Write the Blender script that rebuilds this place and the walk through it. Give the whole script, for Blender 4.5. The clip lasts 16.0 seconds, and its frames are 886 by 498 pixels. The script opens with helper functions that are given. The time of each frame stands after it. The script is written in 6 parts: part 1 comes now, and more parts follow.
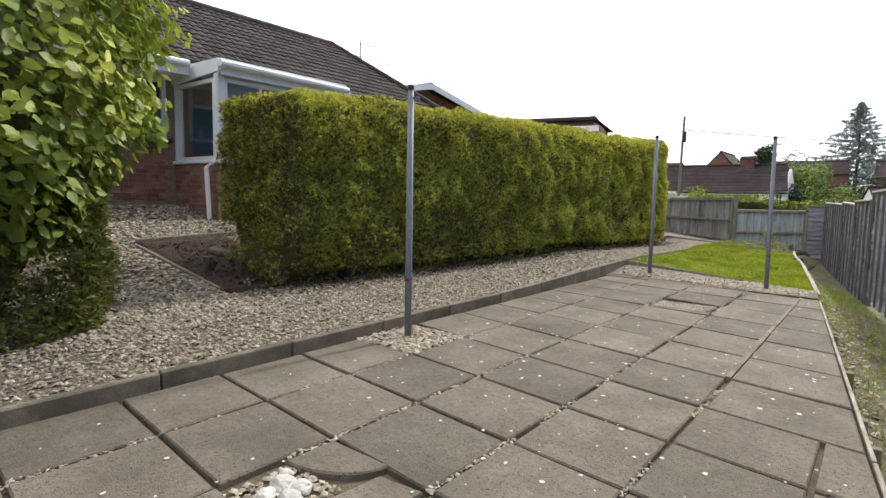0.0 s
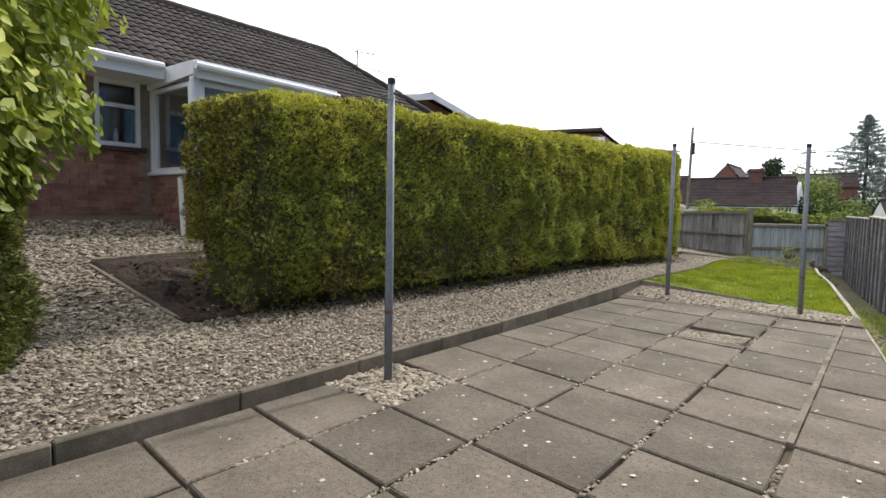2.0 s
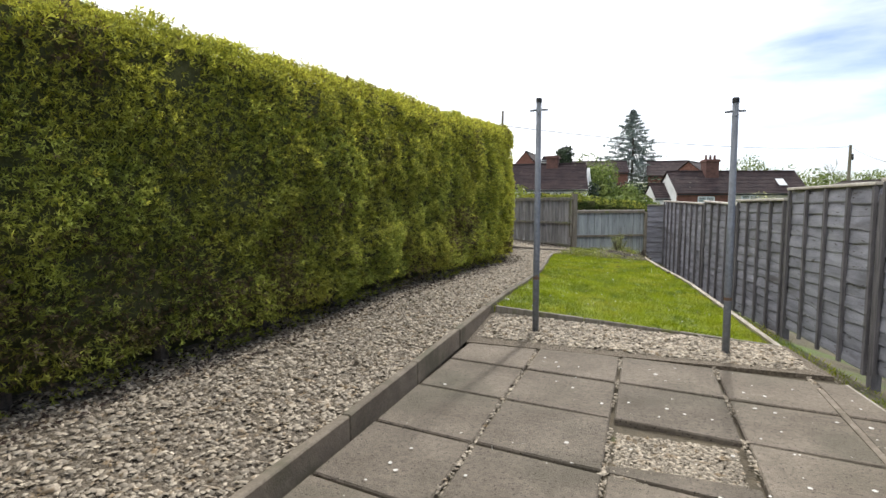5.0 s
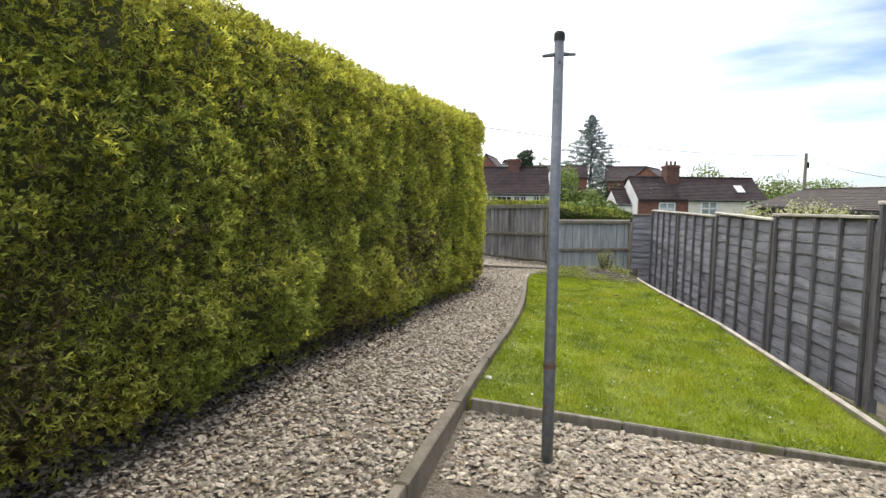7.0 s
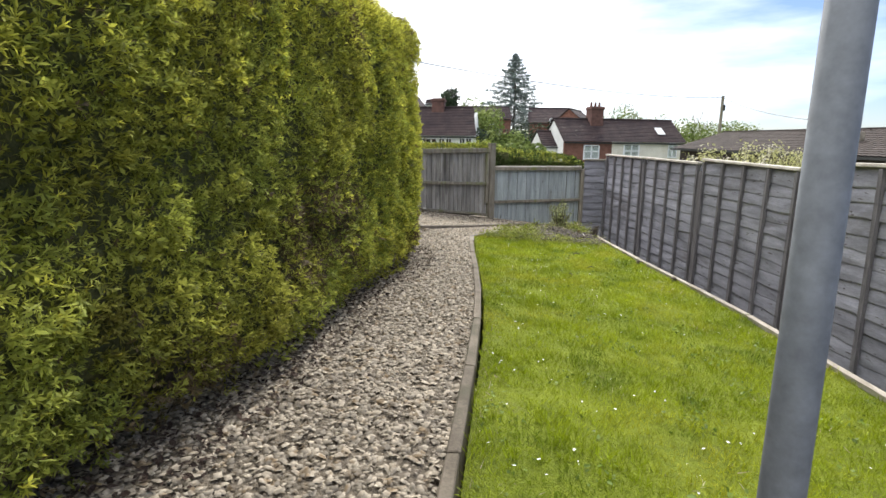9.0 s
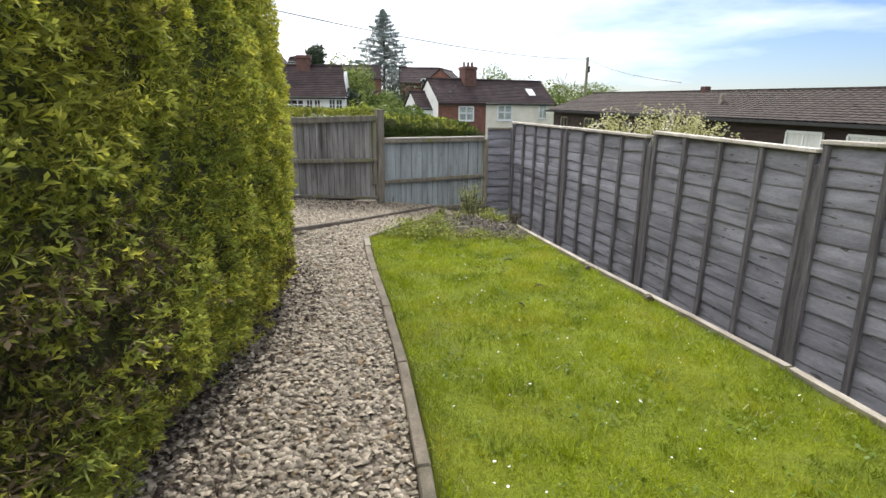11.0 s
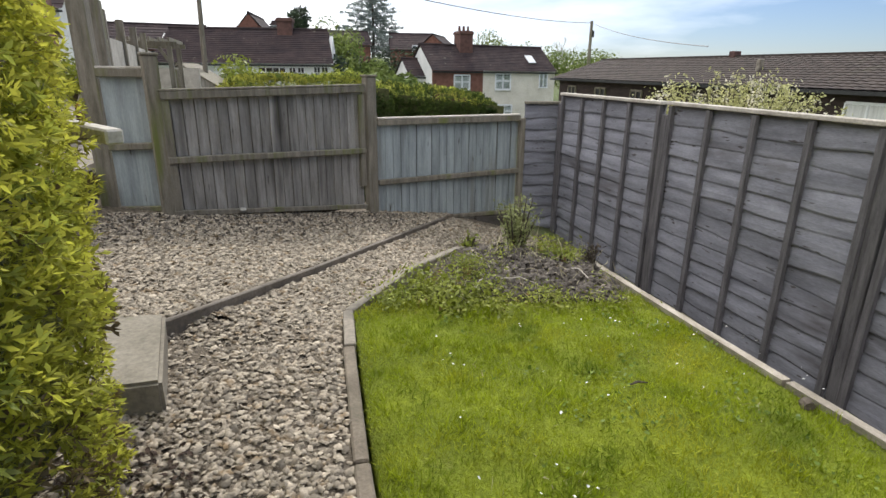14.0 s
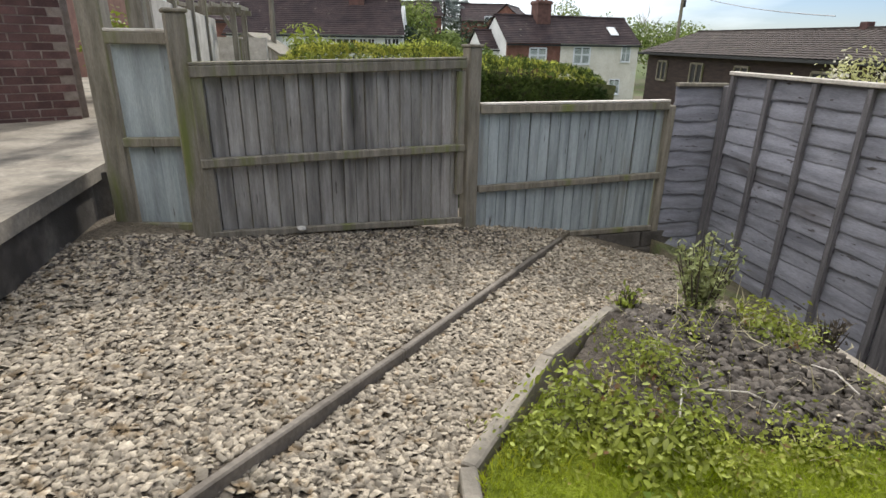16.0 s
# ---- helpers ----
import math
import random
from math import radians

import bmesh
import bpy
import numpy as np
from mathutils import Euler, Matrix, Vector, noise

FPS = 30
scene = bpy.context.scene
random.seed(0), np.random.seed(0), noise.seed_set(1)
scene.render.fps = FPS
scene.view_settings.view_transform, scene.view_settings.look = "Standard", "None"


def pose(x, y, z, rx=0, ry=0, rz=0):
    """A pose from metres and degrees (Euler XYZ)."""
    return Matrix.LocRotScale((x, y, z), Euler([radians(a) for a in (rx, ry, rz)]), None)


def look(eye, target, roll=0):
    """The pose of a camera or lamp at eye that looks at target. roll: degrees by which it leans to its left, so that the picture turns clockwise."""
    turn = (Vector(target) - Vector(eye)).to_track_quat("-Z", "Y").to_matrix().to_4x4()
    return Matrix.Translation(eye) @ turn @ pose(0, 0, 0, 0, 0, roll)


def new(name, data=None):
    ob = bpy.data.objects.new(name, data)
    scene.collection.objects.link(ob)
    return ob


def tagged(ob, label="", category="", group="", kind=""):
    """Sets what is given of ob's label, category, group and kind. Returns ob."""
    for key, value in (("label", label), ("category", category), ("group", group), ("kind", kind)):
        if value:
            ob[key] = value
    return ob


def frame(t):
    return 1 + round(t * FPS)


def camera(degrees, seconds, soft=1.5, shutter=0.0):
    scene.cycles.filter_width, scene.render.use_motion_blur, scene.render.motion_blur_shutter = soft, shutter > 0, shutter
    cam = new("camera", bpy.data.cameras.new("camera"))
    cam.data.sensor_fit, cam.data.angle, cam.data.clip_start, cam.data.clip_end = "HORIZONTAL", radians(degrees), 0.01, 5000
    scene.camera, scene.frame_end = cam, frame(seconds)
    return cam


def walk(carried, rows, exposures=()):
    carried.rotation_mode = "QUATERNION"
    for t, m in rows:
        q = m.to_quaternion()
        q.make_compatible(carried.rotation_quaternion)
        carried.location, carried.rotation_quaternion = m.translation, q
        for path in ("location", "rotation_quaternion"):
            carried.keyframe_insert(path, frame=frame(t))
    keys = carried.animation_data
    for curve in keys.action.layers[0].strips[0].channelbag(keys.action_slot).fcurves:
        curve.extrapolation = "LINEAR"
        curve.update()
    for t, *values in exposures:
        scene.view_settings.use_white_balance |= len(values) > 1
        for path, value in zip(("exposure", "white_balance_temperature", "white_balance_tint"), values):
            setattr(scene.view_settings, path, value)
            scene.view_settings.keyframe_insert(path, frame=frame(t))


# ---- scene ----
cam = camera(77.5, 16.0)
PATH = [
    (0, (-0.325, -0.325, 1.131), (-1.565, 1.233, 0.939), 1.1),
    (0.5, (-0.327, -0.316, 1.133), (-1.65, 1.177, 0.991), 1.1),
    (1, (-0.337, -0.233, 1.121), (-1.688, 1.236, 0.989), 1.1),
    (1.5, (-0.504, 0.033, 1.094), (-1.845, 1.511, 0.955), 1.1),
    (2, (-0.704, 0.328, 1.148), (-1.959, 1.878, 1.002), 1.1),
    (2.5, (-0.889, 0.739, 1.139), (-2.025, 2.379, 0.996), 0.9),
    (3, (-1.139, 1.149, 1.122), (-2.141, 2.873, 0.966), 0.7),
    (3.5, (-1.433, 1.616, 1.172), (-2.344, 3.387, 0.991), 0.4),
    (4, (-1.699, 2.133, 1.195), (-2.519, 3.948, 1.01), 0.1),
    (6.5, (-2.641, 4.804, 1.27), (-3.204, 6.715, 1.091), 0.6),
    (7, (-2.8, 5.362, 1.293), (-3.335, 7.282, 1.119), 0.7),
    (7.5, (-2.942, 5.894, 1.283), (-3.437, 7.824, 1.11), 0.7),
    (8, (-3.108, 6.34, 1.257), (-3.552, 8.276, 1.026), 0.9),
    (8.5, (-3.226, 6.809, 1.292), (-3.611, 8.743, 0.958), 0.6),
    (9, (-3.341, 7.311, 1.307), (-3.597, 9.259, 0.933), 0.7),
    (9.5, (-3.455, 7.823, 1.304), (-3.59, 9.768, 0.855), 0.6),
    (10, (-3.559, 8.291, 1.376), (-3.536, 10.234, 0.904), 0.6),
    (12.5, (-3.746, 10.687, 1.395), (-3.503, 12.594, 0.846), 0.5),
    (13, (-3.713, 11.145, 1.374), (-3.461, 13.047, 0.81), 0.4),
    (13.5, (-3.718, 11.605, 1.34), (-3.476, 13.498, 0.741), 0.6),
    (14, (-3.739, 12.076, 1.336), (-3.519, 13.971, 0.734), 0.5),
    (14.5, (-3.797, 12.494, 1.33), (-3.582, 14.39, 0.729), 0.7),
    (15, (-3.873, 12.896, 1.308), (-3.673, 14.793, 0.708), 0.7),
    (15.5, (-3.965, 13.232, 1.307), (-3.815, 15.118, 0.66), 0.9),
    (16, (-4.038, 13.618, 1.31), (-4.035, 15.496, 0.622), 0.9),
]
walk(cam, [(t, look(eye, target, roll)) for t, eye, target, roll in PATH], exposures=[(0.0, 0.31), (2.5, 0.20), (4.0, 0.24), (6.5, 0.44), (9.5, 0.54), (12.5, 0.27), (14.5, 0.17), (16.0, 0.26)])

# ---- world, sun ----
SUN_EL, SUN_AZ = 40.0, 6.0   # azimuth measured from +y towards +x
world = bpy.data.worlds.new("world")
scene.world = world
world.use_nodes = True
wn, wl = world.node_tree.nodes, world.node_tree.links
wn.clear()
w_out = wn.new("ShaderNodeOutputWorld")
w_bg = wn.new("ShaderNodeBackground")
w_sky = wn.new("ShaderNodeTexSky")
w_sky.sky_type = "NISHITA"
w_sky.sun_disc = False
w_sky.sun_elevation, w_sky.sun_rotation = radians(SUN_EL), radians(SUN_AZ)
w_sky.air_density, w_sky.dust_density, w_sky.ozone_density = 1.0, 0.4, 2.5
w_co = wn.new("ShaderNodeTexCoord")
w_map = wn.new("ShaderNodeMapping")
w_map.inputs["Scale"].default_value = (1.0, 1.0, 4.6)
w_map.inputs["Location"].default_value = (2.3, 0.4, 0.2)
w_noise = wn.new("ShaderNodeTexNoise")
w_noise.inputs["Scale"].default_value = 1.7
w_noise.inputs["Detail"].default_value = 7
w_noise.inputs["Roughness"].default_value = 0.52
w_dot = wn.new("ShaderNodeVectorMath")
w_dot.operation = "DOT_PRODUCT"
w_dot.inputs[1].default_value = (-0.62, 0.10, 0.72)   # the cloud bank thickens to the west and overhead
w_add = wn.new("ShaderNodeMath")
w_add.operation = "MULTIPLY_ADD"
w_add.inputs[1].default_value = 0.52
w_ramp = wn.new("ShaderNodeValToRGB")
w_ramp.color_ramp.elements[0].position, w_ramp.color_ramp.elements[1].position = 0.39, 0.78
w_mix = wn.new("ShaderNodeMix")
w_mix.data_type = "RGBA"
w_mix.inputs["B"].default_value = (11.5, 11.6, 11.9, 1)
wl.new(w_co.outputs["Generated"], w_map.inputs["Vector"])
wl.new(w_map.outputs["Vector"], w_noise.inputs["Vector"])
wl.new(w_co.outputs["Generated"], w_dot.inputs[0])
wl.new(w_dot.outputs["Value"], w_add.inputs[0])
wl.new(w_noise.outputs["Fac"], w_add.inputs[2])
wl.new(w_add.outputs["Value"], w_ramp.inputs["Fac"])
wl.new(w_ramp.outputs["Color"], w_mix.inputs["Factor"])
w_tint = wn.new("ShaderNodeMix")
w_tint.data_type, w_tint.blend_type = "RGBA", "MULTIPLY"
w_tint.inputs["Factor"].default_value = 1.0
w_tint.inputs["B"].default_value = (0.42, 0.47, 0.60, 1)
wl.new(w_sky.outputs["Color"], w_tint.inputs["A"])
wl.new(w_tint.outputs["Result"], w_mix.inputs["A"])
wl.new(w_mix.outputs["Result"], w_bg.inputs["Color"])
w_bg.inputs["Strength"].default_value = 0.142
wl.new(w_bg.outputs["Background"], w_out.inputs["Surface"])

sun_data = bpy.data.lights.new("sun", "SUN")
sun_data.energy, sun_data.angle, sun_data.color = 2.7, radians(3), (1.0, 0.965, 0.91)
sun = new("sun", sun_data)
_e, _a = radians(SUN_EL), radians(SUN_AZ)
sun.matrix_world = look((40 * math.sin(_a) * math.cos(_e), 40 * math.cos(_a) * math.cos(_e), 40 * math.sin(_e)), (0, 0, 0))


# ---- materials ----
def surface(name, dark, light, scale=4.0, rough=0.85, bump=0.3, bump_scale=60.0, bump_dist=0.01, stretch=(1, 1, 1), metal=0.0,
            rand=0.0, island=0.0, spots=None, spot_scale=8.0, spot_at=(0.62, 0.70), fine=0.35, local=False, trans=0.0, patch=None,
            patch_scale=0.8, patch_at=(0.5, 0.65), spec=0.35, speck=None, speck_scale=150.0, speck_at=(0.60, 0.66)):
    """A procedural surface: two colours mixed by large and fine noise, optional spots and patches, random value per object or island."""
    m = bpy.data.materials.new(name)
    m.use_nodes = True
    n, l = m.node_tree.nodes, m.node_tree.links
    b = n["Principled BSDF"]
    b.inputs["Roughness"].default_value, b.inputs["Metallic"].default_value = rough, metal
    b.inputs["Specular IOR Level"].default_value = spec
    if local:
        co = n.new("ShaderNodeTexCoord").outputs["Object"]
    else:
        co = n.new("ShaderNodeNewGeometry").outputs["Position"]
    mp = n.new("ShaderNodeMapping")
    mp.inputs["Scale"].default_value = stretch
    l.new(co, mp.inputs["Vector"])

    def noise_at(s, detail, rough_n=0.6):
        t = n.new("ShaderNodeTexNoise")
        t.inputs["Scale"].default_value, t.inputs["Detail"].default_value, t.inputs["Roughness"].default_value = s, detail, rough_n
        l.new(mp.outputs["Vector"], t.inputs["Vector"])
        return t.outputs["Fac"]

    def blend(kind, fac, a, bb):
        x = n.new("ShaderNodeMix")
        x.data_type, x.blend_type = "RGBA", kind
        for key, v in (("Factor", fac), ("A", a), ("B", bb)):
            if isinstance(v, (int, float)):
                x.inputs[key].default_value = v
            elif isinstance(v, tuple):
                x.inputs[key].default_value = (*v, 1)
            else:
                l.new(v, x.inputs[key])
        return x.outputs["Result"]

    def ramp(fac, lo, hi):
        r = n.new("ShaderNodeMapRange")
        r.inputs["From Min"].default_value, r.inputs["From Max"].default_value = lo, hi
        l.new(fac, r.inputs["Value"])
        return r.outputs["Result"]

    col = blend("MIX", ramp(noise_at(scale, 5), 0.3, 0.7), dark, light)
    grain = ramp(noise_at(scale * 14, 3), 0.25, 0.75)
    if fine:
        col = blend("OVERLAY", fine, col, blend("MIX", grain, (0.15, 0.15, 0.15), (0.85, 0.85, 0.85)))
    if patch:
        col = blend("MIX", ramp(noise_at(patch_scale, 4), *patch_at), col, patch)
    if speck:
        col = blend("MIX", ramp(noise_at(speck_scale, 2), *speck_at), col, speck)
    if spots:
        col = blend("MIX", ramp(noise_at(spot_scale, 2), *spot_at), col, spots)
    if rand or island:
        if island:
            src = n.new("ShaderNodeNewGeometry").outputs["Random Per Island"]
            k = island
        else:
            src = n.new("ShaderNodeObjectInfo").outputs["Random"]
            k = rand
        h = n.new("ShaderNodeHueSaturation")
        v = n.new("ShaderNodeMapRange")
        v.inputs["To Min"].default_value, v.inputs["To Max"].default_value = 1 - k, 1 + k
        l.new(src, v.inputs["Value"])
        l.new(v.outputs["Result"], h.inputs["Value"])
        l.new(col, h.inputs["Color"])
        col = h.outputs["Color"]
    l.new(col, b.inputs["Base Color"])
    if bump:
        bp = n.new("ShaderNodeBump")
        bp.inputs["Strength"].default_value, bp.inputs["Distance"].default_value = bump, bump_dist
        l.new(noise_at(bump_scale, 4), bp.inputs["Height"])
        l.new(bp.outputs["Normal"], b.inputs["Normal"])
    if trans:
        tr = n.new("ShaderNodeBsdfTranslucent")
        l.new(col, tr.inputs["Color"])
        ms = n.new("ShaderNodeMixShader")
        ms.inputs["Fac"].default_value = trans
        l.new(b.outputs["BSDF"], ms.inputs[1])
        l.new(tr.outputs["BSDF"], ms.inputs[2])
        l.new(ms.outputs["Shader"], n["Material Output"].inputs["Surface"])
    return m


M_SLAB = surface("paving concrete", (0.115, 0.094, 0.070), (0.196, 0.164, 0.127), 2.2, 0.9, 0.9, 120, 0.008, rand=0.16, speck=(0.045, 0.038, 0.028), speck_scale=75, speck_at=(0.60, 0.68), spots=(0.62, 0.60, 0.52),
                 spot_scale=21, spot_at=(0.74, 0.77), patch=(0.095, 0.085, 0.06), patch_scale=1.3, patch_at=(0.50, 0.75))
M_JOINT = surface("joint soil", (0.06, 0.05, 0.034), (0.13, 0.105, 0.068), 9, 0.95, 0.8, 60, 0.01, patch=(0.09, 0.12, 0.03), patch_scale=2, patch_at=(0.62, 0.7))
M_STEP = surface("mossy worn concrete", (0.17, 0.15, 0.115), (0.30, 0.27, 0.215), 3, 0.92, 0.6, 60, 0.006, patch=(0.13, 0.145, 0.035), patch_scale=3.2, patch_at=(0.58, 0.66))
M_WALL = surface("stained damp concrete", (0.085, 0.075, 0.063), (0.20, 0.18, 0.15), 2.5, 0.92, 0.6, 60, 0.006, patch=(0.055, 0.048, 0.04), patch_scale=1.4)
M_KERB = surface("kerb concrete", (0.112, 0.092, 0.068), (0.205, 0.172, 0.13), 5, 0.9, 0.5, 110, 0.006, rand=0.12, patch=(0.10, 0.09, 0.06), patch_scale=3)
M_CONC = surface("old concrete", (0.18, 0.155, 0.12), (0.33, 0.295, 0.24), 3, 0.9, 0.5, 80, 0.006, patch=(0.10, 0.09, 0.075), patch_scale=1.6)
M_STONE = surface("gravel stones", (0.18, 0.15, 0.112), (0.45, 0.39, 0.30), 40, 0.85, 0.4, 200, 0.003, island=0.42, spots=(0.20, 0.145, 0.085), spot_scale=16, spot_at=(0.55, 0.68), fine=0.2)
M_GRAVEL = surface("gravel bed", (0.095, 0.076, 0.054), (0.235, 0.195, 0.145), 45, 0.95, 1.0, 55, 0.03)
M_SOIL = surface("dark soil", (0.035, 0.027, 0.02), (0.12, 0.10, 0.08), 10, 0.97, 1.0, 45, 0.03, patch=(0.12, 0.105, 0.09), patch_scale=14, patch_at=(0.62, 0.70))
M_TURF = surface("lawn turf", (0.115, 0.15, 0.006), (0.215, 0.255, 0.012), 3, 0.95, 1.0, 90, 0.02, patch=(0.16, 0.15, 0.06), patch_scale=2.2, patch_at=(0.62, 0.78))
M_BLADE = surface("grass blades", (0.185, 0.245, 0.007), (0.36, 0.425, 0.018), 1.6, 0.6, 0, island=0.3, fine=0, trans=0.3, patch=(0.40, 0.405, 0.035), patch_scale=1.4, patch_at=(0.48, 0.68), spots=(0.15, 0.21, 0.012), spot_scale=2.6, spot_at=(0.54, 0.66))
M_GROUND = surface("rough grass", (0.05, 0.075, 0.02), (0.11, 0.14, 0.04), 0.6, 0.95, 0.6, 8, 0.05, patch=(0.10, 0.085, 0.05), patch_scale=0.15)
M_STRIP = surface("mossy earth", (0.075, 0.066, 0.036), (0.19, 0.16, 0.105), 4, 0.95, 0.9, 50, 0.02, patch=(0.13, 0.17, 0.05), patch_scale=1.3)
# dark olive of the solid foliage cores: inner shade put into the colour
M_CORE_SHADE = surface("shaded foliage core", (0.055, 0.06, 0.02), (0.14, 0.14, 0.055), 14, 0.95, 0.8, 40, 0.03)
M_CONIFER = surface("conifer sprays", (0.205, 0.25, 0.046), (0.48, 0.51, 0.096), 1.5, 0.75, 0, island=0.5, fine=0.4, trans=0.42,
                    patch=(0.37, 0.35, 0.06), patch_scale=0.9, patch_at=(0.46, 0.68), spots=(0.20, 0.145, 0.06), spot_scale=1.15, spot_at=(0.66, 0.80))
M_CONIFER_LIT_TIP = surface("fresh and sunlit conifer tips", (0.37, 0.385, 0.052), (0.62, 0.59, 0.095), 2.0, 0.75, 0, island=0.55, fine=0.3, trans=0.48)
M_LAUREL = surface("broad leaves", (0.13, 0.20, 0.028), (0.31, 0.37, 0.055), 2.5, 0.5, 0, island=0.4, fine=0, trans=0.3, patch=(0.50, 0.51, 0.08), patch_scale=1.5, patch_at=(0.50, 0.70), spec=0.3)
M_SAGE = surface("grey-green leaves", (0.17, 0.20, 0.07), (0.36, 0.38, 0.17), 3, 0.6, 0, island=0.35, fine=0, trans=0.25)
M_SHRUB = surface("shrub leaves", (0.15, 0.19, 0.02), (0.32, 0.36, 0.06), 3, 0.55, 0, island=0.35, fine=0, trans=0.3)
M_PALE_LEAF = surface("cream spring leaves", (0.33, 0.34, 0.12), (0.56, 0.54, 0.26), 2, 0.6, 0, island=0.3, fine=0, trans=0.3, spots=(0.66, 0.62, 0.50), spot_scale=3.0, spot_at=(0.55, 0.62))
M_FAR_LEAF = surface("far foliage", (0.09, 0.14, 0.03), (0.23, 0.28, 0.07), 0.35, 0.8, 0, island=0.35, fine=0, trans=0.2)
M_FAR_DARK = surface("dark far foliage", (0.018, 0.035, 0.018), (0.055, 0.08, 0.035), 0.4, 0.8, 0, island=0.35, fine=0)
# needles paled: distance haze is put into this colour
M_SPRUCE = surface("haze-paled spruce needles", (0.14, 0.18, 0.17), (0.29, 0.34, 0.31), 0.6, 0.8, 0, island=0.35, fine=0)
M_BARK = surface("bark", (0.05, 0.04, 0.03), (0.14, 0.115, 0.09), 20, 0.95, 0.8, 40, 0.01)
M_FENCE = surface("weathered lap boards", (0.145, 0.145, 0.166), (0.30, 0.30, 0.338), 2.2, 0.85, 0.35, 26, 0.005, stretch=(1, 1, 5), rand=0.14, fine=0.25,
                  patch=(0.095, 0.088, 0.092), patch_scale=0.9, patch_at=(0.57, 0.74), spots=(0.075, 0.068, 0.068), spot_scale=6.5, spot_at=(0.665, 0.70))
M_BATTEN = surface("dark battens", (0.075, 0.070, 0.074), (0.175, 0.165, 0.170), 4, 0.85, 0.4, 40, 0.004, stretch=(9, 9, 1), rand=0.1)
M_CAP = surface("pale capping rail", (0.36, 0.32, 0.27), (0.60, 0.56, 0.50), 5, 0.85, 0.3, 40, 0.004, rand=0.08)
M_POST = surface("timber post", (0.13, 0.115, 0.085), (0.28, 0.25, 0.20), 3, 0.85, 0.4, 30, 0.006, stretch=(8, 8, 1), patch=(0.15, 0.165, 0.05), patch_scale=0.7, patch_at=(0.55, 0.7), rand=0.08)
M_BOARD = surface("silvered boards", (0.19, 0.175, 0.155), (0.42, 0.395, 0.36), 2.5, 0.85, 0.5, 24, 0.006, stretch=(8, 8, 0.9), rand=0.22, fine=0.3, speck=(0.05, 0.042, 0.034), speck_scale=4.4, speck_at=(0.70, 0.74),
                  patch=(0.075, 0.068, 0.060), patch_scale=0.5, patch_at=(0.52, 0.70), spots=(0.15, 0.15, 0.075), spot_scale=0.5, spot_at=(0.72, 0.82))
M_BOARD2 = surface("blue grey boards", (0.25, 0.28, 0.285), (0.42, 0.465, 0.465), 2.5, 0.85, 0.5, 24, 0.006, stretch=(8, 8, 0.9), rand=0.13, fine=0.25, speck=(0.10, 0.095, 0.085), speck_scale=4.4, speck_at=(0.70, 0.75),
                   patch=(0.17, 0.155, 0.12), patch_scale=0.55, patch_at=(0.53, 0.74))
M_BLOCK = surface("damp grey blocks", (0.075, 0.066, 0.056), (0.17, 0.155, 0.135), 5, 0.95, 0.6, 70, 0.006, rand=0.2)
M_MULCH = surface("dark bark mulch", (0.022, 0.014, 0.010), (0.075, 0.048, 0.034), 14, 0.97, 1.0, 40, 0.03)
M_DEAD = surface("dead brown sprays", (0.085, 0.060, 0.028), (0.20, 0.150, 0.075), 3, 0.8, 0, island=0.45, fine=0, trans=0.15)
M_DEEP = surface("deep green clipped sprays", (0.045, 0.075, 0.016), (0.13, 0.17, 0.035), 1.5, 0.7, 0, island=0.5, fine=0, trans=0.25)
# darker copy of the conifer sprays: the shade at the foot is in the colour
M_FOOT_SHADED = surface("shaded olive sprays", (0.085, 0.10, 0.025), (0.21, 0.22, 0.05), 1.5, 0.7, 0, island=0.6, fine=0, trans=0.25)
M_CLOVER = surface("clover leaves", (0.085, 0.14, 0.012), (0.17, 0.24, 0.03), 3, 0.6, 0, island=0.3, fine=0, trans=0.25)
M_STRAW = surface("bleached straw", (0.36, 0.32, 0.18), (0.56, 0.51, 0.33), 5, 0.8, 0, island=0.3, fine=0, trans=0.2)
M_CLOD = surface("dry soil clods", (0.05, 0.042, 0.035), (0.15, 0.13, 0.11), 20, 0.97, 0.6, 90, 0.004, island=0.4)
M_WEED = surface("weed leaves", (0.15, 0.19, 0.022), (0.34, 0.365, 0.06), 3, 0.6, 0, island=0.4, fine=0, trans=0.25, spots=(0.20, 0.10, 0.05), spot_scale=9, spot_at=(0.62, 0.70))
M_CHIMNEY = surface("sooty chimney brick", (0.085, 0.046, 0.040), (0.16, 0.085, 0.07), 4, 0.9, 0.3, 20, 0.01)
M_POLE = surface("galvanised pole", (0.135, 0.148, 0.162), (0.20, 0.215, 0.235), 3, 0.6, 0.06, 60, 0.002, metal=0.35, spots=(0.20, 0.13, 0.08), spot_scale=9, spot_at=(0.70, 0.76))
M_RUST = surface("rusty collar", (0.10, 0.06, 0.035), (0.20, 0.13, 0.09), 12, 0.8, 0.4, 80, 0.003)
M_BLACK = surface("black plastic", (0.015, 0.015, 0.016), (0.035, 0.035, 0.035), 6, 0.5, 0.1, 60, 0.002)
M_EDGE = surface("edging board", (0.20, 0.17, 0.13), (0.42, 0.38, 0.32), 4, 0.85, 0.5, 40, 0.005, stretch=(4, 1, 4), rand=0.12)
M_EDGEWOOD = surface("old brown edging timber", (0.10, 0.085, 0.068), (0.23, 0.20, 0.165), 4, 0.9, 0.5, 40, 0.005, rand=0.1)
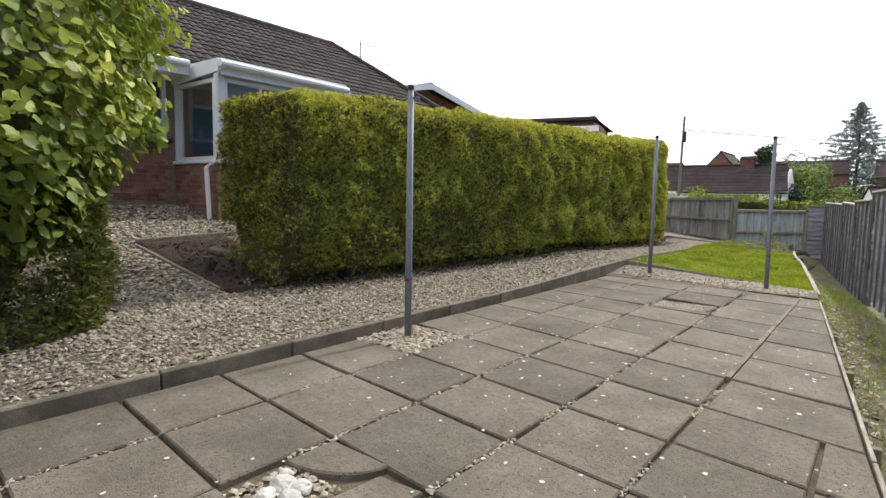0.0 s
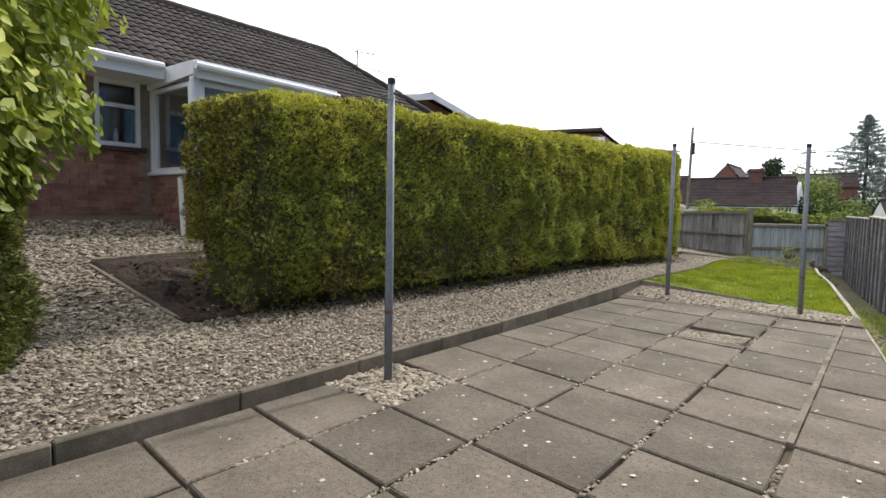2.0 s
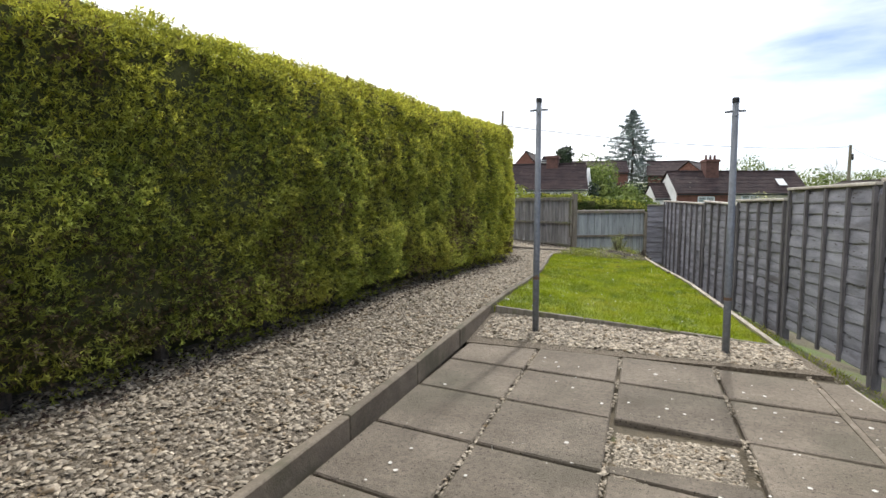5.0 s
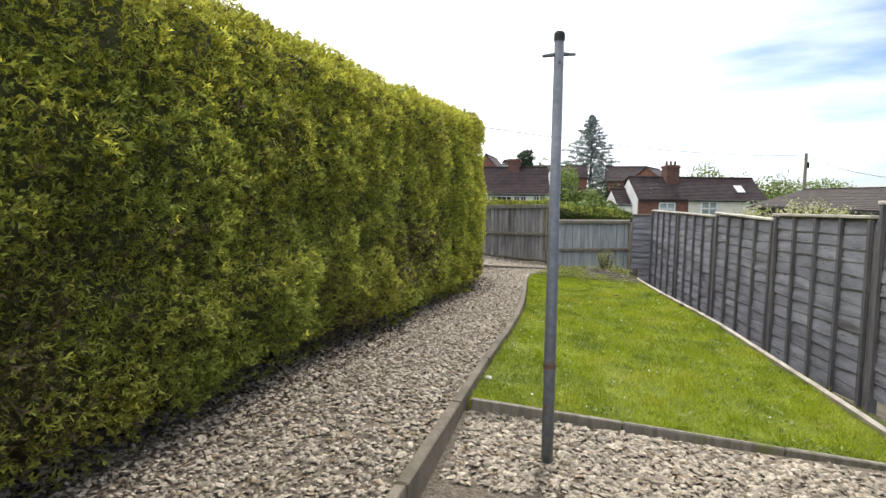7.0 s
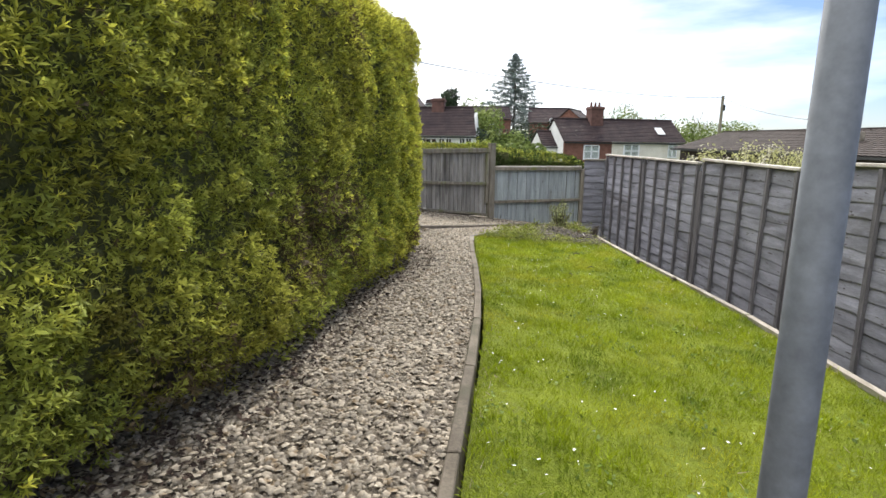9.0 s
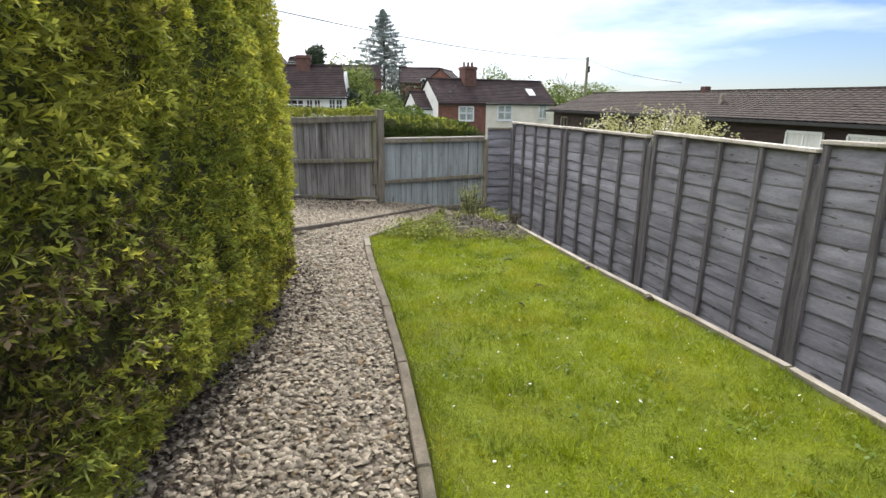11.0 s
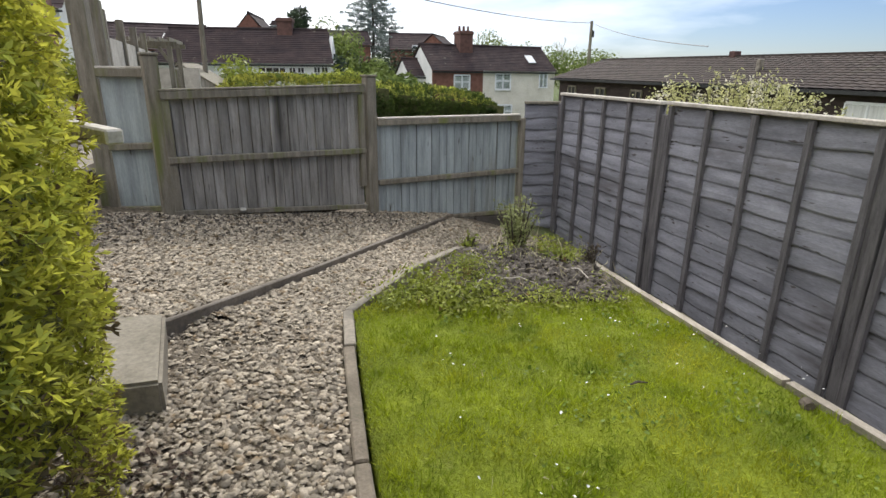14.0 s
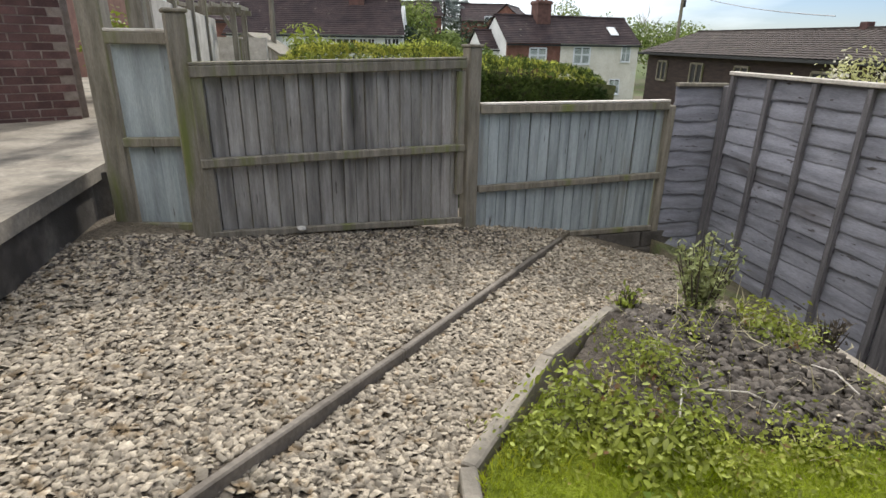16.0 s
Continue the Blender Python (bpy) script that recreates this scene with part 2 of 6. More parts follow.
M_BRICK = surface("red brick", (0.20, 0.095, 0.072), (0.37, 0.19, 0.145), 6, 0.9, 0.6, 120, 0.004, rand=0.28)
M_FARBRICK = surface("far red brick", (0.14, 0.064, 0.048), (0.235, 0.115, 0.085), 3, 0.9, 0.3, 20, 0.01, rand=0.05)
M_DARKBRICK = surface("purple brick", (0.065, 0.036, 0.034), (0.15, 0.08, 0.07), 5, 0.9, 0.6, 100, 0.004, rand=0.25)
M_SCREED = surface("worn mortar strip", (0.13, 0.107, 0.08), (0.25, 0.21, 0.165), 8, 0.92, 0.6, 120, 0.006, patch=(0.11, 0.09, 0.065), patch_scale=3)
M_MORTAR = surface("mortar", (0.20, 0.16, 0.13), (0.33, 0.28, 0.24), 12, 0.95, 0.5, 150, 0.003)
M_TILE = surface("roof tiles", (0.032, 0.025, 0.022), (0.078, 0.061, 0.053), 3, 0.9, 0.5, 80, 0.005, island=0.3, patch=(0.085, 0.078, 0.055), patch_scale=1.1, patch_at=(0.6, 0.78), rand=0.0)
M_TILE_SINGLE = surface("single roof tiles", (0.034, 0.027, 0.024), (0.08, 0.063, 0.055), 3, 0.9, 0.5, 80, 0.005, rand=0.3, patch=(0.085, 0.078, 0.055), patch_scale=1.1, patch_at=(0.6, 0.78))
M_OLDTILE = surface("old clay tiles", (0.024, 0.017, 0.019), (0.060, 0.040, 0.039), 1.2, 0.9, 0.5, 14, 0.03, island=0.3, spots=(0.15, 0.13, 0.11), spot_scale=2.2, spot_at=(0.68, 0.76))
M_UPVC = surface("white plastic", (0.74, 0.75, 0.76), (0.82, 0.83, 0.84), 2, 0.35, 0.03, 30, 0.001, fine=0.05, spec=0.5)
M_RENDER = surface("cream render", (0.60, 0.56, 0.47), (0.76, 0.72, 0.63), 0.8, 0.9, 0.2, 30, 0.004)
M_WHITE = surface("white render", (0.68, 0.68, 0.66), (0.82, 0.82, 0.80), 0.8, 0.9, 0.2, 30, 0.004)
M_DARKWOOD = surface("dark stained boards", (0.022, 0.015, 0.014), (0.055, 0.036, 0.03), 2, 0.8, 0.4, 20, 0.008, stretch=(1, 1, 5))
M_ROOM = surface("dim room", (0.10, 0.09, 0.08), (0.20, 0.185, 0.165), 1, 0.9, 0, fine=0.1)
M_CURTAIN = surface("net curtain", (0.55, 0.55, 0.54), (0.72, 0.72, 0.70), 3, 0.9, 0.3, 8, 0.02, stretch=(6, 6, 0.3))
M_BLUE = surface("blue fabric", (0.05, 0.10, 0.16), (0.09, 0.16, 0.23), 3, 0.8, 0.1, 30, 0.003)
M_PEBBLE = surface("white pebbles", (0.38, 0.36, 0.32), (0.58, 0.56, 0.51), 12, 0.7, 0.3, 60, 0.004, rand=0.1)
M_DAISY = surface("daisy petals", (0.75, 0.75, 0.72), (0.85, 0.85, 0.82), 30, 0.7, 0, fine=0)
M_TWIG = surface("bare twigs", (0.20, 0.175, 0.15), (0.32, 0.29, 0.26), 2, 0.95, 0, fine=0)
M_WIRE = surface("cable", (0.10, 0.10, 0.11), (0.16, 0.16, 0.17), 2, 0.6, 0, fine=0)
M_RED = surface("red flowers", (0.45, 0.05, 0.03), (0.60, 0.10, 0.05), 20, 0.7, 0, fine=0)


def glass_material():
    m = bpy.data.materials.new("window glass")
    m.use_nodes = True
    b = m.node_tree.nodes["Principled BSDF"]
    b.inputs["Base Color"].default_value = (0.9, 0.95, 0.95, 1)
    b.inputs["Roughness"].default_value = 0.02
    b.inputs["Transmission Weight"].default_value = 1.0
    b.inputs["IOR"].default_value = 1.45
    return m


M_GLASS = glass_material()


# ---- building helpers ----
def mesh_of(verts, faces, name="mesh"):
    me = bpy.data.meshes.new(name)
    me.from_pydata([tuple(map(float, v)) for v in verts], [], [tuple(map(int, q)) for q in faces])
    me.update()
    return me


def part(name, shape, material, parent=None, label="", at=None, smooth=False):
    """Links a bmesh or a mesh as one object, under its thing where one is given."""
    if isinstance(shape, bmesh.types.BMesh):
        me = bpy.data.meshes.new(name)
        bmesh.ops.recalc_face_normals(shape, faces=shape.faces)
        shape.to_mesh(me)
        shape.free()
    else:
        me = shape
    if not me.materials:
        me.materials.append(material)
    if smooth:
        me.polygons.foreach_set("use_smooth", [True] * len(me.polygons))
    ob = new(name, me)
    if parent:
        ob.parent = parent
    if at is not None:
        ob.matrix_local = at
    if label:
        ob["label"] = label
    return ob


def thing(name, m, label, category, group="", kind=""):
    ob = new(name)
    ob.empty_display_size = 0.1
    ob.matrix_world = m
    return tagged(ob, label, category, group, kind)


def beam(bm, a, b, w, h, up=(0, 0, 1), taper=1.0):
    """A rectangular bar from a to b, w across and h along up."""
    a, b, up = Vector(a), Vector(b), Vector(up)
    d = (b - a).normalized()
    s = d.cross(up)
    if s.length < 1e-4:
        s = d.cross(Vector((1, 0, 0)))
    s.normalize()
    u = s.cross(d).normalized()
    vs = []
    for p, k in ((a, 1.0), (b, taper)):
        for i, j in ((-1, -1), (1, -1), (1, 1), (-1, 1)):
            vs.append(bm.verts.new(p + s * (i * w / 2 * k) + u * (j * h / 2 * k)))
    for f in ((0, 1, 2, 3), (4, 7, 6, 5), (0, 4, 5, 1), (1, 5, 6, 2), (2, 6, 7, 3), (3, 7, 4, 0)):
        bm.faces.new([vs[i] for i in f])


def bar(a, b, w, h, up=(0, 0, 1), bevel=0.0):
    bm = bmesh.new()
    beam(bm, a, b, w, h, up)
    if bevel:
        bmesh.ops.bevel(bm, geom=bm.edges[:], offset=bevel, segments=1, affect="EDGES")
    return bm


def tube(bm, pts, radii, n=10, cap=True):
    """A round tube along points."""
    rings = []
    pts = [Vector(p) for p in pts]
    for i, p in enumerate(pts):
        d = (pts[min(i + 1, len(pts) - 1)] - pts[max(i - 1, 0)]).normalized()
        s = d.cross(Vector((0.31, 0.17, 0.93)) if abs(d.z) < 0.9 else Vector((1, 0, 0))).normalized()
        u = d.cross(s)
        r = radii[i] if isinstance(radii, (list, tuple)) else radii
        rings.append([bm.verts.new(p + (s * math.cos(2 * math.pi * k / n) + u * math.sin(2 * math.pi * k / n)) * r) for k in range(n)])
    for r0, r1 in zip(rings, rings[1:]):
        for k in range(n):
            bm.faces.new((r0[k], r0[(k + 1) % n], r1[(k + 1) % n], r1[k]))
    if cap:
        bm.faces.new(rings[0][::-1])
        bm.faces.new(rings[-1])


def prism(bm, poly, z0, z1):
    lo = [bm.verts.new((x, y, z0)) for x, y in poly]
    hi = [bm.verts.new((x, y, z1)) for x, y in poly]
    n = len(poly)
    bm.faces.new(lo[::-1])
    bm.faces.new(hi)
    for i in range(n):
        bm.faces.new((lo[i], lo[(i + 1) % n], hi[(i + 1) % n], hi[i]))


def block(x0, y0, z0, x1, y1, z1, bevel=0.0):
    bm = bmesh.new()
    prism(bm, ((x0, y0), (x1, y0), (x1, y1), (x0, y1)), z0, z1)
    if bevel:
        bmesh.ops.bevel(bm, geom=bm.edges[:], offset=bevel, segments=1, affect="EDGES")
    return bm


def sheet(f, us, vs, depth=0.12):
    """A surface mesh over a grid, with a skirt of the given depth round it."""
    nu, nv = len(us), len(vs)
    top = [f(u, v) for v in vs for u in us]
    faces = [(j * nu + i, j * nu + i + 1, (j + 1) * nu + i + 1, (j + 1) * nu + i) for j in range(nv - 1) for i in range(nu - 1)]
    if depth:
        rim = list(range(nu)) + [j * nu + nu - 1 for j in range(1, nv)] + [(nv - 1) * nu + i for i in range(nu - 2, -1, -1)] + [j * nu for j in range(nv - 2, 0, -1)]
        base = len(top)
        top += [(top[i][0], top[i][1], top[i][2] - depth) for i in rim]
        k = len(rim)
        faces += [(rim[i], base + i, base + (i + 1) % k, rim[(i + 1) % k]) for i in range(k)]
    return mesh_of(top, faces)


def lerp_at(table, v):
    if v <= table[0][0]:
        return table[0][1]
    for (a, p), (b, q) in zip(table, table[1:]):
        if v <= b:
            return p + (q - p) * (v - a) / (b - a)
    return table[-1][1]


def smooth_step(a, b, v):
    k = min(1.0, max(0.0, (v - a) / (b - a)))
    return k * k * (3 - 2 * k)


def scatter(base_v, base_f, places, normals, sizes, rng, tilt=0.5, flat=(1, 1, 1), axis=False):
    """Many small turned copies of one shape, joined into one mesh: numpy arrays in, mesh out."""
    base_v, base_f = np.array(base_v, float), np.array(base_f, int)
    n, k = len(places), len(base_v)
    nz = normals + rng.normal(0, tilt, (n, 3))
    nz /= np.linalg.norm(nz, axis=1)[:, None] + 1e-9
    r = rng.normal(size=(n, 3))
    nx = np.cross(r, nz)
    nx /= np.linalg.norm(nx, axis=1)[:, None] + 1e-9
    ny = np.cross(nz, nx)
    if axis:   # the shape's length, not its face, follows the given direction
        nz, ny = np.cross(nx, nz), nz
    s = sizes[:, None, None] * (1 + rng.uniform(-0.3, 0.3, (n, 1, 3))) * np.array(flat)
    loc = base_v[None] * s
    loc = loc * (1 + rng.uniform(-0.18, 0.18, (n, k, 3)))
    world_v = places[:, None] + loc[:, :, :1] * nx[:, None] + loc[:, :, 1:2] * ny[:, None] + loc[:, :, 2:] * nz[:, None]
    faces = (base_f[None] + (np.arange(n) * k)[:, None, None]).reshape(-1, base_f.shape[1])
    me = bpy.data.meshes.new("scatter")
    me.vertices.add(n * k)
    me.vertices.foreach_set("co", world_v.reshape(-1))
    q = base_f.shape[1]
    me.loops.add(len(faces) * q)
    me.loops.foreach_set("vertex_index", faces.reshape(-1))
    me.polygons.add(len(faces))
    me.polygons.foreach_set("loop_start", np.arange(len(faces)) * q)
    me.polygons.foreach_set("loop_total", np.full(len(faces), q))
    me.update(calc_edges=True)
    return me


RNG = np.random.default_rng(7)
CHIP_V = [(-.5, -.4, -.3), (.45, -.5, -.3), (.5, .45, -.3), (-.4, .5, -.3), (-.35, -.3, .3), (.3, -.35, .35), (.35, .3, .25), (-.3, .35, .3)]
CHIP_F = [(4, 5, 6, 7), (0, 1, 5, 4), (1, 2, 6, 5), (2, 3, 7, 6), (3, 0, 4, 7)]
# a conifer spray: a flat forked fan of five fingers
SPRAY_V, SPRAY_F = [], []
for _y, _a, _l, _w, _b in ((-.30, -0.75, 0.50, .085, .08), (-.26, 0.8, 0.50, .085, -.08), (0.04, -0.52, 0.46, .08, -.07), (0.08, 0.58, 0.44, .08, .07), (-.5, 0.0, 1.05, .06, .0)):
    _s, _c, _i = math.sin(_a), math.cos(_a), len(SPRAY_V)
    SPRAY_V += [(0, _y, 0), (_s * _l * .6 + _c * _w, _y + _c * _l * .6 - _s * _w, _b), (_s * _l, _y + _c * _l, _b * 2.5), (_s * _l * .6 - _c * _w, _y + _c * _l * .6 + _s * _w, _b)]
    SPRAY_F += [(_i, _i + 1, _i + 2, _i + 3)]
LEAF_V = [(0, -.5, 0), (.24, -.12, .05), (.20, .22, .05), (0, .55, 0), (-.20, .22, .05), (-.24, -.12, .05), (0, 0, -.02)]
LEAF_F = [(0, 1, 6), (1, 2, 6), (2, 3, 6), (3, 4, 6), (4, 5, 6), (5, 0, 6)]
BLADE_V = [(-.06, 0, 0), (.06, 0, 0), (.04, .10, .55), (-.04, .10, .55), (0, .32, 1.0)]
BLADE_F = [(0, 1, 2), (0, 2, 3), (3, 2, 4)]
UP = np.array([0, 0, 1.0])


# ---- the lie of the land ----
KERB_TOP = [(-4, 0.08), (5, 0.095), (8.4, 0.175), (9.3, 0.175), (10.4, 0.135), (12.6, 0.08), (15.0, 0.04), (15.7, 0.02), (16.4, 0.0)]
KERB_X = [(-4, -3.5), (8.4, -3.5), (10.5, -3.53), (11.6, -3.58), (12.6, -3.67), (13.8, -3.81), (15.05, -3.93)]
BOARD_X = [(8.72, -0.95), (10.4, -1.22), (12.13, -1.48), (14.0, -1.80), (16.25, -2.07)]
BOARD_Z = [(8.72, -0.11), (12.13, -0.035), (14.0, -0.06), (16.25, -0.115)]


def fence_x(y):
    return -1.58 + 0.1505 * (18.52 - y)


def patio_x(y):
    return -0.25 - 0.12 * (y - 2.4)


def far_low(x, y):
    heap = 0.078 * min(1.0, max(0.0, 1 - (x + 4.80 - (y - 14.62) * 0.526) / 0.5)) * smooth_step(14.2, 14.9, y)   # gravel banked against the timber edge
    return -0.02 - 0.10 * (x + 3.9) - 0.06 * (y - 15.0) + heap


def far_high(x, y):
    return max(far_low(x, y) + 0.018, min(0.24 + 0.02 * (-x - 5), 0.207 - 0.153 * (x + 4.79) - 0.0536 * (y - 14.57)))


def path_z(x, y):
    """Gravel beside the hedge, rising to the house behind it."""
    near = lerp_at(KERB_TOP, y) - 0.035 + 0.045 * max(0.0, -3.5 - x)
    near += 0.16 * max(0.0, -5.3 - x) * (1 - smooth_step(8, 13, y))
    k = smooth_step(12.5, 15.0, y)
    return near * (1 - k) + far_low(x, y) * k


def lawn_z(x, y):
    xl, xr = lerp_at(KERB_X, y), lerp_at(BOARD_X, y)
    k = (x - xl) / (xr - xl)
    return (lerp_at(KERB_TOP, y) - 0.03) * (1 - k) + (lerp_at(BOARD_Z, y) - 0.02) * k


def land_z(x, y):
    z = -0.85 - 2.2 * smooth_step(24, 46, y) * smooth_step(-14, -4, x)
    z += 7.5 * smooth_step(72, 130, y) * (1 - 0.75 * smooth_step(-5, 45, x))
    z += 0.5 * smooth_step(-8, -14, x) * smooth_step(45, 25, y)
    return z + 0.4 * noise.noise(Vector((x * 0.03, y * 0.03, 0))) * smooth_step(20, 60, abs(x) + abs(y))


def spread(lo, hi, mid, n, power=3.0):
    out = []
    for i in range(n + 1):
        k = 2 * i / n - 1
        out.append(mid + (abs(k) ** power) * (hi - mid if k > 0 else mid - lo) * (1 if k > 0 else -1))
    return sorted(set(out))


tagged(part("ground", sheet(lambda x, y: (x, y, land_z(x, y)), spread(-1500, 1500, 0, 90), spread(-1500, 1800, 30, 110), 0), M_GROUND, smooth=True),
       "rough grassy ground falling away to the valley", "ground", kind="structure")

gx = np.linspace
patio = tagged(part("patio", sheet(lambda u, v: (-3.5 + u * (patio_x(v) + 3.5), v, -0.035), [0, .25, .5, .75, 1], list(gx(-4, 7.62, 24)), 0.3), M_JOINT),
               "patio of square buff concrete slabs with earthy joints", "patio", kind="structure")
bed_front = part("gravel_strip", sheet(lambda u, v: (-3.5 + u * (lerp_at([(7.4, -0.85), (8.8, -0.98)], v) + 3.5), 7.55 + (v - 7.55) * (1 + 0.22 * u), 0.0 + (0.09 - 0.15 * u) * (v - 7.5) / 0.9),
                                       list(gx(0, 1, 14)), list(gx(7.55, 8.38, 8)), 0.3), M_GRAVEL)
tagged(bed_front, "strip of grey-brown gravel between patio and lawn", "gravel", kind="structure")
path = part("gravel_path", sheet(lambda u, v: (lerp_at(KERB_X, v) - 0.03 + u * (-13 - lerp_at(KERB_X, v)), v, path_z(lerp_at(KERB_X, v) + u * (-13 - lerp_at(KERB_X, v)), v)),
                                 [0, .03, .06, .1, .14, .17, .2, .25, .32, .4, .5, .7, 1], list(gx(-5, 15.0, 60)), 0.4), M_GRAVEL, smooth=True)
tagged(path, "grey-brown gravel path beside the conifer hedge", "gravel path", kind="structure")
def lawn_left(v):
    return lerp_at(KERB_X, v) + 0.58 * max(0.0, v - 15.03)


lawn = part("lawn", sheet(lambda u, v: (lawn_left(v) + 0.02 + u * (lerp_at(BOARD_X, v) - lawn_left(v) - 0.03), v + (0.36 * u * (1 - smooth_step(8.4, 12, v))), lawn_z(lawn_left(v) + u * (lerp_at(BOARD_X, v) - lawn_left(v)), v)),
                          list(gx(0, 1, 16)), list(gx(8.4, 15.45, 40)), 0.3), M_TURF, smooth=True)
tagged(lawn, "bright green mown lawn dotted with daisies", "lawn", kind="structure")
strip = part("earth_strip", sheet(lambda u, v: ((patio_x(v) if v < 8.7 else lerp_at(BOARD_X, v)) + u * (fence_x(v) + 0.5 - (patio_x(v) if v < 8.7 else lerp_at(BOARD_X, v))), v,
                                                -0.26 - 0.36 * u - 0.10 * smooth_step(9, 15, v)), list(gx(0, 1, 8)), list(gx(-5, 19, 60)), 0.3), M_STRIP, smooth=True)
tagged(strip, "mossy low strip of earth along the fence foot", "earth", kind="structure")


low = part("gravel_corner", sheet(lambda u, v: (-5.2 + u * 3.6, v, far_low(-5.2 + u * 3.6, v) - 0.01 - 0.12 * smooth_step(-2.6, -1.7, -5.2 + u * 3.6)), list(gx(0, 1, 14)), list(gx(14.9, 18.9, 20)), 0.4), M_GRAVEL, smooth=True)
tagged(low, "gravel path widening towards the back fence", "gravel path", kind="structure")


def bed_z(x, y):
    """The weedy soil bed in the corner: a low mound."""
    d = math.hypot((x + 2.75) / 0.9, (y - 16.2) / 1.0)
    rim = -0.03 * (1 - smooth_step(0.0, 0.5, x + 3.93 - 0.6 * (y - 15.05)))
    return rim + lawn_z(x, min(y, 16.0)) + 0.10 * max(0, 1 - d * d) + 0.022 * noise.noise(Vector((x * 7, y * 7, 1))) + 0.02 * noise.noise(Vector((x * 17, y * 17, 1))) - 0.20 * smooth_step(16.15, 16.8, y) - 0.12 * smooth_step(-2.3, -1.6, x)


bed = part("soil_bed", sheet(lambda u, v: (-3.9 + 0.62 * (v - 15.05) * (1 if v < 16.4 else 0) + (0.84 if v >= 16.4 else 0) + u * (2.15 - 0.2 * smooth_step(16, 18, v) - (0.62 * (v - 15.05) if v < 16.4 else 0.84)), v + 0.0,
                                          bed_z(-3.9 + 0.62 * (min(v, 16.4) - 15.05) + u * 2.0, v) + 0.02), list(gx(0, 1, 46)), list(gx(15.3, 16.8, 40)), 0.4), M_SOIL, smooth=True)
tagged(bed, "dark weedy soil bed at the end of the lawn", "flower bed", kind="structure")

# upper gravel behind a timber edge
EDGE_A, EDGE_B = (-4.79, 14.57), (-3.05, 18.0)


def high_left(v):
    return -6.35 + 0.55 * smooth_step(16.9, 15.2, v)


up_gravel = part("gravel_yard", sheet(lambda u, v: ((lambda xr: (high_left(v) + u * (xr - high_left(v)), v, far_high(high_left(v) + u * (xr - high_left(v)), v)))(EDGE_A[0] + (v - EDGE_A[1]) * (EDGE_B[0] - EDGE_A[0]) / (EDGE_B[1] - EDGE_A[1]))),
                                      list(gx(0, 1, 18)), list(gx(14.57, 18.4, 26)), 0.5), M_GRAVEL, smooth=True)
tagged(up_gravel, "raised gravel yard in front of the gate", "gravel", kind="structure")

# ---- conifer hedge ----
FRONT = [(3.0, -5.05), (4.7, -4.97), (6.2, -4.76), (7.4, -4.64), (10.0, -4.52), (12.0, -4.43), (13.0, -4.37), (13.4, -4.44), (13.85, -4.68)]
TOP = [(3.0, 2.12), (4.5, 2.24), (7.0, 2.28), (10.5, 2.36), (12.5, 2.46), (14.0, 2.52)]


def hedge_shell(y, a):
    """A point and its outward normal on the hedge's rounded section: a runs 0..1 from the front foot over the top to the back foot."""
    xf, zt = lerp_at(FRONT, y), lerp_at(TOP, y)
    w, g, r = 1.15, path_z(xf, y), 0.20
    h = zt - g
    total = 2 * h + w
    s = a * total
    lean = 0.04
    if s < h:
        x, z, nx, nz = xf - lean * (s / h) ** 2 * 1.0 - 0.10 * max(0, 0.25 - s) / 0.25, g + s, 1.0, 0.0
        k = max(0.0, (s - (h - r)) / r)
        x -= r * 0.42 * k * k
        nx, nz = 1 - 0.6 * k, 0.6 * k
    elif s < h + w:
        u = (s - h) / w
        x, z, nx, nz = xf - lean - r * 0.42 - u * (w - r * 0.84), zt - 0.0, 0.0, 1.0
        if u < 0.15:
            nx, nz = 0.6 * (1 - u / 0.15), 0.8
    else:
        x, z, nx, nz = xf - w - lean, zt - (s - h - w), -1.0, 0.0
    return x, z, nx, nz


Y0, Y1 = 3.05, 13.83


